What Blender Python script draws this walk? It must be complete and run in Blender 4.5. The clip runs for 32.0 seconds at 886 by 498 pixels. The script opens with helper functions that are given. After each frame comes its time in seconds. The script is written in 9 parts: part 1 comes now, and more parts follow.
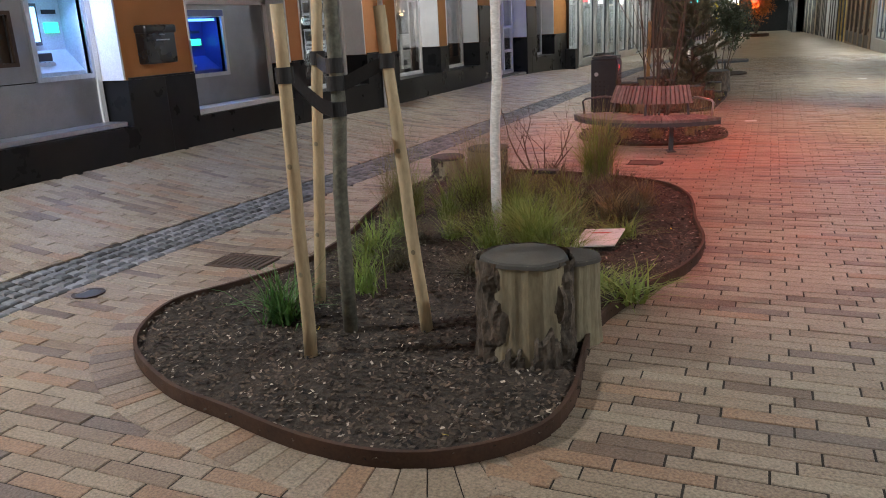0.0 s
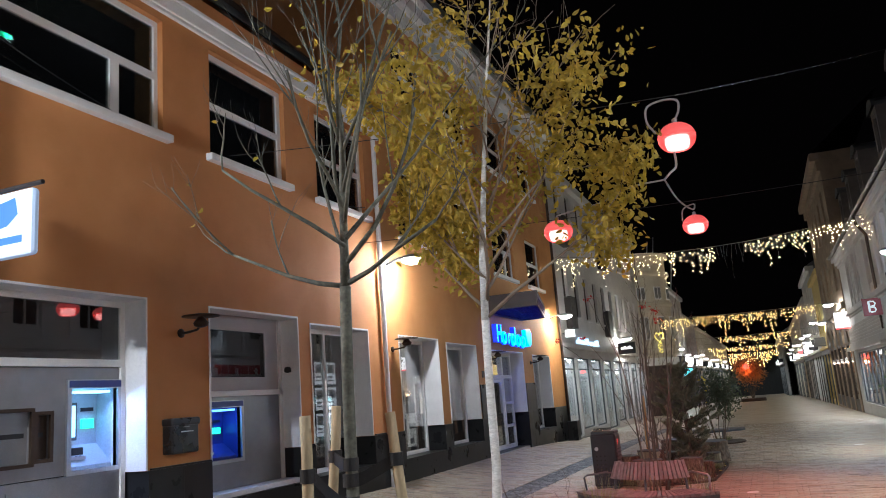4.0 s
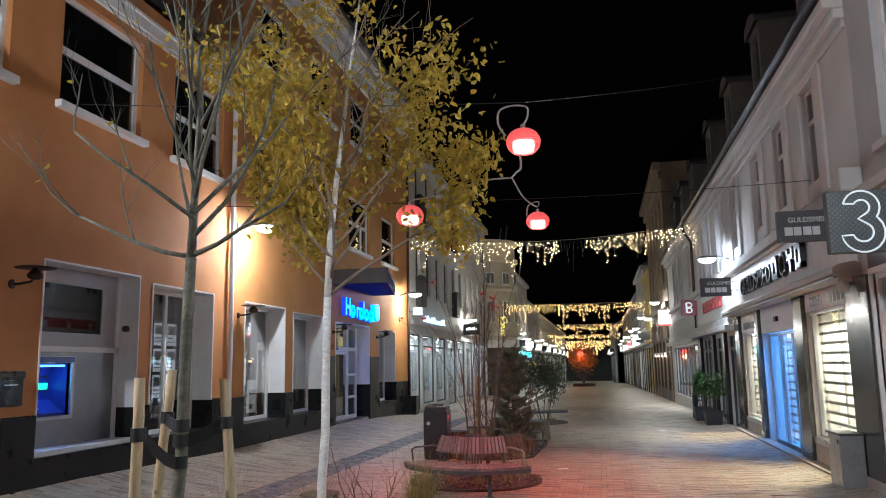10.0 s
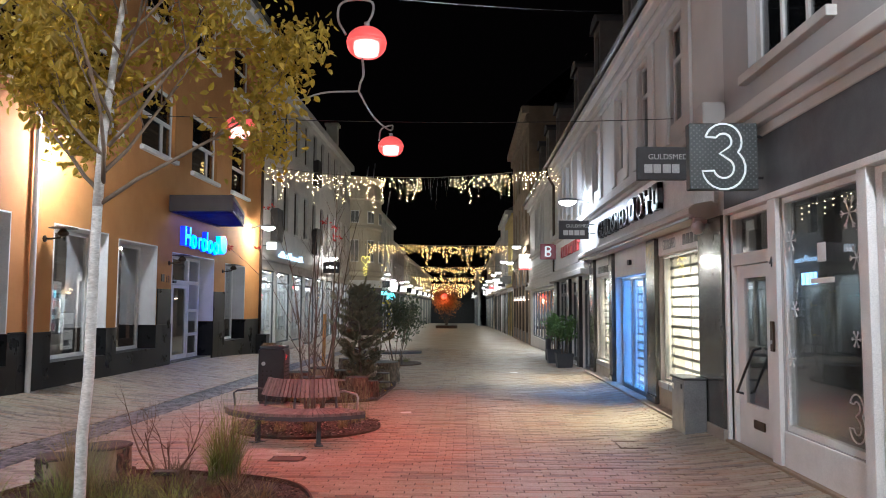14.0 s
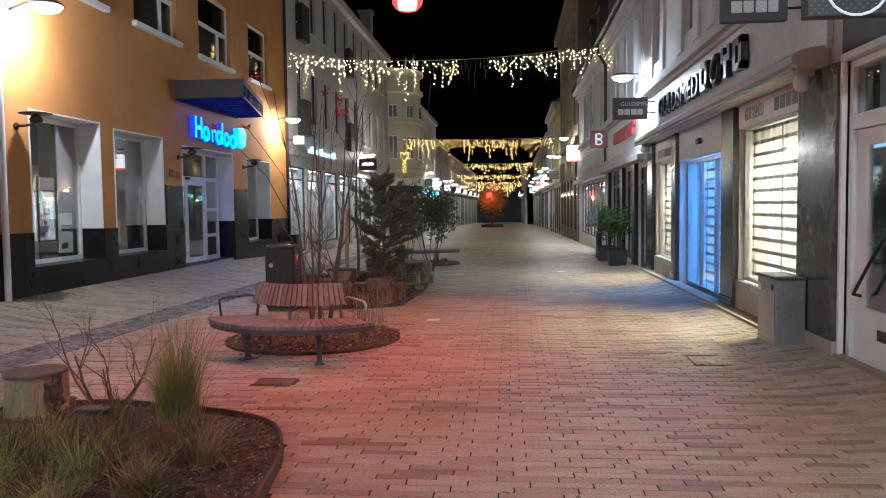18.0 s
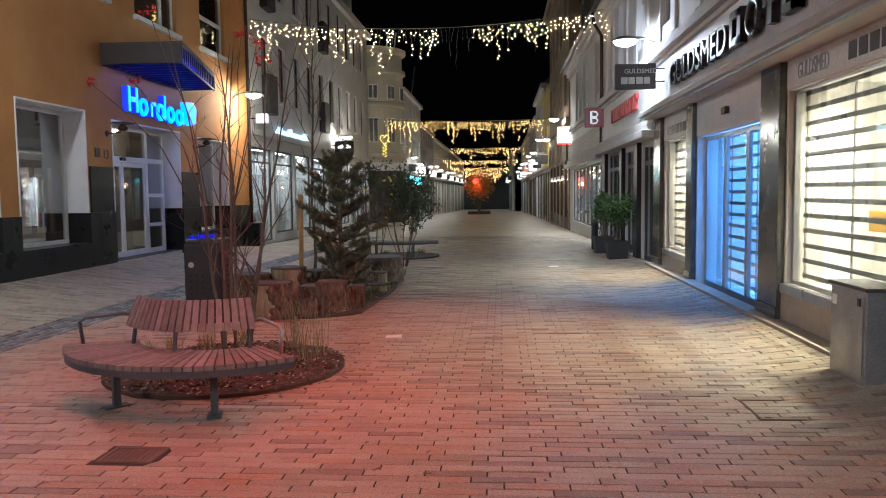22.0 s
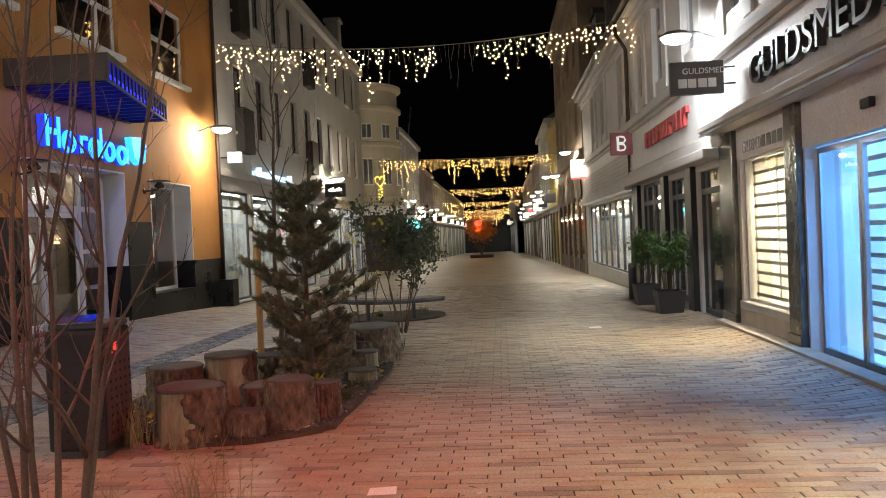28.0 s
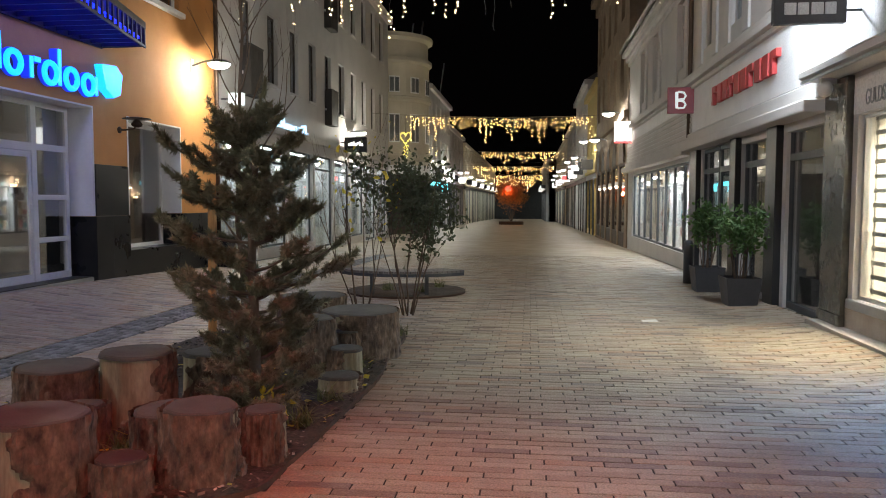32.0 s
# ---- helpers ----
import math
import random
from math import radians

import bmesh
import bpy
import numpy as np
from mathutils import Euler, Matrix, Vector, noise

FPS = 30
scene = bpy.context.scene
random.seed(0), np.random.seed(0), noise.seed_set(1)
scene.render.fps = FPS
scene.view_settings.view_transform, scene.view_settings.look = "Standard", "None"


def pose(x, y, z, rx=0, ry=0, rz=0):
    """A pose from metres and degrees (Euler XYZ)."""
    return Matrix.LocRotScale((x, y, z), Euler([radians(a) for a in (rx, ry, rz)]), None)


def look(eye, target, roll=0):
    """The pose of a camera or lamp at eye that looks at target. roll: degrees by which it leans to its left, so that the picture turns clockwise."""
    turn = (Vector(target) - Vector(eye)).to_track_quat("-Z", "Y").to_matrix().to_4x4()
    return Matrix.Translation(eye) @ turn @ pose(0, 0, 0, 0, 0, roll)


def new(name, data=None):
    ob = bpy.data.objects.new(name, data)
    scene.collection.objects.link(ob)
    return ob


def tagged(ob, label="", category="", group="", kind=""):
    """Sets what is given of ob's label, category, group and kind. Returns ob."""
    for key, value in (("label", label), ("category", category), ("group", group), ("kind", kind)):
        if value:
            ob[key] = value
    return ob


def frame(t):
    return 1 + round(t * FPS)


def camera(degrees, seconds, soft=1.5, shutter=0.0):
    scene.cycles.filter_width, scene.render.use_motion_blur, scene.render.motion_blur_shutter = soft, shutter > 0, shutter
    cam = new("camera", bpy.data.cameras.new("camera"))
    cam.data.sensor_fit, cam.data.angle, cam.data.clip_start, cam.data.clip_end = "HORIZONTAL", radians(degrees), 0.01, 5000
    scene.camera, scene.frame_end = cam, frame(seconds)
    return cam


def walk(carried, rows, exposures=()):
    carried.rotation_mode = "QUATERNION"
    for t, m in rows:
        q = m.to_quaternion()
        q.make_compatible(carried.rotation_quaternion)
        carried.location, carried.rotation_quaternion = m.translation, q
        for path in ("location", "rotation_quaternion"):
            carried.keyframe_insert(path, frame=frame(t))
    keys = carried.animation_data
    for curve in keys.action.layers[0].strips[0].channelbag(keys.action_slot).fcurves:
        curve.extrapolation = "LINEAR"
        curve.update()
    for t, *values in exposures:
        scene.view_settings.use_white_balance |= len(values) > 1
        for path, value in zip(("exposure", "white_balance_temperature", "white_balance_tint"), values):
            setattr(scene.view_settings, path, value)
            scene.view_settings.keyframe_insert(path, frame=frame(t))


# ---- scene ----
cam = camera(60.4, 32.0, soft=1.0)
PATH = [
    (0, (0.265, 0.003, 1.658), (-0.496, 1.766, 1.100), -3.00),
    (0.5, (0.286, 0.030, 1.689), (-0.486, 1.802, 1.176), -3.04),
    (1, (0.288, 0.014, 1.744), (-0.520, 1.806, 1.375), -3.70),
    (1.5, (0.291, -0.004, 1.793), (-0.530, 1.809, 1.595), -4.67),
    (2, (0.286, -0.037, 1.818), (-0.541, 1.782, 1.728), -5.10),
    (2.5, (0.302, -0.120, 1.831), (-0.515, 1.704, 1.901), -5.10),
    (3, (0.326, -0.285, 1.826), (-0.463, 1.544, 2.006), -5.00),
    (3.5, (0.385, -0.416, 1.836), (-0.370, 1.414, 2.119), -4.70),
    (4, (0.533, -0.551, 1.829), (-0.203, 1.268, 2.216), -4.50),
    (4.5, (0.658, -0.738, 1.871), (-0.061, 1.062, 2.363), -4.00),
    (6.5, (0.833, -0.841, 1.992), (0.149, 0.898, 2.705), -3.40),
    (7, (0.834, -0.869, 1.971), (0.162, 0.861, 2.716), -2.90),
    (7.5, (0.826, -0.861, 1.947), (0.171, 0.882, 2.677), -2.50),
    (8, (0.816, -0.834, 1.933), (0.213, 0.969, 2.553), -2.30),
    (8.5, (0.811, -0.854, 1.889), (0.271, 1.014, 2.359), -1.90),
    (9, (0.793, -0.882, 1.860), (0.277, 1.018, 2.212), -1.40),
    (9.5, (0.777, -0.897, 1.846), (0.302, 1.019, 2.170), -1.32),
    (10, (0.775, -0.921, 1.846), (0.383, 1.017, 2.146), -1.00),
    (10.5, (0.774, -0.941, 1.845), (0.447, 1.011, 2.133), -0.92),
    (11, (0.789, -0.906, 1.835), (0.522, 1.057, 2.111), -0.70),
    (11.5, (0.861, -0.751, 1.833), (0.615, 1.217, 2.087), -0.31),
    (12, (0.917, -0.628, 1.827), (0.696, 1.345, 2.070), 0.20),
    (12.5, (0.918, -0.449, 1.798), (0.760, 1.532, 2.026), 0.20),
    (13, (0.888, -0.208, 1.806), (0.828, 1.780, 2.014), 0.10),
    (13.5, (0.954, 0.057, 1.783), (0.901, 2.049, 1.964), 0.05),
    (14, (1.024, 0.298, 1.774), (0.964, 2.292, 1.921), 0.30),
    (14.5, (0.999, 0.551, 1.727), (0.933, 2.548, 1.819), 0.50),
    (16.5, (1.046, 1.598, 1.670), (0.883, 3.591, 1.647), 0.50),
    (17, (1.043, 1.834, 1.630), (0.876, 3.826, 1.573), -0.30),
    (17.5, (1.108, 2.134, 1.603), (0.929, 4.123, 1.498), -0.85),
    (18, (1.176, 2.373, 1.613), (0.992, 4.361, 1.499), -0.70),
    (18.5, (1.149, 2.663, 1.595), (0.965, 4.651, 1.470), -0.71),
    (19, (1.141, 2.957, 1.590), (0.974, 4.945, 1.451), -0.80),
    (19.5, (1.203, 3.301, 1.591), (1.043, 5.288, 1.434), -0.87),
    (20, (1.211, 3.597, 1.567), (1.064, 5.585, 1.404), -0.70),
    (20.5, (1.143, 3.920, 1.598), (1.004, 5.908, 1.432), -0.82),
    (21, (1.169, 4.228, 1.585), (1.030, 6.216, 1.418), -0.80),
    (21.5, (1.227, 4.504, 1.612), (1.082, 6.493, 1.453), -0.60),
    (22, (1.217, 4.813, 1.571), (1.065, 6.802, 1.422), -0.70),
    (22.5, (1.192, 5.122, 1.567), (1.033, 7.111, 1.430), -1.48),
    (23, (1.229, 5.456, 1.580), (1.045, 7.444, 1.455), -1.70),
    (23.5, (1.152, 5.714, 1.597), (0.947, 7.701, 1.488), -1.79),
    (24, (1.043, 5.932, 1.637), (0.833, 7.920, 1.567), -1.90),
    (24.5, (1.016, 6.233, 1.614), (0.801, 8.221, 1.570), -2.09),
    (25, (1.001, 6.509, 1.625), (0.780, 8.497, 1.603), -2.20),
    (25.5, (0.922, 6.776, 1.620), (0.705, 8.764, 1.611), -2.40),
    (27.5, (0.858, 7.959, 1.624), (0.689, 9.952, 1.600), -2.40),
    (28, (0.846, 8.287, 1.579), (0.694, 10.281, 1.545), -2.50),
    (28.5, (0.868, 8.597, 1.588), (0.724, 10.592, 1.541), -2.27),
    (29, (0.810, 8.874, 1.580), (0.674, 10.869, 1.534), -2.80),
    (29.5, (0.751, 9.181, 1.552), (0.626, 11.177, 1.500), -3.29),
    (30, (0.774, 9.548, 1.536), (0.643, 11.542, 1.463), -2.90),
    (30.5, (0.773, 9.821, 1.533), (0.625, 11.814, 1.444), -2.33),
    (31, (0.704, 10.145, 1.552), (0.540, 12.136, 1.457), -1.90),
    (31.5, (0.723, 10.433, 1.523), (0.540, 12.421, 1.415), -1.56),
    (32, (0.777, 10.742, 1.538), (0.549, 12.725, 1.411), 0.10),
]
EXPOSURES = [(0.0, -0.02, 6400, 8), (3.0, -0.02, 6400, 10), (4.2, 0.02, 5950, 9), (5.5, 0.16, 5950, 9), (7.0, 0.26, 6000, 9), (8.0, 0.2, 5950, 8), (10.5, 0.0, 5900, 8), (14.0, 0.13, 6000, 9), (18.0, -0.02, 5900, 8),
             (21.0, -0.1, 5950, 8), (25.0, -0.08, 6800, 10), (28.0, -0.04, 7200, 10), (30.0, 0.02, 7900, 12), (31.2, 0.02, 7700, 11), (32.0, -0.04, 6500, 8)]
walk(cam, [(t, look(eye, target, roll)) for t, eye, target, roll in PATH], EXPOSURES)

# ---- helpers of this scene ----
LX, RX = -6.5, 4.35          # faces of the two rows of houses
rng = random.Random(7)


def sock(node, name, value):
    node.inputs[name].default_value = value


def mat(name, c1, c2=None, rough=0.6, metal=0.0, scale=3.0, fine=60.0, bump=0.15, vary=0.0, spec=0.5, stretch=(1, 1, 1), island=False, grain=0.22):
    """A surface with two scales of variation and fine relief, in metres."""
    m = bpy.data.materials.new(name)
    m.use_nodes = True
    nt = m.node_tree
    b = nt.nodes["Principled BSDF"]
    c2 = c2 or tuple(0.75 * v for v in c1)
    geo = nt.nodes.new("ShaderNodeNewGeometry")
    mp = nt.nodes.new("ShaderNodeMapping")
    mp.inputs["Scale"].default_value = stretch
    nt.links.new(geo.outputs["Position"], mp.inputs["Vector"])
    big, small = nt.nodes.new("ShaderNodeTexNoise"), nt.nodes.new("ShaderNodeTexNoise")
    for n, s, d in ((big, scale, 4.0), (small, fine, 3.0)):
        sock(n, "Scale", s), sock(n, "Detail", d), sock(n, "Roughness", 0.6)
        nt.links.new(mp.outputs[0], n.inputs["Vector"])
    ramp = nt.nodes.new("ShaderNodeMapRange")
    sock(ramp, "From Min", 0.3), sock(ramp, "From Max", 0.7)
    nt.links.new(big.outputs[0], ramp.inputs["Value"])
    mix = nt.nodes.new("ShaderNodeMix")
    mix.data_type = "RGBA"
    mix.inputs[6].default_value, mix.inputs[7].default_value = (*c1, 1), (*c2, 1)
    nt.links.new(ramp.outputs[0], mix.inputs[0])
    bri = nt.nodes.new("ShaderNodeMapRange")
    sock(bri, "From Min", 0.2), sock(bri, "From Max", 0.8), sock(bri, "To Min", 1 - grain), sock(bri, "To Max", 1 + grain)
    nt.links.new(small.outputs[0], bri.inputs["Value"])
    value = bri.outputs[0]
    if vary:
        info = nt.nodes.new("ShaderNodeNewGeometry" if island else "ShaderNodeObjectInfo")
        r = nt.nodes.new("ShaderNodeMapRange")
        sock(r, "To Min", 1 - vary), sock(r, "To Max", 1 + vary)
        nt.links.new(info.outputs["Random Per Island" if island else "Random"], r.inputs["Value"])
        mul = nt.nodes.new("ShaderNodeMath")
        mul.operation = "MULTIPLY"
        nt.links.new(value, mul.inputs[0]), nt.links.new(r.outputs[0], mul.inputs[1])
        value = mul.outputs[0]
    sc = nt.nodes.new("ShaderNodeVectorMath")
    sc.operation = "SCALE"
    nt.links.new(mix.outputs[2], sc.inputs[0]), nt.links.new(value, sc.inputs["Scale"])
    nt.links.new(sc.outputs[0], b.inputs["Base Color"])
    rr = nt.nodes.new("ShaderNodeMapRange")
    sock(rr, "To Min", max(0.02, rough - 0.12)), sock(rr, "To Max", min(1.0, rough + 0.12))
    nt.links.new(big.outputs[0], rr.inputs["Value"])
    nt.links.new(rr.outputs[0], b.inputs["Roughness"])
    sock(b, "Metallic", metal), sock(b, "Specular IOR Level", spec)
    if bump:
        bp = nt.nodes.new("ShaderNodeBump")
        sock(bp, "Strength", bump), sock(bp, "Distance", 0.01)
        nt.links.new(small.outputs[0], bp.inputs["Height"])
        nt.links.new(bp.outputs[0], b.inputs["Normal"])
    return m


def glow(name, colour, strength):
    m = bpy.data.materials.new(name)
    m.use_nodes = True
    b = m.node_tree.nodes["Principled BSDF"]
    sock(b, "Base Color", (*[min(0.8, c) for c in colour], 1))
    sock(b, "Emission Color", (*colour, 1)), sock(b, "Emission Strength", strength)
    return m


def glass(name, clear=1.0, sheen=0.06, tint=(0.92, 0.95, 0.95)):
    """A window pane: clear or smoked glass with a mirror sheen that grows at grazing angles."""
    m = bpy.data.materials.new(name)
    m.use_nodes = True
    nt = m.node_tree
    nt.nodes.remove(nt.nodes["Principled BSDF"])
    tr, dk, gl = nt.nodes.new("ShaderNodeBsdfTransparent"), nt.nodes.new("ShaderNodeBsdfDiffuse"), nt.nodes.new("ShaderNodeBsdfGlossy")
    sock(tr, "Color", (*tint, 1)), sock(dk, "Color", (0.012, 0.013, 0.015, 1)), sock(gl, "Color", (0.95, 0.97, 1.0, 1)), sock(gl, "Roughness", 0.015)
    body, lw, mx = nt.nodes.new("ShaderNodeMixShader"), nt.nodes.new("ShaderNodeLayerWeight"), nt.nodes.new("ShaderNodeMixShader")
    pw, sc = nt.nodes.new("ShaderNodeMath"), nt.nodes.new("ShaderNodeMapRange")
    sock(body, "Fac", clear), sock(lw, "Blend", 0.5)
    pw.operation = "POWER"
    pw.inputs[1].default_value = 4.0
    sock(sc, "To Min", sheen), sock(sc, "To Max", 1.0)
    nt.links.new(lw.outputs["Facing"], pw.inputs[0]), nt.links.new(pw.outputs[0], sc.inputs["Value"])
    nt.links.new(dk.outputs[0], body.inputs[1]), nt.links.new(tr.outputs[0], body.inputs[2])
    nt.links.new(sc.outputs[0], mx.inputs[0]), nt.links.new(body.outputs[0], mx.inputs[1]), nt.links.new(gl.outputs[0], mx.inputs[2])
    nt.links.new(mx.outputs[0], nt.nodes["Material Output"].inputs["Surface"])
    return m


def thing(name, label, category, at=(0, 0, 0), group="", kind="", rz=0.0):
    ob = new(name)
    ob.empty_display_size = 0.1
    ob.location, ob.rotation_euler = at, (0, 0, rz)
    return tagged(ob, label, category, group, kind)


def link_mesh(name, bm, material, smooth=False):
    me = bpy.data.meshes.new(name)
    bm.normal_update()
    bm.to_mesh(me)
    bm.free()
    if smooth:
        me.polygons.foreach_set("use_smooth", [True] * len(me.polygons))
    me.materials.append(material)
    return new(name, me)


def part(name, bm, material, parent, label="", smooth=False):
    ob = link_mesh(name, bm, material, smooth)
    ob.parent = parent
    return tagged(ob, label) if label else ob


def lone(name, bm, material, label, category, group="", kind="", smooth=False):
    return tagged(link_mesh(name, bm, material, smooth), label, category, group, kind)


def box(bm, x0, x1, y0, y1, z0, z1, bevel=0.0):
    m = Matrix.Translation(((x0 + x1) / 2, (y0 + y1) / 2, (z0 + z1) / 2)) @ Matrix.Diagonal((abs(x1 - x0), abs(y1 - y0), abs(z1 - z0), 1))
    made = bmesh.ops.create_cube(bm, size=1.0, matrix=m)
    if bevel:
        edges = list({e for v in made["verts"] for e in v.link_edges})
        bmesh.ops.bevel(bm, geom=edges, offset=bevel, segments=2, affect="EDGES", profile=0.5)
    return bm


def boxes(*args, bevel=0.0):
    bm = bmesh.new()
    for a in args:
        box(bm, *a, bevel=bevel)
    return bm


def tube(bm, pts, radii, seg=8, cap=True):
    """A tapered tube along points."""
    pts = [Vector(p) for p in pts]
    if not hasattr(radii, "__len__"):
        radii = [radii] * len(pts)
    rings, ref = [], None
    for i, p in enumerate(pts):
        d = (pts[min(i + 1, len(pts) - 1)] - pts[max(i - 1, 0)])
        d = d.normalized() if d.length > 1e-9 else Vector((0, 0, 1))
        if ref is None:
            ref = d.orthogonal().normalized()
        ref = (ref - d * ref.dot(d))
        ref = ref.normalized() if ref.length > 1e-6 else d.orthogonal().normalized()
        s = d.cross(ref)
        rings.append([bm.verts.new(p + radii[i] * (math.cos(a) * ref + math.sin(a) * s)) for a in (2 * math.pi * k / seg for k in range(seg))])
    for a, b in zip(rings, rings[1:]):
        for k in range(seg):
            bm.faces.new((a[k], a[(k + 1) % seg], b[(k + 1) % seg], b[k]))
    if cap:
        bm.faces.new(rings[0][::-1])
        bm.faces.new(rings[-1])
    return bm


def lathe(profile, seg=24, at=(0, 0, 0)):
    """A turned shape from (radius, height) pairs."""
    bm = bmesh.new()
    rings = [[bm.verts.new((at[0] + r * math.cos(2 * math.pi * k / seg), at[1] + r * math.sin(2 * math.pi * k / seg), at[2] + z)) for k in range(seg)] for r, z in profile]
    for a, b in zip(rings, rings[1:]):
        for k in range(seg):
            bm.faces.new((a[k], a[(k + 1) % seg], b[(k + 1) % seg], b[k]))
    bm.faces.new(rings[0][::-1])
    bm.faces.new(rings[-1])
    return bm


def quads(verts, faces):
    bm = bmesh.new()
    vs = [bm.verts.new(v) for v in verts]
    for f in faces:
        bm.faces.new([vs[i] for i in f])
    return bm


def fbox(bm, side, u0, u1, w0, w1, d0, d1, bevel=0.0, x0=None):
    """A box on a facade."""
    f = (x0 if x0 is not None else LX) if side == "L" else (x0 if x0 is not None else RX)
    s = -1 if side == "L" else 1
    xs = sorted((f + s * d0, f + s * d1))
    return box(bm, xs[0], xs[1], min(u0, u1), max(u0, u1), min(w0, w1), max(w0, w1), bevel)


def fboxes(side, *args, bevel=0.0, x0=None):
    bm = bmesh.new()
    for a in args:
        fbox(bm, side, *a, bevel=bevel, x0=x0)
    return bm


def pierced(side, u0, u1, w0, w1, thick, holes, x0=None, d0=0.0):
    """A wall slab with holes (ua, ub, wa, wb) that go through it."""
    f = (x0 if x0 is not None else (LX if side == "L" else RX))
    s = -1 if side == "L" else 1
    us = sorted({u0, u1, *[min(max(v, u0), u1) for h in holes for v in h[:2]]})
    ws = sorted({w0, w1, *[min(max(v, w0), w1) for h in holes for v in h[2:]]})
    solid = lambda i, j: 0 <= i < len(us) - 1 and 0 <= j < len(ws) - 1 and not any(  # noqa: E731
        h[0] <= (us[i] + us[i + 1]) / 2 <= h[1] and h[2] <= (ws[j] + ws[j + 1]) / 2 <= h[3] for h in holes)
    bm, cache = bmesh.new(), {}

    def v(i, j, k):
        key = (i, j, k)
        if key not in cache:
            cache[key] = bm.verts.new((f + s * (d0 + k * thick), us[i], ws[j]))
        return cache[key]

    for i in range(len(us) - 1):
        for j in range(len(ws) - 1):
            if not solid(i, j):
                continue
            bm.faces.new((v(i, j, 0), v(i + 1, j, 0), v(i + 1, j + 1, 0), v(i, j + 1, 0)))
            bm.faces.new((v(i, j, 1), v(i, j + 1, 1), v(i + 1, j + 1, 1), v(i + 1, j, 1)))
            for di, dj, a, b in ((-1, 0, (i, j), (i, j + 1)), (1, 0, (i + 1, j), (i + 1, j + 1)), (0, -1, (i, j), (i + 1, j)), (0, 1, (i, j + 1), (i + 1, j + 1))):
                if not solid(i + di, j + dj):
                    bm.faces.new((v(*a, 0), v(*a, 1), v(*b, 1), v(*b, 0)))
    bmesh.ops.recalc_face_normals(bm, faces=bm.faces)
    return bm


def smooth_loop(points, n=6):
    """A closed Catmull-Rom curve through points."""
    out, k = [], len(points)
    for i in range(k):
        p0, p1, p2, p3 = (Vector((*points[(i + j - 1) % k], 0)) for j in range(4))
        for a in range(n):
            t = a / n
            q = 0.5 * (2 * p1 + (p2 - p0) * t + (2 * p0 - 5 * p1 + 4 * p2 - p3) * t * t + (3 * p1 - p0 - 3 * p2 + p3) * t ** 3)
            out.append((q.x, q.y))
    return out


def inside(poly, x, y):
    hit, j = False, len(poly) - 1
    for i in range(len(poly)):
        (xi, yi), (xj, yj) = poly[i], poly[j]
        if (yi > y) != (yj > y) and x < (xj - xi) * (y - yi) / (yj - yi) + xi:
            hit = not hit
        j = i
    return hit


def lamp(name, kind, at, energy, colour, target=None, **more):
    data = bpy.data.lights.new(name, kind)
    data.energy, data.color = energy, colour
    for key, value in more.items():
        if key == "size":
            if kind == "AREA":
                data.shape, data.size = "DISK", value
            else:
                data.shadow_soft_size = value
        elif key == "cone":
            data.spot_size, data.spot_blend = radians(value), 0.6
        elif key == "rect":
            data.shape, data.size, data.size_y = "RECTANGLE", value[0], value[1]
        elif key == "spread":
            data.spread = radians(value)
    ob = new(name, data)
    ob.matrix_world = look(at, target) if target else Matrix.Translation(at)
    return ob


# ---- night sky ----
world = bpy.data.worlds.new("night")
world.use_nodes = True
scene.world = world
sky = world.node_tree.nodes["Background"]
sock(sky, "Color", (0.009, 0.0075, 0.008, 1)), sock(sky, "Strength", 0.08)

# ---- lamps of the street ----
WARMWHITE, COOL = (1.0, 0.96, 0.84), (0.84, 0.97, 1.12)
WHITE, RED = (0.94, 0.97, 1.02), (1.0, 0.07, 0.05)
# L 1.2, R -3.0 and R 3.7 are unseen, added to brighten the near paving
STREET_LAMPS = [("L", 13.55, 4.72), ("L", 26.6, 4.45), ("R", 20.6, 4.55), ("L", 1.2, 4.7), ("R", -3.0, 4.7), ("R", 3.7, 4.9),
                ("R", 41.0, 4.9), ("L", 41.5, 4.29), ("R", 55.0, 4.9), ("L", 63.5, 4.3), ("R", 74.0, 4.7), ("L", 76.0, 4.2), ("R", 105.0, 4.6), ("L", 100.0, 4.3),
                ("R", 128.0, 4.7), ("L", 122.0, 4.5), ("R", 150.0, 4.8), ("L", 146.0, 4.6)]
for side, u, w in STREET_LAMPS:
    x = LX + 0.6 if side == "L" else RX - 0.6
    power = 200 if u < -2 else 1250 if u < 2 else 560 if u < 5 else 430 if u < 20 else 400 if u < 30 and side == "L" else 330 if u < 30 else 330 if u < 60 else 280 if u < 110 else 60
    lamp("street_light", "POINT", (x, u, w - 0.14), power * (1.35 if u == 20.6 else 1), COOL if u == 20.6 else WHITE if u < 20 else WARMWHITE, size=0.1)
RED_LAMPS = [(-0.02, 8.05, 4.5), (-0.22, 12.7, 4.38), (-1.98, 10.2, 4.1)]
for p in RED_LAMPS:
    lamp("red_light", "SPOT", (p[0], p[1], p[2] - 0.2), 220 if p[0] < -1 else 490, RED, (p[0], p[1], 0), size=0.12, cone=98)
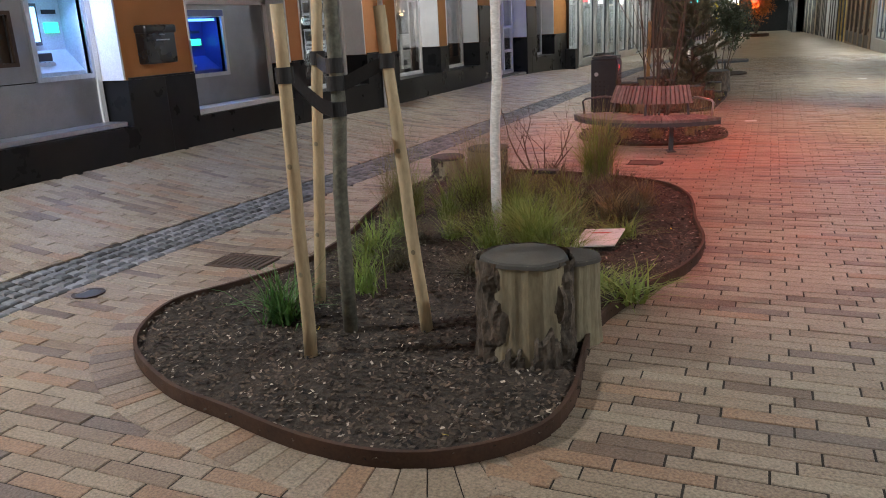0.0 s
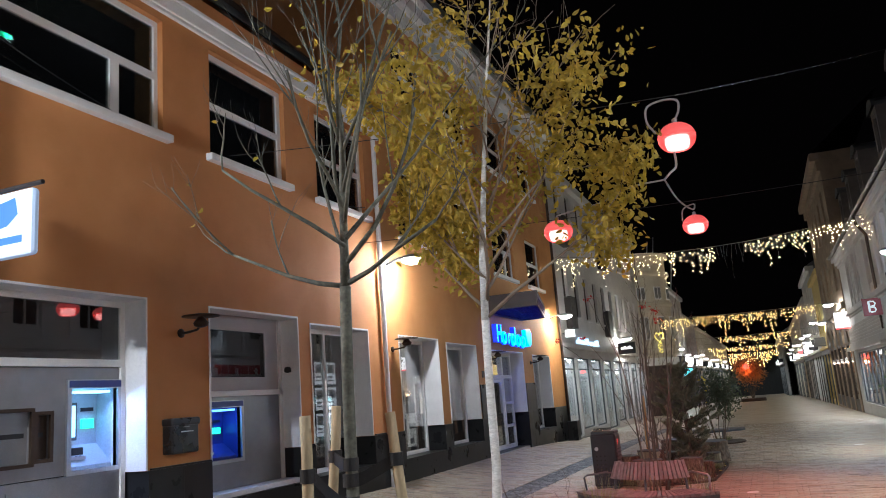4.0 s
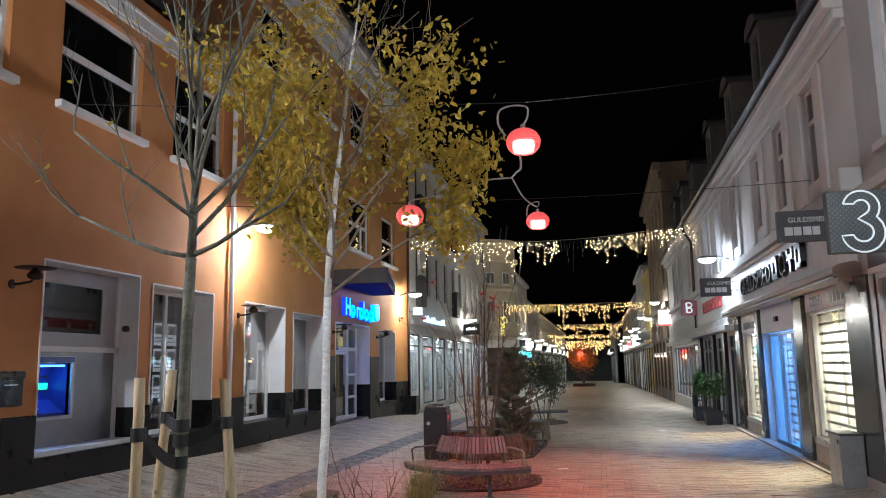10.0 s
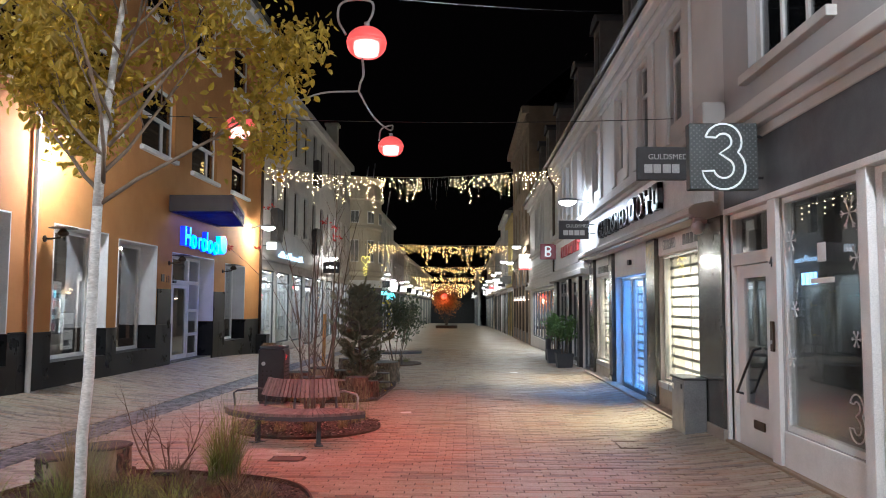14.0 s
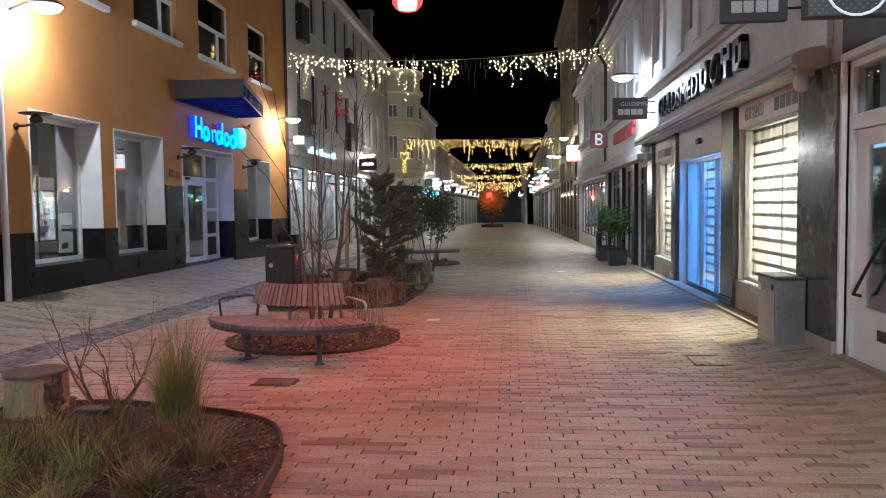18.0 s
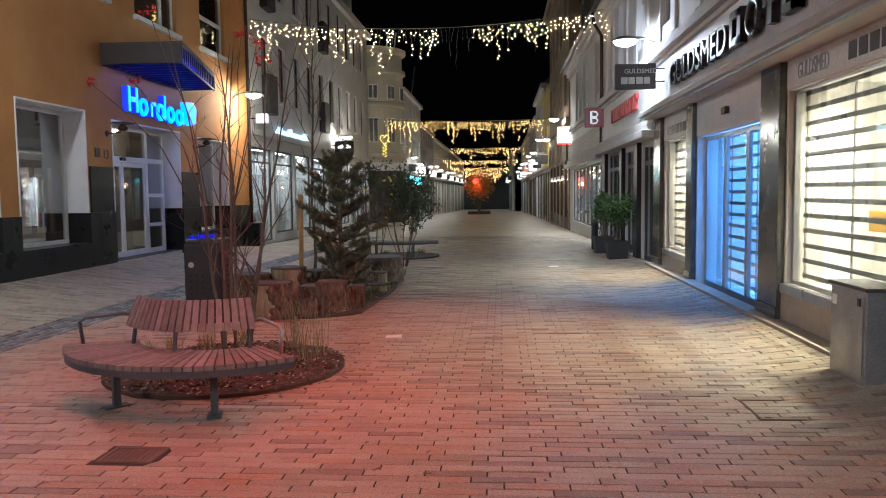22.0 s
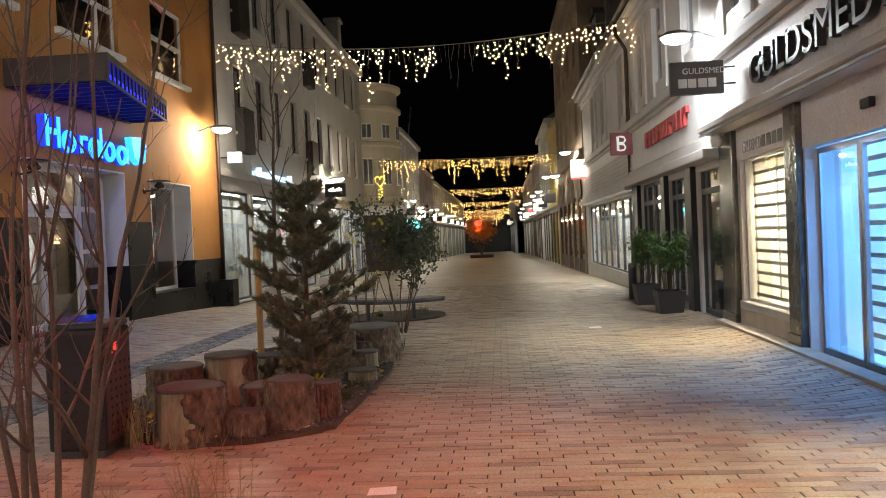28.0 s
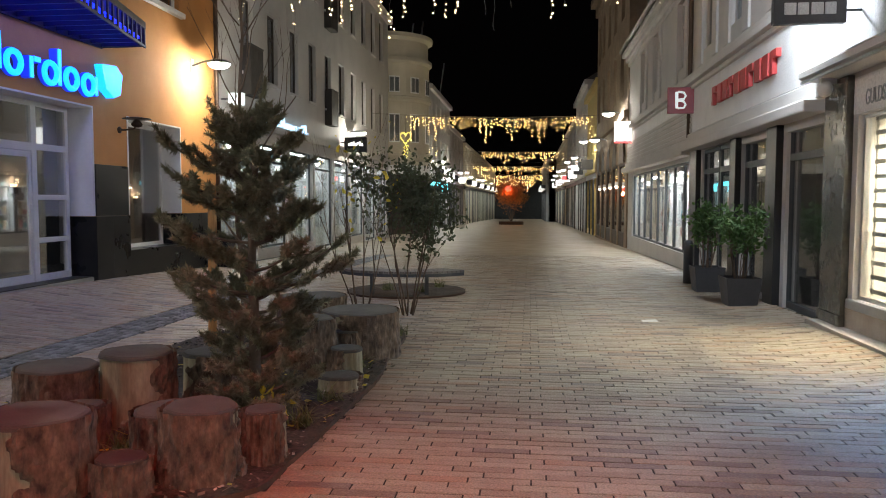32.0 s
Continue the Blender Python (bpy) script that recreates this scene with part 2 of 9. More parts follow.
for u, w, width, colour, power in ((12.25, 2.55, 2.2, (1.0, 0.88, 0.64), 1.0), (18.7, 2.42, 1.8, (1.0, 0.86, 0.64), 0.75)):
    lamp("window_light", "AREA", (RX + 0.32, u, w), 20 * power, colour, (RX + 1.0, u, 0.9), rect=(width, 0.2))
    lamp("window_light", "AREA", (RX + 0.75, u, w), 230 * power, colour, (RX - 0.7, u, 0.0), rect=(width, 0.2), spread=95)
lamp("door_light", "AREA", (RX + 1.3, 15.8, 2.8), 190, (0.1, 0.38, 1.0), (RX + 1.7, 15.8, 0.0), rect=(2.6, 0.5))
lamp("door_light", "AREA", (RX + 0.45, 15.8, 2.36), 42, (0.06, 0.25, 1.0), (RX - 0.4, 15.8, 0.0), rect=(2.6, 0.2), spread=80)

# ---- materials ----
M_ORANGE = mat("orange_render", (0.53, 0.225, 0.075), (0.455, 0.185, 0.058), 0.85, fine=140, bump=0.25, scale=1.3)
M_ORANGE2 = mat("orange_render_pale", (0.52, 0.235, 0.07), (0.45, 0.195, 0.055), 0.85, fine=140, bump=0.25, scale=1.3)
M_WHITE = mat("white_paint", (0.78, 0.77, 0.75), (0.68, 0.67, 0.65), 0.55, fine=90, bump=0.06)
M_GRANITE = mat("dark_granite", (0.012, 0.0125, 0.0135), (0.022, 0.021, 0.02), 0.3, fine=260, bump=0.03, scale=2, spec=0.16)
M_GREYWALL = mat("grey_render", (0.42, 0.4, 0.39), (0.36, 0.34, 0.33), 0.85, fine=120, bump=0.2, scale=1.2)
M_PALEWALL = mat("pale_render", (0.57, 0.54, 0.51), (0.49, 0.465, 0.44), 0.82, fine=120, bump=0.2, scale=1.0)
M_CREAM = mat("cream_render", (0.6, 0.54, 0.42), (0.52, 0.46, 0.35), 0.85, fine=120, bump=0.2, scale=1.0)
M_STONE = mat("brown_stone", (0.3, 0.22, 0.15), (0.22, 0.16, 0.11), 0.85, fine=60, bump=0.4, scale=2)
M_YELLOW = mat("yellow_render", (0.65, 0.5, 0.2), (0.55, 0.42, 0.16), 0.85)
M_CHARCOAL = mat("charcoal_paint", (0.09, 0.09, 0.095), (0.07, 0.07, 0.075), 0.6, fine=90, bump=0.05)
M_MARBLE = mat("dark_marble", (0.04, 0.04, 0.037), (0.095, 0.09, 0.078), 0.16, fine=18, bump=0.0, scale=5, stretch=(1, 1, 0.7), grain=0.4, spec=0.6)
M_PLINTH = mat("beige_stone", (0.36, 0.31, 0.26), (0.28, 0.24, 0.2), 0.7, fine=90)
M_ROOF = mat("roof_tiles", (0.13, 0.075, 0.055), (0.09, 0.05, 0.038), 0.75, scale=5)
M_SLATE = mat("slate", (0.06, 0.06, 0.065), (0.09, 0.09, 0.09), 0.6, scale=4)
M_STEEL = mat("brushed_steel", (0.5, 0.5, 0.5), (0.42, 0.42, 0.43), 0.32, 0.9, fine=200, bump=0.03, stretch=(1, 1, 0.1))
M_ZINC = mat("zinc", (0.35, 0.36, 0.37), (0.28, 0.29, 0.3), 0.45, 0.8)
M_BLACK = mat("black_metal", (0.02, 0.02, 0.022), (0.03, 0.03, 0.032), 0.4, 0.3)
M_BRONZE = mat("bronze_metal", (0.07, 0.045, 0.03), (0.05, 0.03, 0.02), 0.45, 0.6)
M_DARKGREY = mat("dark_grey_paint", (0.06, 0.065, 0.07), (0.05, 0.055, 0.06), 0.5)
M_JOINT = mat("joint_sand", (0.03, 0.025, 0.02), (0.018, 0.015, 0.012), 0.95, fine=200)
M_SOIL = mat("bark_mulch", (0.062, 0.046, 0.033), (0.026, 0.019, 0.014), 0.9, fine=45, bump=1.0, scale=14, grain=0.6)
M_CORTEN = mat("rusted_steel", (0.1, 0.055, 0.035), (0.06, 0.035, 0.025), 0.7, 0.4, fine=60)
M_WOOD = mat("grey_brown_slats", (0.185, 0.165, 0.155), (0.125, 0.11, 0.1), 0.65, vary=0.25, fine=90, stretch=(6, 6, 6))
M_STAKE = mat("peeled_pine", (0.52, 0.41, 0.25), (0.4, 0.3, 0.17), 0.7, stretch=(1, 1, 0.25), fine=50)
M_BARK = mat("grey_bark", (0.17, 0.165, 0.125), (0.08, 0.08, 0.062), 0.8, bump=0.6, fine=45, scale=16, grain=0.35)
M_BIRCH = mat("birch_bark", (0.82, 0.81, 0.78), (0.62, 0.6, 0.56), 0.7, scale=12, stretch=(1, 1, 2.5), fine=40, grain=0.3)
M_TWIG = mat("brown_twigs", (0.13, 0.09, 0.06), (0.09, 0.06, 0.04), 0.8)
M_LOGBARK = mat("log_bark", (0.15, 0.12, 0.088), (0.02, 0.015, 0.011), 0.9, bump=1.0, fine=38, scale=22, stretch=(1, 1, 0.5))
M_LOGTOP = mat("log_end_grain", (0.085, 0.08, 0.068), (0.052, 0.048, 0.041), 0.85, fine=120)
M_LOGWOOD = mat("bare_log_wood", (0.31, 0.27, 0.17), (0.15, 0.125, 0.08), 0.75, scale=10, stretch=(1, 1, 0.25), bump=0.4)
# near-black colour stands in for the shade of unlit rooms and distance
M_NIGHTBLACK = mat("night_black", (0.05, 0.05, 0.05), (0.04, 0.04, 0.04), 0.9)
G_PANE = glass("window_glass", 0.85, 0.2)
G_DARK = glass("dark_upper_glass", 0.45, 0.14)
G_CLEAR = glass("clear_glass", 1.0, 0.03)

# ---- ground ----
BED_A = smooth_loop([(-2.39, 2.59), (-1.9, 2.45), (-1.41, 2.33), (-1.02, 2.33), (-0.73, 2.46), (-0.5, 2.72), (-0.45, 3.09), (-0.5, 3.52), (-0.52, 3.98),
                     (-0.39, 4.49), (-0.16, 5.06), (-0.09, 5.69), (-0.2, 6.3), (-0.26, 6.8), (-0.36, 7.25), (-0.58, 7.68), (-0.95, 7.93), (-1.5, 8.1),
                     (-2.2, 8.2), (-2.9, 7.9), (-3.2, 7.0), (-3.05, 6.0), (-2.85, 5.2), (-2.82, 4.5), (-3.0, 3.98), (-3.18, 3.54), (-2.94, 2.97)], 5)
BED_B = [(-1.26 + 1.05 * math.cos(a), 11.45 + 1.05 * math.sin(a)) for a in (2 * math.pi * k / 64 for k in range(64))]
BED_C = smooth_loop([(-0.7, 14.45), (-0.6, 14.9), (-0.55, 15.9), (-0.5, 17.0), (-0.58, 18.0), (-0.62, 19.2), (-1.0, 19.9), (-2.0, 20.0), (-2.8, 19.0),
                     (-3.0, 17.0), (-2.9, 15.2), (-2.2, 14.3), (-1.4, 14.1)], 5)
BED_D = [(-1.3 + 1.0 * math.cos(a), 23.4 + 1.0 * math.sin(a)) for a in (2 * math.pi * k / 48 for k in range(48))]
BEDS = [BED_A, BED_B, BED_C, BED_D]



def rise(y, marks):
    """A height along the street, from (y, height) marks."""
    for (ya, ha), (yb, hb) in zip(marks, marks[1:]):
        if y < yb:
            return ha + (hb - ha) * max(0.0, (y - ya) / (yb - ya))
    return marks[-1][1]


def fall(y):
    """How far the street has sunk where it runs gently downhill, from the last shops on."""
    return 0.0155 * max(0.0, y - 25.0)


def gz(x, y):
    """How far the paving climbs towards the two rows of houses, less its fall along the street."""
    if x < -3.6:
        return -fall(y) + rise(y, ((0, 0.38), (9, 0.36), (13, 0.26), (21, 0.24), (24.5, 0.14), (29, 0.0))) * min(1.0, (-3.6 - x) / 2.87) ** 1.6
    if x > 3.3:
        return -fall(y) + rise(y, ((0, 0.1), (19, 0.1), (24, 0.0), (30, 0.0))) * min(1.0, (x - 3.3) / 0.95) ** 1.4
    return -fall(y)


ground = lone("ground", quads([(x, y, -0.005 - fall(min(y, 176))) for y in (-300, 25, 176, 900) for x in (-400, 400)], [(0, 1, 3, 2), (2, 3, 5, 4), (4, 5, 7, 6)]), M_JOINT, "dark sandy ground under the street paving", "ground", kind="structure")


def paver_material(island=True):
    """Clinkers, red-brown to yellow, each with its own tone."""
    m = mat("clinker_pavers", (0.31, 0.25, 0.185), (0.19, 0.15, 0.11), 0.44, fine=80, bump=0.6, scale=6, grain=0.6)
    nt = m.node_tree
    geo = nt.nodes.new("ShaderNodeNewGeometry" if island else "ShaderNodeObjectInfo")
    ramp = nt.nodes.new("ShaderNodeValToRGB")
    cols = [(0.0, (0.14, 0.095, 0.072)), (0.06, (0.24, 0.18, 0.13)), (0.22, (0.3, 0.24, 0.175)), (0.42, (0.345, 0.29, 0.215)), (0.66, (0.33, 0.265, 0.2)), (0.82, (0.32, 0.2, 0.125)), (0.94, (0.14, 0.11, 0.1))]
    for i, (p, c) in enumerate(cols):
        e = ramp.color_ramp.elements[i] if i < 2 else ramp.color_ramp.elements.new(p)
        e.position, e.color = p, (*c, 1)
    ramp.color_ramp.interpolation = "CONSTANT"
    nt.links.new(geo.outputs["Random Per Island" if island else "Random"], ramp.inputs[0])
    mix = next(n for n in nt.nodes if n.bl_idname == "ShaderNodeMix")
    mul = nt.nodes.new("ShaderNodeMix")
    mul.data_type, mul.blend_type = "RGBA", "MIX"
    sock(mul, "Factor", 0.72)
    sc = next(n for n in nt.nodes if n.bl_idname == "ShaderNodeVectorMath")
    nt.links.new(mix.outputs[2], mul.inputs[6]), nt.links.new(ramp.outputs[0], mul.inputs[7])
    nt.links.new(mul.outputs[2], sc.inputs[0])
    return m


M_PAVER = paver_material()
for name, xa, xb, n in (("bedding_west", LX - 0.02, -3.5, 10), ("bedding_east", 3.2, RX + 0.02, 6)):
    xs = [xa + (xb - xa) * k / n for k in range(n + 1)]
    vs = [(x, -7.5 + 0.83 * j, gz(x, -7.5 + 0.83 * j) - 0.012) for j in range(51) for x in xs]
    fs = [(j * (n + 1) + k, j * (n + 1) + k + 1, (j + 1) * (n + 1) + k + 1, (j + 1) * (n + 1) + k) for j in range(50) for k in range(n)]
    lone(name, quads(vs, fs), M_JOINT, "dark bedding sand under the sloping paving", "ground", kind="structure")


def far_paving():
    m = mat("far_clinkers", (0.26, 0.2, 0.135), (0.2, 0.155, 0.1), 0.5, scale=1.2, fine=12, bump=0.1)
    return m


# far part of the street, seen from a long way off
pavement = lone("pavement", quads([(x, y, z - fall(y)) for z in (-0.3, 0.0) for x, y in ((LX - 0.6, 34.0), (RX + 0.6, 34.0), (RX + 0.6, 175.0), (LX - 0.6, 175.0))], [(3, 2, 1, 0), (4, 5, 6, 7), (0, 1, 5, 4), (1, 2, 6, 5), (2, 3, 7, 6), (3, 0, 4, 7)]), far_paving(), "beige clinker paving of the long pedestrian street", "pavement", kind="structure")


def rim(name, outline, label, h=0.075, t=0.02):
    """A rusted steel edging strip round a planting bed."""
    bm, n = bmesh.new(), len(outline)
    cx, cy = sum(p[0] for p in outline) / n, sum(p[1] for p in outline) / n
    rows = []
    for i, (x, y) in enumerate(outline):
        (xa, ya), (xb, yb) = outline[i - 1], outline[(i + 1) % n]
        nx, ny = yb - ya, xa - xb
        k = math.hypot(nx, ny) or 1
        nx, ny = nx / k * t, ny / k * t
        rows.append([bm.verts.new(p) for p in ((x, y, -0.02), (x, y, h), (x - nx, y - ny, h), (x - nx, y - ny, -0.02))])
    for i in range(n):
        a, b = rows[i], rows[(i + 1) % n]
        for k in range(3):
            bm.faces.new((a[k], b[k], b[k + 1], a[k + 1]))
    bmesh.ops.recalc_face_normals(bm, faces=bm.faces)
    return lone(name, bm, M_CORTEN, label, "edging", kind="structure")


def soil(name, outline, label, top=0.04):
    """A bed of mulch, slightly mounded and lumpy."""
    bm, n = bmesh.new(), len(outline)
    cx, cy = sum(p[0] for p in outline) / n, sum(p[1] for p in outline) / n
    rings = []
    for s in (1.0, 0.93, 0.85, 0.75, 0.64, 0.52, 0.4, 0.28, 0.14):
        ring = []
        for x, y in outline:
            px, py = cx + s * (x - cx), cy + s * (y - cy)
            z = top + (0.03 * noise.noise((px * 2.2, py * 2.2, 0)) if s < 1 else -0.01)
            ring.append(bm.verts.new((px, py, z)))
        rings.append(ring)
    for a, b in zip(rings, rings[1:]):
        for k in range(n):
            bm.faces.new((a[k], a[(k + 1) % n], b[(k + 1) % n], b[k]))
    bm.faces.new(rings[-1])
    bmesh.ops.recalc_face_normals(bm, faces=bm.faces)
    if bm.faces[0].normal.z < 0:
        bmesh.ops.reverse_faces(bm, faces=bm.faces)
    return lone(name, bm, M_SOIL, label, "soil", kind="structure", smooth=True)


for bed, word in ((BED_A, "long curved planting bed"), (BED_B, "round bed behind the bench"), (BED_C, "bed among the log seats"), (BED_D, "round bed by the low bench")):
    rim("bed_edging", bed, "rusted steel strip edging the " + word, 0.03 if bed is not BED_A else 0.075)
    soil("bed_soil", bed, "dark bark mulch in the " + word)

# ---- orange bank building ----
L_OPEN = [(2.6, 6.8, 0.74, 3.37), (7.95, 10.17, 0.72, 3.36), (10.52, 12.6, 0.74, 3.28), (13.92, 16.05, 0.7, 3.24), (16.52, 18.6, 0.7, 3.18),
          (19.55, 22.8, 0.0, 3.1), (23.88, 26.0, 0.62, 3.05)]
L_UP = [(4.66, 7.1, 5.62, 7.28), (8.06, 10.0, 5.6, 7.26), (10.98, 12.82, 5.58, 7.26), (14.35, 16.3, 5.45, 7.1), (17.5, 19.5, 5.45, 7.1), (20.75, 22.85, 5.4, 7.05), (24.3, 26.05, 5.4, 7.05)]
L_TOP = [(14.5, 16.3, 8.75, 10.3), (17.6, 19.4, 8.75, 10.3), (20.9, 22.7, 8.75, 10.3), (24.3, 26.0, 8.75, 10.3)]
WALL_T = 0.5
tagged(link_mesh("wall_west", pierced("L", -6, 13.5, 1.26, 7.55, WALL_T, L_OPEN + L_UP), M_ORANGE), "orange rendered wall of the two-storey bank", "wall", kind="structure")
tagged(link_mesh("wall_west_tall", pierced("L", 13.5, 27.9, 1.26, 11.2, WALL_T, L_OPEN + L_UP + L_TOP), M_ORANGE2), "orange rendered wall of the three-storey bank wing", "wall", kind="structure")
gab = [(LX - 9, 7.0), (LX - 0.501, 7.0), (LX - 0.501, 11.7), (LX - 4.75, 15.9), (LX - 9, 11.7)]
lone("wall_gable", quads([(x, 13.5, z) for x, z in gab] + [(x, 13.8, z) for x, z in gab], [(0, 1, 2, 3, 4), (9, 8, 7, 6, 5)] + [(k, k + 5, (k + 1) % 5 + 5, (k + 1) % 5) for k in range(5)]), M_ORANGE, "orange gable wall above the lower roof", "wall", kind="structure")
tagged(link_mesh("plinth_west", pierced("L", -6, 27.9, 0.0, 1.26, WALL_T + 0.04, [(a, b, max(0.0, c), 9) for a, b, c, d in L_OPEN], x0=LX + 0.03), M_GRANITE), "dark polished granite plinth of the bank", "plinth", kind="structure")

# ---- houses on the right ----
R_A = [(6.75, 8.42, 0.5, 2.93), (8.66, 10.0, 0.0, 2.93), (3.6, 6.6, 0.0, 2.93)]
R_AUP = [(7.15, 9.2, 4.5, 6.6), (3.2, 5.4, 4.5, 6.6)]
R_B = [(11.1, 13.45, 0.52, 2.62), (14.3, 17.3, 0.0, 2.86), (17.75, 19.65, 0.45, 2.48), (20.6, 22.0, 0.0, 2.5), (22.7, 24.3, 0.0, 2.5), (24.75, 27.4, 0.0, 2.6), (28.2, 38.4, 0.3, 2.45)]
R_BUP = [(u - 0.45, u + 0.45, 4.7, 6.32) for u in (12.2, 14.4, 16.6, 19.6, 22.2, 24.8, 27.0, 29.8, 33.5, 36.0)]
tagged(link_mesh("wall_east_grey", pierced("R", -6, 10.06, 0.0, 8.2, 0.4, R_A + R_AUP), M_GREYWALL), "grey rendered wall of the phone shop house", "wall", kind="structure")
tagged(link_mesh("wall_east_pale", pierced("R", 10.06, 39.6, -0.3, 6.9, 0.4, R_B + R_BUP), M_PALEWALL), "pale rendered wall of the jeweller's house", "wall", kind="structure")

# closing walls behind the camera
lone("wall_south", boxes((LX - 9, RX + 9, -14.3, -14.0, 0, 9)), M_CREAM, "pale house wall closing the street behind", "wall", kind="structure")
lone("wall_west_behind", boxes((LX - 0.5, LX, -14.0, -6.0, 0, 8)), M_ORANGE, "orange house wall further back", "wall", kind="structure")
lone("wall_east_behind", boxes((RX, RX + 0.4, -14.0, -6.0, 0, 8)), M_GREYWALL, "grey house wall further back", "wall", kind="structure")

# ---- roofs ----
lone("roof_low", quads([(LX + 0.22, -6, 7.98), (LX + 0.22, 13.5, 7.98), (LX - 4.5, 13.5, 12.6), (LX - 4.5, -6, 12.6)], [(0, 1, 2, 3)]), M_ROOF, "dark tiled roof of the low bank wing", "roof", kind="structure")
lone("roof_tall", quads([(LX + 0.1, 13.42, 11.25), (LX + 0.1, 27.9, 11.25), (LX - 4.75, 27.9, 16.05), (LX - 4.75, 13.42, 16.05), (LX - 9.4, 27.9, 11.4), (LX - 9.4, 13.42, 11.4), (LX - 4.75, 27.9, 15.9), (LX - 4.75, 13.42, 15.9), (LX - 0.05, 27.9, 11.25), (LX - 0.05, 13.42, 11.25)], [(0, 1, 2, 3), (3, 2, 4, 5), (0, 3, 7, 9), (8, 6, 2, 1), (9, 7, 6, 8)]), M_ROOF, "dark roof of the tall bank wing", "roof", kind="structure")

# ---- bank: openings, frames, fittings ----

def lettering(text, size, depth=0.004):
    """The mesh of a line of text, flat in x and y, from its left foot."""
    curve = bpy.data.curves.new("lettering", "FONT")
    curve.body, curve.size, curve.extrude = text, size, depth
    ob = bpy.data.objects.new("lettering", curve)
    scene.collection.objects.link(ob)
    bpy.context.view_layer.update()
    me = bpy.data.meshes.new_from_object(ob.evaluated_get(bpy.context.evaluated_depsgraph_get()))
    bpy.data.objects.remove(ob)
    return me


def text_part(name, text, size, material, parent, matrix, label=""):
    me = lettering(text, size)
    me.materials.append(material)
    ob = new(name, me)
    ob.parent = parent
    ob.matrix_basis = matrix
    return tagged(ob, label) if label else ob


def on_wall(side, u, w, d=0.0, x0=None):
    """Pose of flat lettering on a facade, read from the street."""
    x = (x0 if x0 is not None else (LX if side == "L" else RX)) + (-d if side == "L" else d)
    return pose(x, u, w, 90, 0, 90) if side == "L" else pose(x, u, w, 90, 0, -90)


WINDOW_COUNT = [0]


def window(side, hole, d, panes, label, frame_mat=None, glass_mat=None, deep=0.07, sill=0.0, x0=None, sill_mat=None):
    """A window: one frame, its panes (given in parts of the opening) and a sill that sticks out by sill metres."""
    u0, u1, w0, w1 = hole
    WINDOW_COUNT[0] += 1
    base = x0 if x0 is not None else (LX if side == "L" else RX)
    w = thing("window_%d" % WINDOW_COUNT[0], label, "window", kind="structure")
    rects = [(u0 + a * (u1 - u0), u0 + b * (u1 - u0), w0 + c * (w1 - w0), w0 + e * (w1 - w0)) for a, b, c, e in panes]
    part("window_frame", pierced(side, u0, u1, w0, w1, deep, rects, x0=base, d0=d), frame_mat or M_WHITE, w)
    for a, b, c, e in rects:
        part("pane", fboxes(side, (a - 0.004, b + 0.004, c - 0.004, e + 0.004, d + 0.025, d + 0.033), x0=base), glass_mat or G_PANE, w)
    if sill:
        part("window_sill", fboxes(side, (u0 - 0.09, u1 + 0.09, w0 - 0.11, w0 - 0.003, -sill, d), x0=base, bevel=0.01), sill_mat or M_WHITE, w)
    return w


def lining(side, hole, d, material, label, w_low=None, x0=None, t=0.028):
    """Painted reveals of an opening."""
    u0, u1, w0, w1 = hole
    lo = w0 if w_low is None else w_low
    bm = fboxes(side, (u0, u0 + t, lo, w1, -0.012, d), (u1 - t, u1, lo, w1, -0.012, d), (u0 + t, u1 - t, w1 - t, w1, -0.012, d), x0=x0)
    return lone("window_trim", bm, material, label, "trim", kind="structure")


for i, hole in enumerate(L_OPEN):
    lining("L", (hole[0] + 0.001, hole[1] - 0.001, hole[2], hole[3] - 0.001), 0.49, M_WHITE, "white painted reveal of a bank opening", w_low=1.264)
# shop windows of the bank
single = [(0.035, 0.965, 0.03, 0.97)]
for i in (3, 4, 6):
    h = L_OPEN[i]
    window("L", (h[0] + 0.03, h[1] - 0.03, h[2], h[3] - 0.03), 0.4, single, "large white-framed bank window with dark glass", sill=0.02)
h = L_OPEN[2]
window("L", (h[0] + 0.03, h[1] - 0.03, h[2], h[3] - 0.03), 0.38, [(0.035, 0.5, 0.03, 0.97), (0.53, 0.965, 0.03, 0.97)], "white-framed bank window with notices behind the glass", sill=0.02)
# notices hung in that window
M_PAPER = mat("paper", (0.75, 0.74, 0.72), (0.65, 0.65, 0.64), 0.7)
M_PRINT = mat("grey_print", (0.25, 0.25, 0.27), (0.4, 0.4, 0.42), 0.7)
# slight glow added so that the paper sheets look bright enough
M_NOTICEGLOW = glow("glowing_notice", (0.9, 0.93, 1.0), 0.42)
notice = thing("notice_board", "grid of white property notices with added glow behind the window", "notice board")
for r in range(3):
    for c in range(3):
        u, w = 10.95 + 0.42 * c, 1.35 + 0.46 * r
        sheet = part("sheet", fboxes("L", (u, u + 0.3, w, w + 0.4, 0.47, 0.474)), M_NOTICEGLOW, notice)
        part("print", fboxes("L", (u + 0.03, u + 0.27, w + 0.2, w + 0.36, 0.467, 0.4695), (u + 0.03, u + 0.2, w + 0.12, w + 0.15, 0.467, 0.4695), (u + 0.03, u + 0.24, w + 0.06, w + 0.08, 0.467, 0.4695)), M_PRINT, sheet)

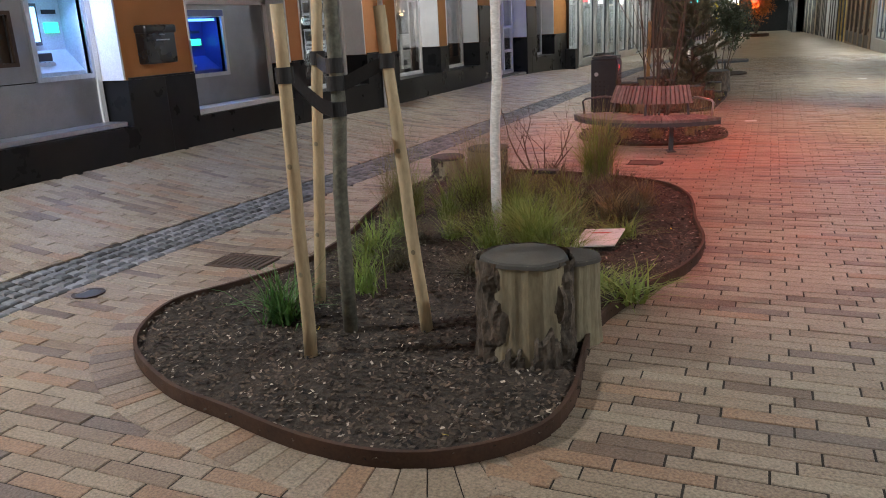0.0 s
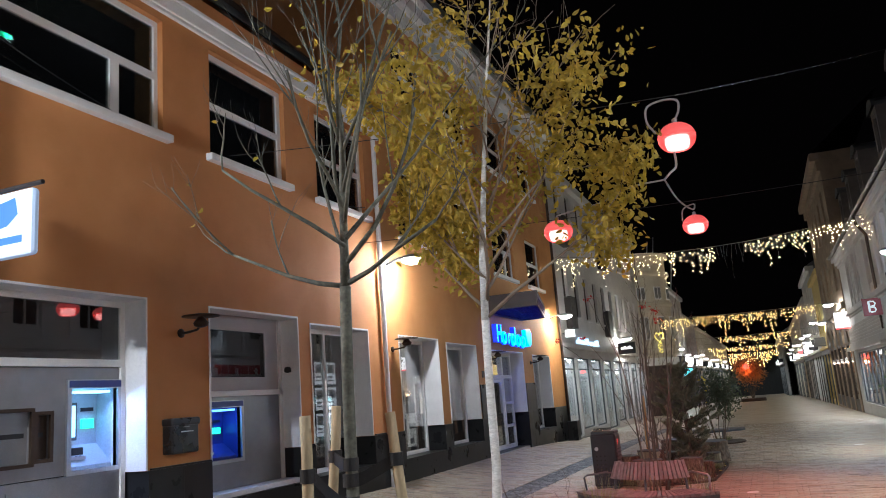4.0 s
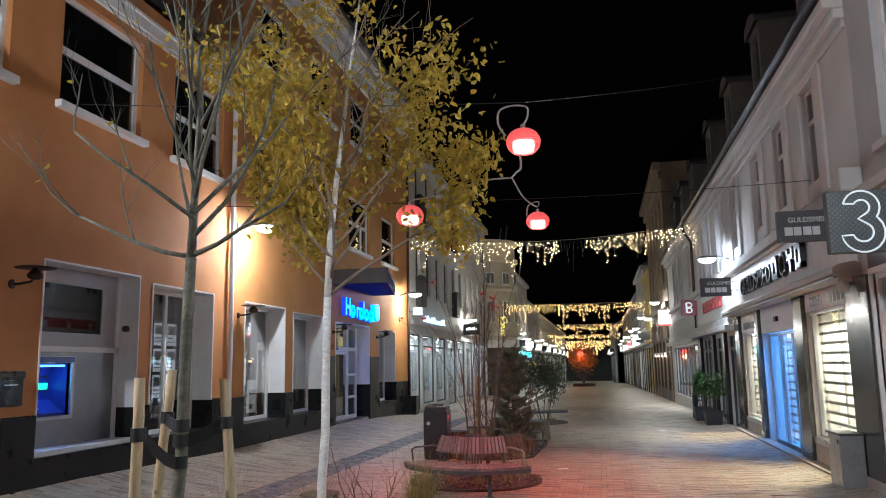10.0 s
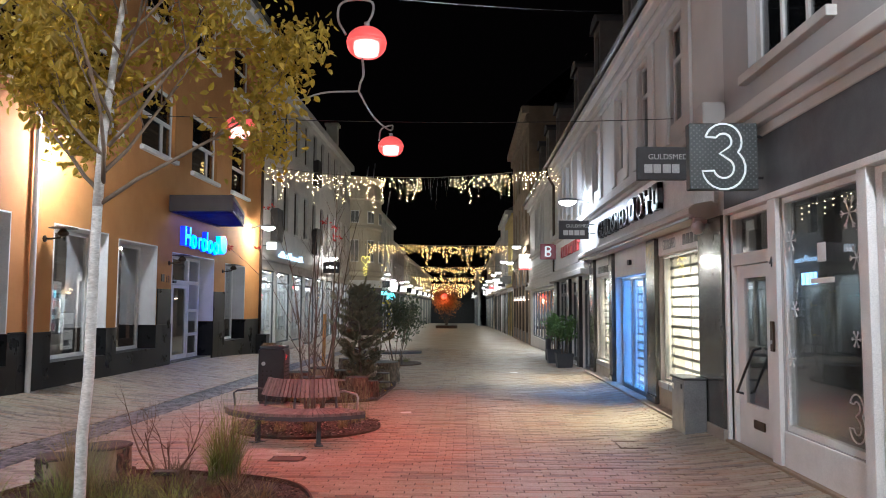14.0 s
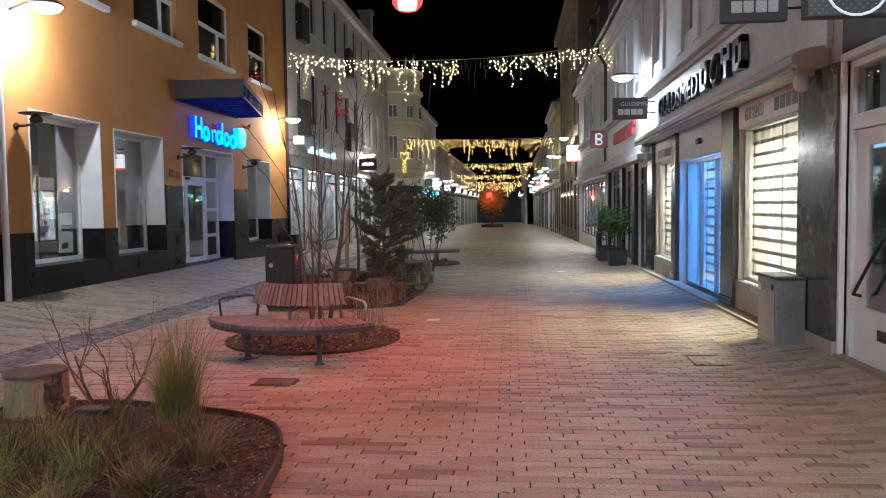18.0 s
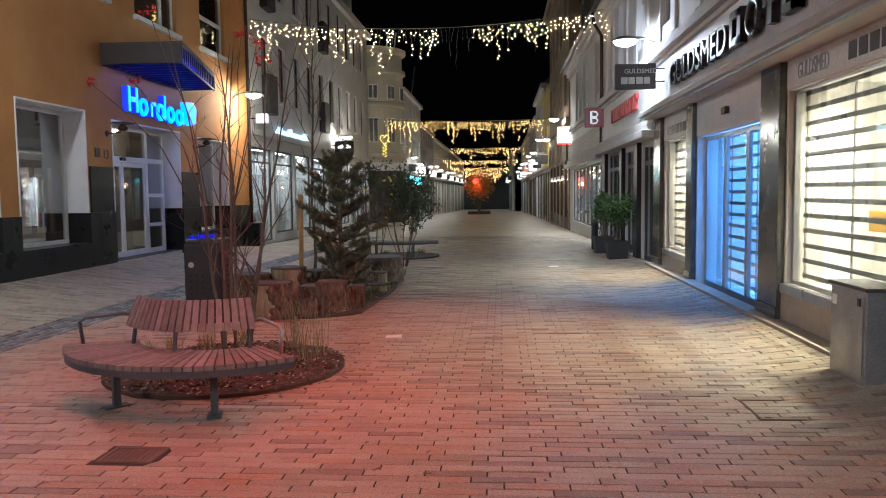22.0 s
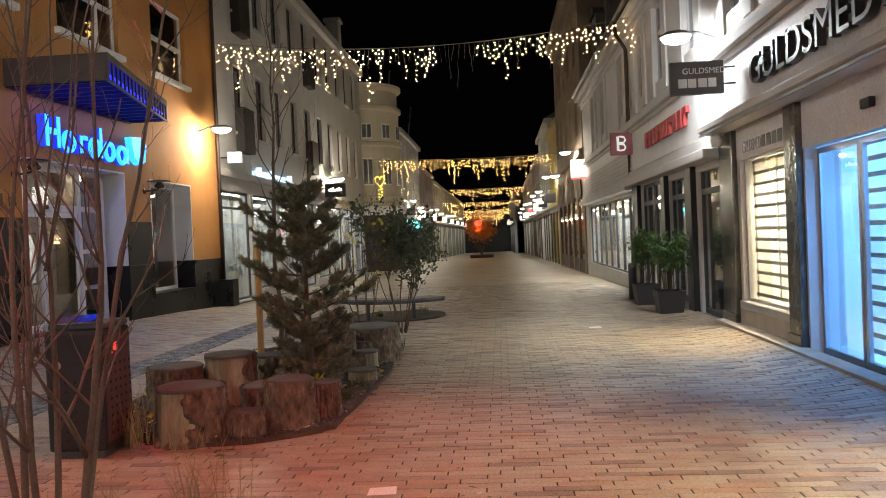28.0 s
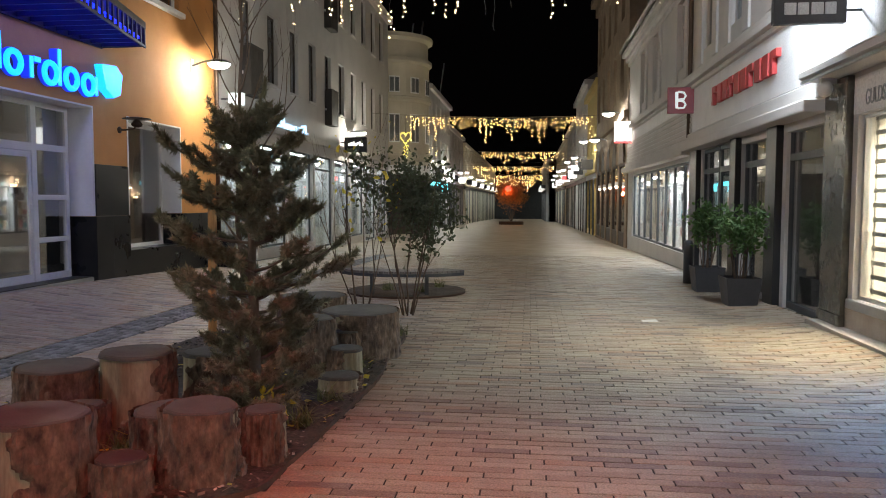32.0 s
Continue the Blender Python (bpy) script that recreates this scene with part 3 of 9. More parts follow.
# upper windows
def upper_panes(kind):
    if kind == "wide":
        return [(0.03, 0.97, 0.54, 0.95), (0.03, 0.66, 0.05, 0.48), (0.72, 0.97, 0.05, 0.48)]
    return [(0.05, 0.95, 0.53, 0.95), (0.05, 0.95, 0.05, 0.47)]


for i, h in enumerate(L_UP):
    window("L", h, 0.09, upper_panes("wide" if i in (0, 4, 5) else "two"), "white-framed upper bank window with dark glass", glass_mat=G_DARK, sill=0.11)
for i, h in enumerate(L_TOP):
    window("L", h, 0.09, upper_panes("two"), "white-framed top floor bank window with dark glass", glass_mat=G_DARK, sill=0.1)

# rooms behind the bank's windows, their night shade put into the colour
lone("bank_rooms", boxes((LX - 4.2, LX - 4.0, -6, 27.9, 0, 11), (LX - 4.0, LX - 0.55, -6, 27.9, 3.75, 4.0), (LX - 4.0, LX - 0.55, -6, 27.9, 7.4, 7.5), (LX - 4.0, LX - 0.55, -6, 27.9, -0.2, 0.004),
                       (LX - 4.0, LX - 0.55, 10.28, 10.38, 0, 3.7), (LX - 4.0, LX - 0.55, 7.2, 7.3, 0, 3.7)), M_NIGHTBLACK, "rooms behind the bank windows, coloured near black for night shade", "room", kind="structure")
M_FIX = glow("exit_light", (0.05, 1.0, 0.4), 2.0)
lamp("exit_light", "POINT", (LX - 1.15, 5.68, 6.72), 9, (0.75, 1.0, 0.85), size=0.05)
lone("exit_sign", fboxes("L", (5.6, 5.75, 6.75, 6.8, 1.2, 1.24)), M_FIX, "small green emergency light in the upper room", "lamp")
ceiling = thing("ceiling_grille", "white gridded ceiling light in the dark upper room", "ceiling light")
M_GRID = glow("grid_light", (0.8, 0.8, 0.75), 0.25)
for a in range(4):
    for b in range(3):
        part("cell", boxes((LX - 1.3 - 0.16 * b, LX - 1.42 - 0.16 * b, 4.75 + 0.16 * a, 4.87 + 0.16 * a, 7.33, 7.36)), M_GRID, ceiling)

# lamps, posters and a lit sign inside the bank
M_SCONCE = glow("warm_sconce", (1.0, 0.62, 0.34), 5.0)
M_PIER = mat("grey_interior_pier", (0.3, 0.28, 0.26), (0.25, 0.235, 0.22), 0.8)
M_ROSEPRINT = glow("lit_rose_poster", (0.9, 0.62, 0.55), 0.55)
M_PALEPRINT = glow("lit_pale_poster", (0.95, 0.88, 0.8), 0.32)
M_REDPAPER = mat("red_folder", (0.55, 0.1, 0.09), (0.45, 0.08, 0.07), 0.6)
M_POSTERB = mat("blue_folder", (0.1, 0.16, 0.4), (0.08, 0.12, 0.32), 0.6)
M_REDLIT = glow("lit_red_panel", (0.9, 0.08, 0.08), 1.2)
for u, w in ((15.3, 1.95), (17.2, 2.0), (22.75, 1.78), (26.75, 1.6)):
    lone("wall_pier", boxes((-8.2, -7.96, u - 0.45, u + 0.45, 0.0, 3.7)), M_PIER, "grey pier inside the bank", "wall", kind="structure")
    sc_ = thing("interior_lamp", "small warm up-light on a pier inside the bank", "wall lamp", group="lamps inside the bank")
    part("holder", boxes((-7.96, -7.88, u - 0.06, u + 0.06, w - 0.14, w - 0.02), bevel=0.01), M_BRONZE, sc_)
    part("light", boxes((-7.95, -7.89, u - 0.05, u + 0.05, w - 0.018, w + 0.03), bevel=0.008), M_SCONCE, sc_)
    lamp("sconce_light", "POINT", (-7.84, u, w + 0.08), 5, (1.0, 0.66, 0.4), size=0.04)
for u, w, m in ((15.85, 1.45, M_ROSEPRINT), (16.4, 0.78, M_PALEPRINT), (14.2, 1.2, M_ROSEPRINT)):
    po = thing("display_poster", "lit poster with a pink print in the bank window", "poster")
    part("sheet", boxes((-7.62, -7.58, u, u + 0.42, w, w + 0.78)), M_PALEPRINT, po)
    part("backing", boxes((-7.65, -7.621, u - 0.03, u + 0.45, 0.0, w + 0.81)), M_CHARCOAL, po)
    for q in range(4):
        part("print", boxes((-7.579, -7.572, u + 0.05 + 0.08 * (q % 2), u + 0.24 + 0.1 * (q % 3), w + 0.08 + 0.17 * q, w + 0.2 + 0.17 * q)), m if q % 2 else M_PRINT, po)
# lit back office behind a brown-framed inner window
M_INBROWN = mat("brown_inner_frame", (0.11, 0.06, 0.035), (0.08, 0.04, 0.025), 0.5)
M_OFFICE = mat("pale_office_wall", (0.62, 0.58, 0.54), (0.54, 0.5, 0.46), 0.8)
iw = thing("inner_window", "brown-framed inner window to a lit back office", "window", kind="structure")
part("frame", pierced("L", 17.9, 21.2, 0.0, 2.3, 0.08, [(18.0 + 0.63 * k, 18.57 + 0.63 * k, 0.85, 2.15) for k in range(5)], x0=-7.96), M_INBROWN, iw)
part("back_wall", boxes((-9.3, -9.2, 17.6, 21.5, 0.3, 2.6)), M_OFFICE, iw)
for k in range(4):
    part("blind_slat", boxes((-8.14, -8.12, 18.65, 19.2, 1.3 + 0.2 * k, 1.42 + 0.2 * k)), M_WHITE, iw)
for k, (u, z0, z1) in enumerate(((18.2, 0.85, 1.75), (19.35, 0.85, 1.5), (19.7, 0.85, 1.9), (20.3, 0.85, 1.35))):
    cb = thing("office_shelf", "pale shelf unit with papers in the back office", "shelf", group="shelves in the back office")
    part("body", boxes((-8.95, -8.6, u, u + 0.32, 0.004, z1), bevel=0.01), M_OFFICE, cb)
    for q in range(3):
        part("folder", boxes((-8.598, -8.57, u + 0.03 + 0.09 * q, u + 0.1 + 0.09 * q, z1 - 0.42, z1 - 0.12)), (M_REDPAPER, M_PAPER, M_POSTERB)[(k + q) % 3], cb)
lamp("office_light", "AREA", (-8.6, 19.5, 2.5), 70, (1.0, 0.88, 0.78), (-8.7, 19.5, 0), rect=(2.6, 0.4))
rd = thing("box_sign", "small red and white lit sign inside the bank", "sign")
part("panel", boxes((-7.5, -7.44, 17.62, 17.9, 2.5, 2.75), bevel=0.01), M_REDLIT, rd)
part("strip", boxes((-7.439, -7.434, 17.68, 17.84, 2.56, 2.64)), M_PALEPRINT, rd)
part("hanger", tube(bmesh.new(), [(-7.47, 17.76, 2.75), (-7.47, 17.76, 3.75)], 0.008, 6), M_BLACK, rd)

# stars and fairy lights in two upper windows
M_FAIRY = glow("fairy_bulbs", (1.0, 0.62, 0.2), 9.0)
for n, (u, w) in enumerate(((22.2, 5.75), (24.6, 6.05))):
    f = thing("fairy_wreath", "small wreath of warm fairy lights in a bank window", "fairy lights")
    for k in range(26):
        a, r = rng.uniform(0, 6.28), rng.uniform(0.05, 0.22)
        part("bulb", boxes((LX - 0.2 - rng.uniform(0, 0.05), LX - 0.185, u + r * math.cos(a), u + r * math.cos(a) + 0.022, w + r * math.sin(a), w + r * math.sin(a) + 0.022)), M_FAIRY, f)

# cornices, gutters, downpipes
lone("cornice_low", fboxes("L", (-6, 13.5, 7.4, 7.46, -0.05, 0.1), (-6, 13.5, 7.46, 7.66, -0.075, 0.1), (-6, 13.5, 7.66, 7.72, -0.11, 0.1), bevel=0.012), M_WHITE, "white painted cornice band under the eaves", "cornice", kind="structure")
lone("cornice_tall", fboxes("L", (13.42, 28.0, 10.75, 11.2, -0.12, 0.1), (13.42, 28.0, 11.2, 11.5, -0.32, 0.1), (13.42, 28.0, 11.5, 11.7, -0.5, 0.1), bevel=0.015), M_WHITE, "white cornice of the tall bank wing", "cornice", kind="structure")
lone("eave_wall", fboxes("L", (-6, 13.5, 7.55, 7.96, -0.05, 0.4)), M_ORANGE, "orange band above the cornice", "wall", kind="structure")


def gutter(name, side, u0, u1, w, out, label, x0=None, material=None):
    base = x0 if x0 is not None else (LX if side == "L" else RX)
    s = 1 if side == "L" else -1
    bm, n = bmesh.new(), 8
    rows = [[bm.verts.new((base + s * (out + 0.075 * math.cos(a)), u, w + 0.075 * math.sin(a))) for a in [math.pi + math.pi * k / n for k in range(n + 1)]] for u in (u0, u1)]
    for k in range(n):
        bm.faces.new((rows[0][k], rows[0][k + 1], rows[1][k + 1], rows[1][k]))
    bmesh.ops.solidify(bm, geom=bm.faces[:], thickness=0.006)
    return lone(name, bm, material or M_ZINC, label, "gutter", kind="structure", smooth=True)


gutter("gutter_low", "L", -6, 13.5, 8.0, 0.2, "grey zinc gutter along the low eaves")
gutter("gutter_tall", "L", 13.4, 28.0, 11.82, 0.52, "grey zinc gutter along the tall eaves")


def downpipe(name, pts, label, material, r=0.05):
    p = thing(name, label, "downpipe")
    part("pipe", tube(bmesh.new(), pts, r, 12), material, p, smooth=True)
    for z in (1.6, 3.4, 5.6):
        if pts[-1][2] < z < pts[0][2]:
            x, y = pts[-1][0], pts[-1][1]
            part("bracket", tube(bmesh.new(), [(x, y, z - 0.02), (x, y, z + 0.02)], r + 0.008, 12), material, p)
    return p


downpipe("downpipe", [(LX + 0.2, 13.2, 7.92), (LX + 0.18, 13.2, 7.75), (LX + 0.08, 13.16, 7.3), (LX + 0.08, 13.16, 1.3), (LX + 0.08, 13.16, 0.02)], "pale painted downpipe between the bank wings", M_WHITE)
downpipe("downpipe", [(LX + 0.2, 4.5, 7.93), (LX + 0.2, 4.45, 7.8), (LX + 0.07, 4.2, 7.3), (LX + 0.07, 4.2, 3.9), (LX + 0.07, 4.2, 3.5)], "grey zinc downpipe under the bank eaves", M_ZINC)
downpipe("downpipe", [(LX + 0.45, 27.75, 11.7), (LX + 0.3, 27.75, 11.4), (LX + 0.07, 27.75, 10.6), (LX + 0.07, 27.75, 3.0), (LX + 0.07, 27.75, 0.02)], "dark downpipe at the bank corner", M_BRONZE)

# granite panels beside the door
lone("granite_panel", fboxes("L", (18.66, 19.5, 1.262, 2.14, -0.032, 0.12), bevel=0.004), M_GRANITE, "dark granite slab beside the bank door", "wall panel", kind="structure")
lone("granite_panel", fboxes("L", (22.802, 23.84, 1.262, 2.14, -0.032, 0.44), bevel=0.004), M_GRANITE, "dark granite slab pier beside the bank door", "wall panel", kind="structure")
lone("granite_block", fboxes("L", (27.4, 27.86, 0.0, 0.7, -0.42, -0.04), bevel=0.01), M_GRANITE, "dark square granite block at the bank corner", "block")
for u in (0.9, 4.9, 7.4, 10.35, 12.9, 13.7, 16.3, 19.0, 23.3, 26.9):
    lone("plinth_joint", fboxes("L", (u, u + 0.006, 0.01, 1.25, -0.0335, -0.03)), M_BLACK, "thin joint between granite plinth slabs", "joint", kind="structure")
lone("plinth_cap", fboxes("L", (6.85, 7.93, 1.262, 1.285, -0.036, 0.1), (10.2, 10.5, 1.262, 1.285, -0.036, 0.1), (12.65, 13.08, 1.262, 1.285, -0.036, 0.1)), M_GRANITE, "granite ledge on top of the plinth", "ledge", kind="structure")

# bank door
door = thing("door_1", "white-framed glass bank door with side lights", "door", kind="structure")
DU0, DU1, DW1, DD = 19.58, 22.72, 3.07, 0.4
drects = [(DU0 + 0.08, 21.78, 2.42, DW1 - 0.08), (21.9, DU1 - 0.08, 2.42, DW1 - 0.08), (21.9, DU1 - 0.08, 1.62, 2.32), (21.9, DU1 - 0.08, 0.94, 1.54), (21.9, DU1 - 0.08, 0.36, 0.86)]
part("door_frame", pierced("L", DU0, DU1, 0.25, DW1, 0.08, drects + [(DU0 + 0.08, 21.78, 0.25, 2.3)], d0=DD), M_WHITE, door)
for a in drects:
    part("pane", fboxes("L", (a[0] - 0.004, a[1] + 0.004, a[2] - 0.004, a[3] + 0.004, DD + 0.03, DD + 0.04)), G_PANE, door)
for a, b in ((DU0 + 0.09, 20.7), (20.72, 21.77)):
    leaf = part("door_leaf", pierced("L", a, b, 0.26, 2.29, 0.04, [(a + 0.06, b - 0.06, 0.38, 2.2)], d0=DD + 0.01), M_WHITE, door)
    part("pane", fboxes("L", (a + 0.056, b - 0.056, 0.376, 2.204, DD + 0.026, DD + 0.034)), G_PANE, leaf)
part("sensor", fboxes("L", (20.6, 20.8, 2.33, 2.4, DD - 0.06, DD - 0.002), bevel=0.01), M_BLACK, door, "small black motion sensor")
part("threshold", fboxes("L", (DU0, DU1, 0.0, 0.25, 0.0, DD + 0.12)), M_STEEL, door)
lone("door_mat", fboxes("L", (DU0 + 0.05, DU1 - 0.05, 0.25, 0.264, 0.02, DD - 0.06)), M_BLACK, "dark foot grating before the bank door", "door mat")
lone("plate", fboxes("L", (18.88, 19.06, 2.32, 2.5, -0.02, -0.002), bevel=0.003), M_BRONZE, "small bronze plate beside the door", "plate")
num = thing("house_number", "bronze house number beside the bank door", "house number")
text_part("digits", "13", 0.24, M_BRONZE, num, on_wall("L", 19.16, 2.31, -0.012))

# first cash machine bay
M_PANEL = mat("satin_panel", (0.27, 0.262, 0.266), (0.22, 0.214, 0.218), 0.35, 0.5, fine=160, bump=0.03)
M_GREYPANEL = mat("light_grey_panel", (0.42, 0.41, 0.41), (0.36, 0.35, 0.35), 0.5, fine=120, bump=0.04)
M_ATMBODY = mat("atm_plastic", (0.42, 0.5, 0.55), (0.36, 0.43, 0.48), 0.45)
M_SCREEN = glow("atm_screen", (0.45, 0.75, 1.0), 1.3)
M_KEYGREEN = glow("green_key_light", (0.05, 0.9, 0.35), 1.8)
M_BLUELIGHT = glow("blue_atm_light", (0.12, 0.35, 1.0), 3.0)
M_ATMLIGHT = glow("atm_top_light", (0.3, 0.65, 1.0), 3.0)
M_DARKBLUE = mat("dark_blue_enamel", (0.03, 0.04, 0.2), (0.02, 0.03, 0.16), 0.35)
bay = thing("cash_machine_bay", "steel front with glass top light and a cash machine", "cash machine front")
D1 = 0.35
hatch = (5.06, 5.46, 1.5, 2.04)
slot = (5.54, 5.7, 1.53, 2.0)
niche = (5.98, 6.66, 1.36, 2.28)
part("front_panel", pierced("L", 2.64, 6.765, 1.32, 2.52, 0.05, [hatch, slot, niche], d0=D1), M_PANEL, bay)
part("lower_panel", fboxes("L", (2.64, 6.765, 0.8, 1.31, D1 - 0.01, D1 + 0.04)), M_PANEL, bay, "brushed steel lower panel")
part("frame", pierced("L", 2.64, 6.765, 2.53, 3.34, 0.09, [(2.7, 6.69, 2.62, 3.27)], d0=D1 - 0.03), M_WHITE, bay)
part("pane", fboxes("L", (2.7, 6.69, 2.616, 3.274, D1 + 0.0, D1 + 0.01)), G_DARK, bay)
part("sill", fboxes("L", (2.64, 6.765, 0.745, 0.8, 0.03, D1 + 0.03), bevel=0.006), M_STEEL, bay)
part("post", fboxes("L", (6.7, 6.765, 0.8, 2.53, D1 - 0.04, D1)), M_WHITE, bay)
for r, inner in ((hatch, M_PANEL), (slot, M_BRONZE)):
    f = part("hatch_frame", pierced("L", r[0] - 0.04, r[1] + 0.04, r[2] - 0.04, r[3] + 0.04, 0.04, [r], d0=D1 - 0.035), M_BRONZE, bay)
    part("hatch", fboxes("L", (r[0], r[1], r[2], r[3], D1 + 0.03, D1 + 0.05)), inner, f)
    part("hatch_slot", fboxes("L", (r[0] + 0.05, r[1] - 0.05, (r[2] + r[3]) / 2, (r[2] + r[3]) / 2 + 0.05, D1 + 0.02, D1 + 0.031)), M_BLACK, f)


def cash_machine(name, r, d, light, label, body_mat):
    """A cash machine in a lit niche: shell, hood light, screen, keys, card slot and a pad."""
    u0, u1, w0, w1 = r
    a = thing(name, label, "cash machine")
    deep = 0.32
    part("shell", fboxes("L", (u0 - 0.02, u0, w0, w1, d, d + deep), (u1, u1 + 0.02, w0, w1, d, d + deep), (u0 - 0.02, u1 + 0.02, w1, w1 + 0.02, d, d + deep), (u0 - 0.02, u1 + 0.02, w0 - 0.02, w0, d - 0.02, d + deep), (u0, u1, w0, w1, d + deep, d + deep + 0.02)), body_mat, a)
    part("trim", pierced("L", u0 - 0.06, u1 + 0.06, w0 - 0.05, w1 + 0.1, 0.03, [(u0, u1, w0, w1)], d0=d - 0.032), M_STEEL, a)
    part("header", fboxes("L", (u0 - 0.04, u1 + 0.04, w1 + 0.01, w1 + 0.09, d - 0.04, d - 0.033)), M_DARKBLUE, a, "dark blue header strip")
    part("hood_light", fboxes("L", (u0 + 0.05, u1 - 0.05, w1 - 0.05, w1 - 0.02, d + 0.05, d + 0.2)), light, a)
    W, H = u1 - u0, w1 - w0
    # sloping face with screen and keys
    face = part("console", quads([(LX - d - deep, u0, w0 + 0.3 * H), (LX - d - deep, u1, w0 + 0.3 * H), (LX - d - 0.08, u1, w0 + 0.04), (LX - d - 0.08, u0, w0 + 0.04), (LX - d - deep, u0, w0), (LX - d - deep, u1, w0), (LX - d - 0.08, u1, w0), (LX - d - 0.08, u0, w0)],
                                 [(0, 1, 2, 3), (3, 2, 6, 7), (0, 3, 7, 4), (1, 5, 6, 2)]), body_mat, a)
    part("screen_frame", fboxes("L", (u0 + 0.05 * W, u0 + 0.52 * W, w0 + 0.36 * H, w0 + 0.84 * H, d + deep - 0.04, d + deep - 0.001), bevel=0.006), M_DARKGREY, a)
    part("screen", fboxes("L", (u0 + 0.09 * W, u0 + 0.48 * W, w0 + 0.4 * H, w0 + 0.8 * H, d + deep - 0.044, d + deep - 0.041)), M_SCREEN, a)
    part("card_slot", fboxes("L", (u0 + 0.64 * W, u0 + 0.9 * W, w0 + 0.5 * H, w0 + 0.62 * H, d + deep - 0.03, d + deep - 0.001), bevel=0.005), M_KEYGREEN, a, "green lit card slot")
    part("receipt_slot", fboxes("L", (u0 + 0.64 * W, u0 + 0.9 * W, w0 + 0.72 * H, w0 + 0.77 * H, d + deep - 0.02, d + deep - 0.001)), M_BLACK, a)
    keys = part("keypad", fboxes("L", (u0 + 0.1 * W, u0 + 0.5 * W, w0 + 0.12 * H, w0 + 0.16 * H, d + 0.12, d + 0.26)), M_STEEL, a)
    for i in range(4):
        for j in range(3):
            part("key", fboxes("L", (u0 + (0.14 + 0.09 * i) * W, u0 + (0.2 + 0.09 * i) * W, w0 + 0.16 * H, w0 + 0.17 * H, d + 0.13 + 0.04 * j, d + 0.16 + 0.04 * j)), M_ATMBODY, keys)
    part("pad_shield", fboxes("L", (u0 + 0.08 * W, u0 + 0.56 * W, w0 + 0.17 * H, w0 + 0.27 * H, d + 0.2, d + 0.28), bevel=0.01), M_BLACK, a, "black keypad shield")
    return a


cash_machine("cash_machine", niche, D1, M_ATMLIGHT, "pale blue lit cash machine set in a steel front", M_ATMBODY)
# second bay
bay2 = thing("cash_machine_bay", "grey panel front with small window and cash machine", "cash machine front")
niche2 = (8.15, 9.05, 1.22, 1.96)
part("front_panel", pierced("L", 7.98, 10.14, 0.8, 2.12, 0.05, [niche2], d0=D1), M_PANEL, bay2)
part("top_panel", pierced("L", 7.98, 10.14, 2.2, 3.33, 0.05, [(8.2, 9.72, 2.4, 3.1)], d0=D1), M_GREYPANEL, bay2)
part("pane", fboxes("L", (8.196, 9.724, 2.396, 3.104, D1 + 0.02, D1 + 0.03)), glass("hatch_glass", 0.35, 0.05), bay2)
part("rail", fboxes("L", (7.98, 10.14, 2.12, 2.2, D1 - 0.03, D1 + 0.05)), M_WHITE, bay2)
part("sill", fboxes("L", (7.98, 10.14, 0.725, 0.8, 0.02, D1 + 0.04), bevel=0.006), M_WHITE, bay2)
part("post", fboxes("L", (10.06, 10.14, 0.8, 3.33, D1 - 0.03, D1)), M_WHITE, bay2)
cash_machine("cash_machine", niche2, D1, M_BLUELIGHT, "blue lit cash machine set in a grey front", M_DARKBLUE)
lamp("atm_light", "AREA", (LX - 0.36, 6.3, 2.2), 16, (0.28, 0.42, 1.0), (LX + 0.3, 6.2, 0.9), rect=(0.5, 0.15))
lamp("atm_light", "AREA", (LX - 0.45, 8.6, 1.9), 6, (0.1, 0.3, 1.0), (LX - 0.5, 8.6, 1.2), rect=(0.6, 0.15))
cam_ball = thing("security_camera", "small dark round security camera in the reveal", "camera")
part("dome", lathe([(0.02, 0.0), (0.055, 0.02), (0.06, 0.05), (0.045, 0.09), (0.02, 0.1)], 16, (LX - 0.17, 10.08, 2.45)), M_BLACK, cam_ball, smooth=True)
part("foot", boxes((LX - 0.2, LX - 0.14, 10.1, 10.145, 2.46, 2.53)), M_BLACK, cam_ball)

# mailbox
M_MAILBLACK = mat("black_enamel", (0.006, 0.006, 0.007), (0.01, 0.01, 0.01), 0.28, bump=0.02)
mb = thing("mailbox", "black metal mailbox with rounded lid on the wall", "mailbox")
part("body", fboxes("L", (7.05, 7.53, 1.42, 1.78, -0.17, -0.001), bevel=0.02), M_MAILBLACK, mb)
part("lid", fboxes("L", (7.03, 7.55, 1.76, 1.86, -0.19, -0.001), bevel=0.03), M_MAILBLACK, mb)
part("slot_trim", fboxes("L", (7.2, 7.42, 1.68, 1.695, -0.176, -0.17)), M_STEEL, mb, "narrow steel slot trim")
part("window_tab", fboxes("L", (7.25, 7.35, 1.74, 1.75, -0.176, -0.17)), M_PANEL, mb)


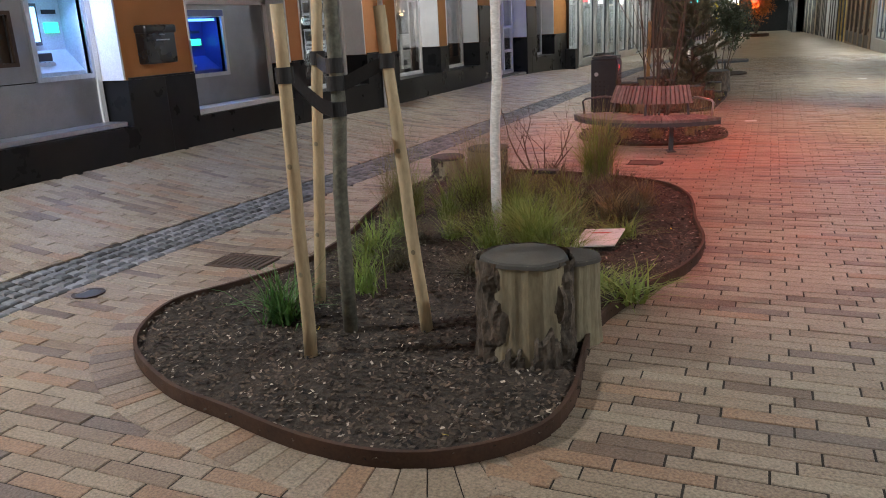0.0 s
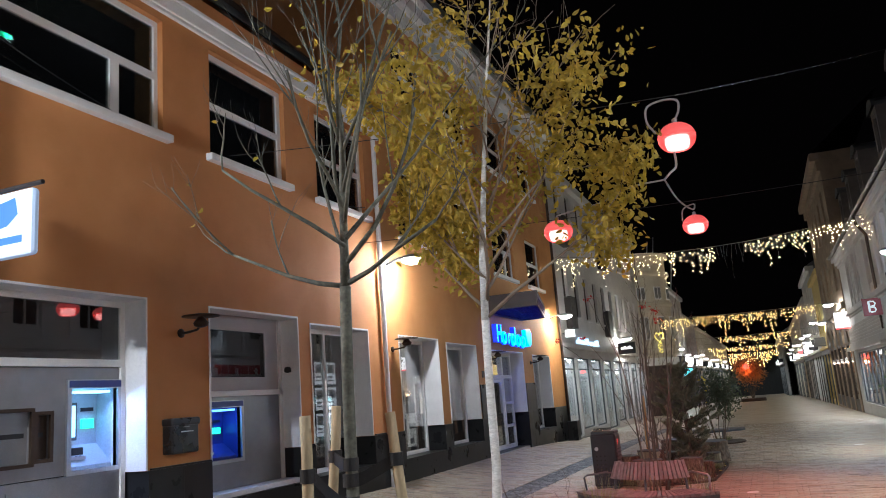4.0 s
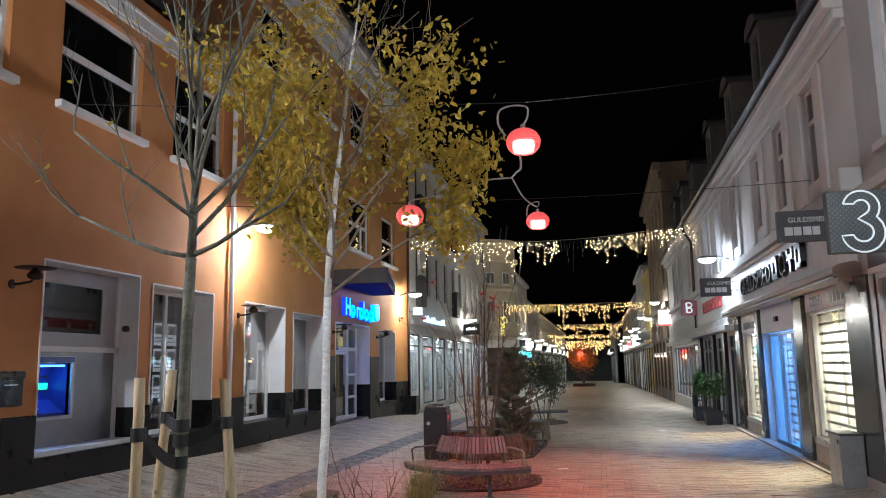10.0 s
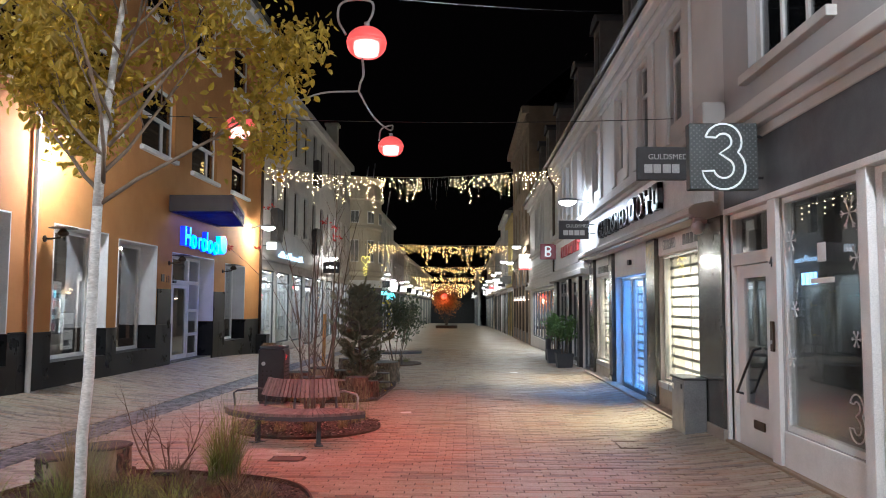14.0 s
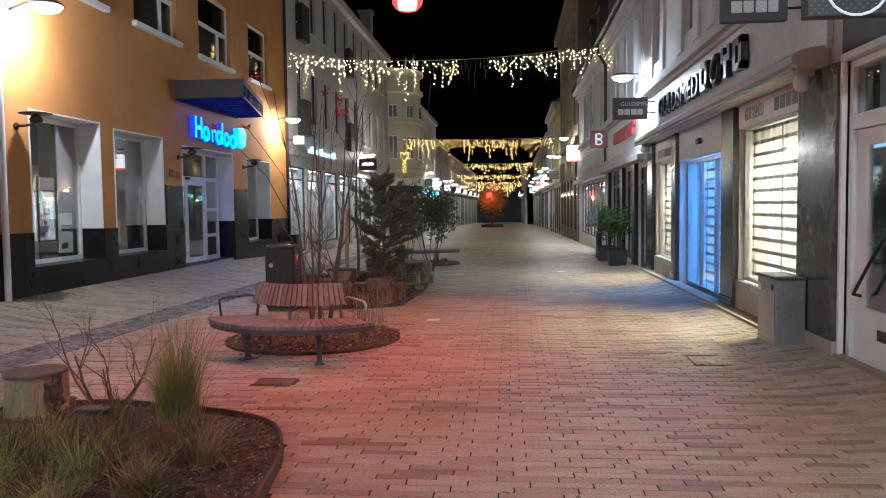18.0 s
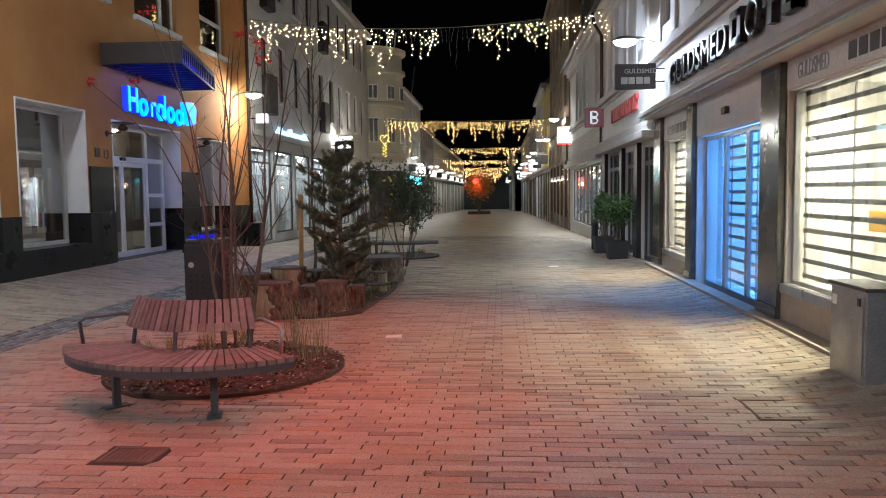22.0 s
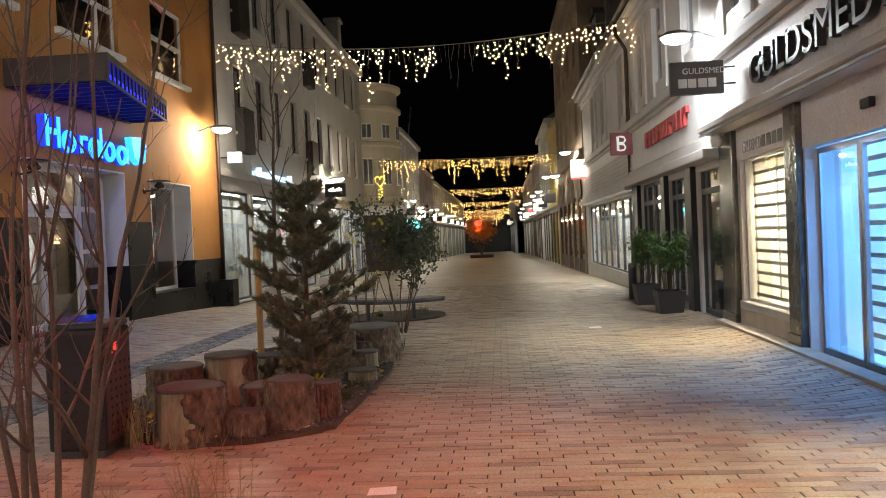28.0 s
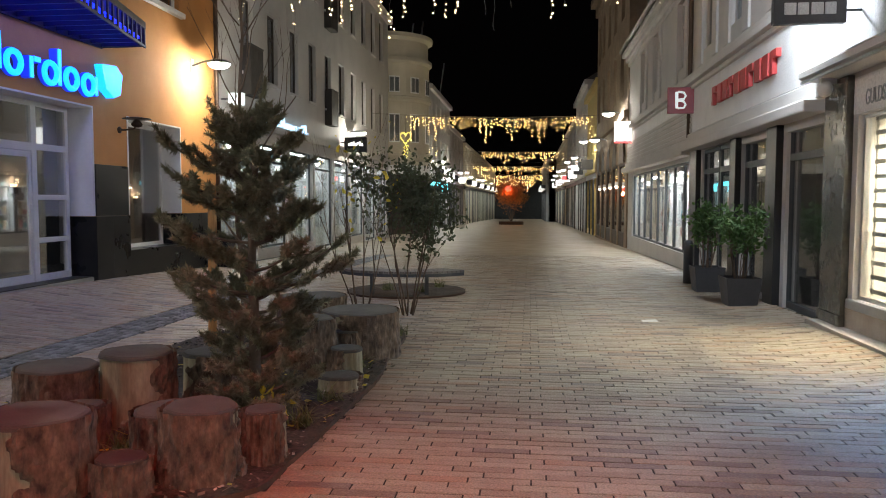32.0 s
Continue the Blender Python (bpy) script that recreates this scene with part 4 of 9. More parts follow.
# bell-shaped bronze wall lamps, unlit
def wall_lamp(u, w):
    a = thing("wall_lamp", "unlit bronze wall lamp with a flat round shade", "wall lamp", group="bronze wall lamps on the bank")
    part("wall_plate", lathe([(0.06, 0), (0.06, 0.02), (0.03, 0.04)], 16), M_BRONZE, a).matrix_basis = pose(LX + 0.001, u, w, 0, 90, 0)
    part("arm", tube(bmesh.new(), [(LX + 0.02, u, w), (LX + 0.12, u, w + 0.0), (LX + 0.28, u, w + 0.02), (LX + 0.34, u, w + 0.08)], 0.017, 8), M_BRONZE, a, smooth=True)
    part("shade", lathe([(0.02, 0.17), (0.06, 0.165), (0.24, 0.135), (0.245, 0.125), (0.06, 0.13)], 24, (LX + 0.34, u, w + 0.06)), M_BRONZE, a, smooth=True)
    part("bell", lathe([(0.03, 0.0), (0.085, 0.02), (0.1, 0.06), (0.07, 0.1), (0.04, 0.14)], 18, (LX + 0.34, u, w + 0.04)), M_BRONZE, a, smooth=True)
    return a


for u, w in ((7.4, 2.95), (13.62, 2.92), (19.36, 2.8), (23.62, 2.78)):
    wall_lamp(u, w)

# hanging bank sign on a bracket
M_SIGNLIT = glow("lit_sign_face", (0.5, 0.64, 0.95), 0.26)
M_SIGNBLUE = glow("lit_blue_emblem", (0.03, 0.1, 0.9), 1.6)
sg = thing("hanging_sign", "pale lit hanging sign with a blue emblem", "sign")
part("arm", tube(bmesh.new(), [(LX, 4.5, 4.17), (LX + 0.92, 4.5, 4.17)], 0.025, 8), M_BLACK, sg)
part("panel", boxes((LX + 0.12, LX + 0.84, 4.45, 4.55, 3.47, 4.13), bevel=0.04), M_SIGNLIT, sg)
part("emblem", quads([(LX + 0.3, 4.446, 4.0), (LX + 0.62, 4.446, 4.05), (LX + 0.66, 4.446, 3.88), (LX + 0.52, 4.446, 3.78), (LX + 0.36, 4.446, 3.76)], [(0, 1, 2, 3, 4)]), M_SIGNBLUE, sg, "blue sail-shaped emblem")
part("name_bar", boxes((LX + 0.24, LX + 0.72, 4.444, 4.449, 3.6, 3.67)), M_SIGNBLUE, sg)

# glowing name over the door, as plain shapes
M_NEON = glow("blue_neon", (0.008, 0.25, 1.0), 3.2)
M_NEONSIDE = glow("deep_blue_sides", (0.01, 0.03, 0.5), 1.2)
ns = thing("neon_sign", "glowing blue sign of rounded shapes over the bank door", "sign")


def neon(bar, name="stroke"):
    """One stroke: a bright face before a deep blue body."""
    u0, u1, w0, w1 = bar
    b = part(name, fboxes("L", (u0, u1, w0, w1, -0.16, -0.02), bevel=0.015), M_NEONSIDE, ns)
    part("face", fboxes("L", (u0 + 0.008, u1 - 0.008, w0 + 0.008, w1 - 0.008, -0.175, -0.161)), M_NEON, b)


def neon_ring(u, w, r, name="ring"):
    bm = bmesh.new()
    tube(bm, [(LX + 0.09, u + r * math.cos(a), w + r * math.sin(a)) for a in [2 * math.pi * k / 20 for k in range(21)]], 0.055, 8, False)
    b = part(name, bm, M_NEONSIDE, ns, smooth=True)
    bm = bmesh.new()
    tube(bm, [(LX + 0.14, u + r * math.cos(a), w + r * math.sin(a)) for a in [2 * math.pi * k / 20 for k in range(21)]], 0.045, 8, False)
    part("face", bm, M_NEON, b, smooth=True)


neon((19.98, 20.08, 3.3, 3.82)), neon((20.3, 20.4, 3.3, 3.82)), neon((20.09, 20.29, 3.5, 3.62))
neon_ring(20.68, 3.45, 0.15)
neon((20.98, 21.07, 3.28, 3.6)), neon((21.08, 21.24, 3.52, 3.61))
neon_ring(21.5, 3.43, 0.15)
neon((21.64, 21.73, 3.26, 3.82))
neon_ring(22.02, 3.42, 0.15)
neon_ring(22.48, 3.4, 0.15)
neon((22.62, 22.71, 3.24, 3.56))
part("sail", quads([(LX + 0.16, 22.86, 3.8), (LX + 0.16, 23.3, 3.84), (LX + 0.16, 23.5, 3.7), (LX + 0.16, 23.42, 3.36), (LX + 0.16, 23.2, 3.28), (LX + 0.16, 22.96, 3.4),
                            (LX + 0.02, 22.86, 3.8), (LX + 0.02, 23.3, 3.84), (LX + 0.02, 23.5, 3.7), (LX + 0.02, 23.42, 3.36), (LX + 0.02, 23.2, 3.28), (LX + 0.02, 22.96, 3.4)],
                           [(0, 1, 2, 3, 4, 5), (0, 6, 7, 1), (1, 7, 8, 2), (2, 8, 9, 3), (3, 9, 10, 4), (4, 10, 11, 5), (5, 11, 6, 0)]), M_NEON, ns, "sail-shaped glowing emblem")

# slatted canopy over the door, lit blue from inside
cp = thing("canopy", "brown slatted metal canopy lit blue from below", "canopy")
CU0, CU1 = 19.25, 23.15
M_CANOPY = mat("dark_brown_canopy", (0.032, 0.016, 0.014), (0.022, 0.011, 0.01), 0.55, fine=60)


def reach(u):
    """How far the canopy stands out: it narrows along the wall."""
    return 1.64 - 0.85 * (u - CU0) / (CU1 - CU0)


def skewed(u0, u1, z0, z1, i0=None, i1=None):
    """A slab whose front follows the canopy's slanted edge, from i0 behind it (or the wall) to i1 behind it."""
    q = [(LX + (0.002 if i0 is None else reach(u0) - i0), u0), (LX + reach(u0) - i1, u0), (LX + reach(u1) - i1, u1), (LX + (0.002 if i0 is None else reach(u1) - i0), u1)]
    return quads([(x, u, z) for z in (z0, z1) for x, u in q], [(3, 2, 1, 0), (4, 5, 6, 7)] + [(k, (k + 1) % 4, (k + 1) % 4 + 4, k + 4) for k in range(4)])


part("back_rail", fboxes("L", (CU0 + 0.04, CU1 - 0.04, 4.1, 4.49, -0.04, -0.002)), M_CANOPY, cp)
part("near_cheek", fboxes("L", (CU0, CU0 + 0.03, 4.12, 4.5, -reach(CU0) + 0.035, -0.002)), M_CANOPY, cp)
part("far_cheek", fboxes("L", (CU1 - 0.03, CU1, 4.12, 4.5, -reach(CU1) + 0.035, -0.002)), M_CANOPY, cp)
part("front_rail", skewed(CU0, CU1, 4.42, 4.5, 0.03, 0.0), M_CANOPY, cp)
part("front_rail", skewed(CU0, CU1, 4.1, 4.14, 0.03, 0.0), M_CANOPY, cp)
for k in range(18):
    u = CU0 + 0.01 + (CU1 - CU0 - 0.08) * k / 17
    part("bar", skewed(u, u + 0.06, 4.142, 4.418, 0.028, 0.002), M_CANOPY, cp)
part("top_sheet", skewed(CU0, CU1, 4.502, 4.53, None, 0.0), M_CANOPY, cp)
for k in range(13):
    u = CU0 + 0.12 + (CU1 - CU0 - 0.24) * k / 12
    part("slat", fboxes("L", (u, u + 0.035, 4.12, 4.2, -reach(u + 0.03) + 0.04, -0.045)), M_CANOPY, cp)
M_CANBLUE = glow("canopy_strip", (0.006, 0.02, 1.0), 3.4)
part("light_panel", skewed(CU0 + 0.1, CU1 - 0.1, 4.24, 4.26, None, 0.06), M_CANBLUE, cp, "blue light panel above the slats")


# LED street lamps on the walls
M_LED = glow("led_panel", (1.0, 0.97, 0.92), 40.0)


def street_lamp(side, u, w):
    s, base = (1, LX) if side == "L" else (-1, RX)
    base = base if u < 27.9 or side == "R" else base - 0.3
    a = thing("street_lamp", "grey wall-mounted street lamp with bright white panel", "street lamp", group="wall street lamps")
    x = base + s * 0.62
    part("wall_plate", boxes((base + s * 0.001, base + s * 0.025, u - 0.07, u + 0.07, w - 0.2, w + 0.12), bevel=0.004), M_ZINC, a)
    part("arm", tube(bmesh.new(), [(base, u, w - 0.04), (base + s * 0.3, u, w + 0.06), (x, u, w + 0.075)], 0.025, 8), M_ZINC, a, smooth=True)
    part("hood", lathe([(0.02, 0.1), (0.16, 0.08), (0.25, 0.03), (0.255, 0.0), (0.24, 0.0)], 24, (x, u, w)), M_ZINC, a, smooth=True)
    part("led_panel", lathe([(0.02, -0.1), (0.1, -0.09), (0.19, -0.055), (0.23, 0.004)], 24, (x, u, w - 0.006)), M_LED, a)
    return a


# the three added, unseen lamps get fixtures here too
for side, u, w in STREET_LAMPS + [("L", 52.0, 4.4), ("L", 70.5, 4.6), ("L", 86.0, 4.3), ("L", 94.0, 4.6), ("R", 47.5, 4.4), ("R", 64.0, 4.5), ("R", 68.5, 4.1), ("R", 83.0, 4.4), ("R", 94.0, 4.7), ("R", 116.0, 4.4), ("L", 112.0, 4.3)]:
    street_lamp(side, u, w)

# ---- phone shop house ----
lone("fascia_phone_shop", fboxes("R", (-6, 10.05, 3.0, 4.06, -0.035, -0.002)), M_CHARCOAL, "charcoal painted shop fascia", "fascia", kind="structure")
lone("cornice_phone_shop", fboxes("R", (-6, 10.0, 3.66, 3.78, -0.06, 0.0), (-6, 10.0, 3.78, 3.91, -0.12, 0.0), (-6, 10.0, 3.91, 4.06, -0.19, 0.0), bevel=0.02), M_PALEWALL, "stepped pale cornice above the phone shop", "cornice", kind="structure")
lone("rail_phone_shop", fboxes("R", (-6, 10.03, 2.93, 3.0, -0.06, 0.08), bevel=0.008), M_WHITE, "white rail over the phone shop front", "trim", kind="structure")
for a, b in ((8.43, 8.65), (6.58, 6.74), (10.0, 10.055)):
    lone("shop_post", fboxes("R", (a, b, 0.0, 2.93, -0.05, 0.1), bevel=0.008), M_WHITE, "white painted post of the shop front", "post", kind="structure")
window("R", (6.76, 8.41, 0.5, 2.92), 0.02, [(0.03, 0.97, 0.025, 0.975)], "large white-framed phone shop window", glass_mat=G_CLEAR, deep=0.07)
part("panel_below", fboxes("R", (6.76, 8.41, 0.06, 0.49, -0.02, 0.1), bevel=0.01), M_WHITE, thing("shop_panel", "white wooden panel under the phone shop window", "panel", kind="structure"))
lone("shop_kerb", fboxes("R", (3.5, 10.05, 0.0, 0.13, -0.08, 0.018), bevel=0.01), M_STONE, "low stone base under the phone shop front", "base", kind="structure")
M_INROOM = mat("pale_shop_wall", (0.4, 0.4, 0.39), (0.34, 0.34, 0.33), 0.8)
lone("phone_shop_room", fboxes("R", (3.4, 10.0, 0.0, 3.2, 1.6, 1.7), (3.4, 10.0, 0.0, 0.02, 0.1, 1.6), (3.4, 10.0, 3.1, 3.2, 0.4, 1.6), (10.0, 10.05, 0, 3.1, 0.4, 1.6)), M_INROOM, "plain grey room behind the phone shop window", "room", kind="structure")
# decals on the glass
M_DECAL = mat("white_decal", (0.75, 0.76, 0.76), (0.65, 0.66, 0.66), 0.6)


def snowflake(u, w, r):
    bm = bmesh.new()
    for k in range(6):
        a = math.pi / 3 * k
        tip = (u + r * math.cos(a), w + r * math.sin(a))
        tube(bm, [(RX + 0.016, u, w), (RX + 0.016, *tip)], 0.006, 4)
        for s in (-0.5, 0.5):
            q = (u + 0.6 * r * math.cos(a), w + 0.6 * r * math.sin(a))
            tube(bm, [(RX + 0.016, *q), (RX + 0.016, q[0] + 0.35 * r * math.cos(a + s), q[1] + 0.35 * r * math.sin(a + s))], 0.005, 4)
    return lone("snowflake", bm, M_DECAL, "white paper snowflake stuck on the shop glass", "decal", group="snowflakes on the glass")


for u, w, r in ((8.2, 2.45, 0.12), (7.0, 2.6, 0.16), (8.15, 1.75, 0.09), (6.95, 1.5, 0.08), (6.9, 2.2, 0.12), (8.25, 1.25, 0.1)):
    snowflake(u, w, r)
M_LEDBLUE = glow("blue_led_letters", (0.25, 0.55, 1.0), 4.0)
ol = thing("open_sign", "small blue lit sign inside the shop window", "sign")
for k in range(4):
    part("bar", fboxes("R", (8.16 - 0.09 * k, 8.22 - 0.09 * k, 2.0, 2.12, 0.12, 0.13)), M_LEDBLUE, ol)
tg = thing("glass_caption", "two pale unreadable text bars on the shop glass", "lettering")
part("bar", fboxes("R", (7.3, 7.78, 2.0, 2.05, 0.014, 0.018)), M_DECAL, tg)
part("bar", fboxes("R", (7.45, 7.62, 2.2, 2.38, 0.014, 0.018)), M_DECAL, tg)


def emblem(parent, at, size, axis, r=0.012, material=None):
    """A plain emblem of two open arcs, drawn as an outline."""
    def arc(cy, rad, a0, a1):
        return [(rad * math.cos(radians(a0 + (a1 - a0) * k / 12)), cy + rad * math.sin(radians(a0 + (a1 - a0) * k / 12))) for k in range(13)]
    ring = arc(0.23, 0.27, 165, -38) + arc(-0.17, 0.32, 42, -172) + arc(-0.17, 0.15, -165, 62) + [(-0.06, 0.05)] + arc(0.23, 0.12, -66, 150)
    ring += ring[:1]
    bm = bmesh.new()
    if axis == "y":
        tube(bm, [(at[0] + size * x, at[1], at[2] + size * y) for x, y in ring], r, 6)
    else:
        tube(bm, [(at[0], at[1] - size * x, at[2] + size * y) for x, y in ring], r, 6)
    return part("emblem", bm, material or M_DECAL, parent, "white outlined emblem of two arcs", smooth=True)


em = thing("glass_emblem", "white outlined emblem stuck low on the shop glass", "decal")
emblem(em, (RX + 0.016, 6.98, 0.82), 0.42, "x", 0.008)
# blade sign
bs = thing("blade_sign", "square dark studded blade sign with white emblem", "sign")
M_SIGNDARK = mat("dark_studded_sign", (0.07, 0.08, 0.08), (0.05, 0.055, 0.055), 0.5)
M_STUD = mat("sign_studs", (0.16, 0.17, 0.17), (0.13, 0.14, 0.14), 0.5)
part("panel", boxes((3.49, 4.24, 8.69, 8.83, 3.06, 3.8), bevel=0.008), M_SIGNDARK, bs)
bm = bmesh.new()
for i in range(24):
    for j in range(24):
        if (i + j) % 2 == 0:
            x, z = 3.515 + 0.0305 * i, 3.085 + 0.0302 * j
            box(bm, x - 0.007, x + 0.007, 8.684, 8.69, z - 0.007, z + 0.007)
tagged(part("studs", bm, M_STUD, bs, "rows of small pale studs"), kind="stuff")
M_TUBE = glow("white_tube", (0.85, 0.95, 0.95), 0.55)
emblem(bs, (3.86, 8.676, 3.42), 0.74, "y", 0.011, M_TUBE)
for z in (3.2, 3.66):
    part("bracket", tube(bmesh.new(), [(4.24, 8.76, z), (RX, 8.76, z)], 0.018, 8), M_BLACK, bs)


def shop_sign(y, x0, x1, z0, z1, word=True):
    a = thing("blade_sign", "dark grey blade sign with white lettering bars", "sign", group="jeweller blade signs")
    part("panel", boxes((x0, x1, y - 0.05, y + 0.05, z0, z1), bevel=0.006), M_CHARCOAL, a)
    h = z1 - z0
    text_part("word", "GULDSMED", 0.11 * (x1 - x0) / 0.7, M_DECAL, a, pose(x0 + 0.22 * (x1 - x0), y - 0.056, z0 + 0.62 * h, 90, 0, 0))
    w = (x1 - x0) * 0.165
    for k in range(4):
        xa = x0 + 0.14 * (x1 - x0) + k * 0.187 * (x1 - x0)
        part("block", boxes((xa, xa + w * (0.92 if k % 2 else 1.0), y - 0.057, y - 0.052, z0 + 0.2 * h, z0 + 0.47 * h), bevel=0.006), M_DECAL, a)
    for z in (z0 + 0.3 * h, z0 + 0.8 * h):
        part("bracket", tube(bmesh.new(), [(x1, y, z), (RX, y, z)], 0.014, 8), M_BLACK, a)
    return a


shop_sign(10.92, 3.41, 4.09, 3.53, 3.99)
shop_sign(19.52, 3.37, 4.12, 3.45, 3.92)

# door of the phone shop house
dr = thing("door_2", "white wooden house door with long glass and push bar", "door", kind="structure")
part("door_frame", pierced("R", 8.66, 10.0, 0.06, 2.92, 0.1, [(8.74, 9.92, 0.06, 2.28), (8.74, 9.92, 2.42, 2.86)], d0=0.02), M_WHITE, dr)
part("pane", fboxes("R", (8.736, 9.924, 2.416, 2.864, 0.06, 0.068)), G_PANE, dr)
leaf = part("door_leaf", pierced("R", 8.75, 9.91, 0.07, 2.27, 0.05, [(9.0, 9.68, 0.62, 2.12)], d0=0.06), M_WHITE, dr)
part("pane", fboxes("R", (8.996, 9.684, 0.616, 2.124, 0.08, 0.088)), G_PANE, leaf)
part("push_bar", tube(bmesh.new(), [(RX + 0.06, 9.78, 0.72), (RX - 0.02, 9.76, 0.74), (RX - 0.02, 9.5, 1.0), (RX - 0.02, 9.2, 1.28), (RX + 0.06, 9.18, 1.3)], 0.016, 8), M_BLACK, leaf, "slanting black push bar", smooth=True)
part("letter_slot", fboxes("R", (9.1, 9.42, 0.36, 0.46, 0.04, 0.06), bevel=0.005), M_BRONZE, leaf, "bronze letter slot")
intercom = thing("intercom", "slim dark intercom panel on the white post", "intercom")
part("panel", fboxes("R", (8.5, 8.58, 1.3, 1.62, -0.075, -0.051), bevel=0.006), M_BRONZE, intercom)
part("button", fboxes("R", (8.52, 8.56, 1.38, 1.42, -0.08, -0.075)), M_STEEL, intercom)
hn = thing("house_number", "small dark house number on the white post", "house number")
text_part("digit", "4", 0.16, M_DARKGREY, hn, on_wall("R", 8.6, 2.2, -0.054))
# shop door next to it, mostly out of view
M_OAK = mat("warm_wood", (0.3, 0.18, 0.08), (0.24, 0.14, 0.06), 0.5, stretch=(1, 1, 0.2))
d3 = thing("door_3", "cream shop door with a brass handle", "door", kind="structure")
part("door_frame", pierced("R", 3.65, 6.57, 0.06, 2.92, 0.1, [(5.35, 6.47, 0.06, 2.3), (3.75, 5.25, 0.5, 2.82), (5.35, 6.47, 2.42, 2.86)], d0=0.02), M_WHITE, d3)
part("transom_panel", fboxes("R", (5.354, 6.466, 2.424, 2.856, 0.06, 0.08)), M_OAK, d3, "brown panel over the door")
lf = part("door_leaf", pierced("R", 5.36, 6.46, 0.07, 2.29, 0.05, [(5.52, 6.3, 0.5, 2.15)], d0=0.06), M_WHITE, d3)
part("pane", fboxes("R", (5.516, 6.304, 0.496, 2.154, 0.08, 0.088)), G_PANE, lf)
M_BRASS = mat("brass", (0.6, 0.42, 0.15), (0.5, 0.34, 0.12), 0.3, 0.9)
part("handle", tube(bmesh.new(), [(RX + 0.06, 6.38, 1.06), (RX - 0.02, 6.38, 1.06), (RX - 0.03, 6.2, 1.05)], 0.013, 8), M_BRASS, lf, "brass lever handle", smooth=True)
part("pane", fboxes("R", (3.746, 5.254, 0.496, 2.824, 0.06, 0.068)), G_PANE, d3)


def casement(hole, label, x0=None, side="R", cols=3, glass_mat=None):
    """A wooden casement window with a transom and a moulded surround."""
    w = 0.9 / cols
    panes = []
    for k in range(cols):
        a, b = 0.05 + w * k + 0.015, 0.05 + w * (k + 1) - 0.015
        panes += [(a, b, 0.04, 0.64), (a, b, 0.7, 0.96)]
    return window(side, hole, 0.1, panes, label, glass_mat=glass_mat or G_DARK, sill=0.1, x0=x0, sill_mat=M_PALEWALL)


for h in R_AUP:
    casement(h, "white three-light casement window in the grey wall")
gutter("gutter_grey", "R", -6, 10.06, 8.25, 0.25, "zinc gutter of the grey house")
lone("cornice_grey", fboxes("R", (-6, 10.06, 7.85, 8.1, -0.12, 0.02), (-6, 10.06, 8.1, 8.2, -0.22, 0.02), bevel=0.015), M_PALEWALL, "pale eaves cornice of the grey house", "cornice", kind="structure")

# ---- jeweller's house ----
# upper windows with surrounds
for k, h in enumerate(R_BUP):
    window("R", h, 0.07, [(0.08, 0.47, 0.04, 0.62), (0.53, 0.92, 0.04, 0.62), (0.08, 0.47, 0.67, 0.96), (0.53, 0.92, 0.67, 0.96)], "tall pale sash window in a moulded surround", frame_mat=M_PALEWALL, glass_mat=G_DARK)
    u0, u1, w0, w1 = h
    lone("window_surround", fboxes("R", (u0 - 0.36, u0 - 0.001, w0 - 0.3, w1 + 0.24, -0.05, 0.0), (u1 + 0.001, u1 + 0.36, w0 - 0.3, w1 + 0.24, -0.05, 0.0), (u0, u1, w1 + 0.001, w1 + 0.24, -0.05, 0.0), bevel=0.01), M_PALEWALL, "moulded pale surround of a sash window", "trim", kind="structure")
lone("band_sills", fboxes("R", (10.06, 39.6, 4.3, 4.36, -0.08, 0.02), (10.06, 39.6, 4.18, 4.3, -0.15, 0.02), (10.06, 39.6, 4.06, 4.18, -0.22, 0.02), (10.06, 39.6, 3.98, 4.06, -0.12, 0.02), bevel=0.015), M_PALEWALL, "stepped pale cornice under the sash windows", "cornice", kind="structure")
lone("eaves_jeweller", fboxes("R", (10.06, 39.6, 6.42, 6.56, -0.07, 0.0), (10.06, 39.6, 6.56, 6.72, -0.17, 0.0), (10.06, 39.6, 6.72, 6.88, -0.3, 0.0), bevel=0.03), M_PALEWALL, "heavy pale eaves cornice", "cornice", kind="structure")
gutter("gutter_jeweller", "R", 10.06, 39.6, 6.96, 0.34, "dark painted gutter of the jeweller's house", material=M_BRONZE)
downpipe("downpipe", [(RX - 0.34, 28.4, 6.95), (RX - 0.32, 28.4, 6.6), (RX - 0.08, 28.4, 6.2), (RX - 0.08, 28.4, 4.5), (RX - 0.08, 28.4, 2.95)], "dark bent downpipe on the pale wall", M_BRONZE)
# moulded corner bracket at the house joint
lone("corner_bracket", fboxes("R", (10.02, 10.3, 3.6, 4.06, -0.2, 0.0), (10.0, 10.34, 4.06, 4.4, -0.3, 0.0), bevel=0.03), M_PALEWALL, "carved pale bracket between the two houses", "bracket", kind="structure")

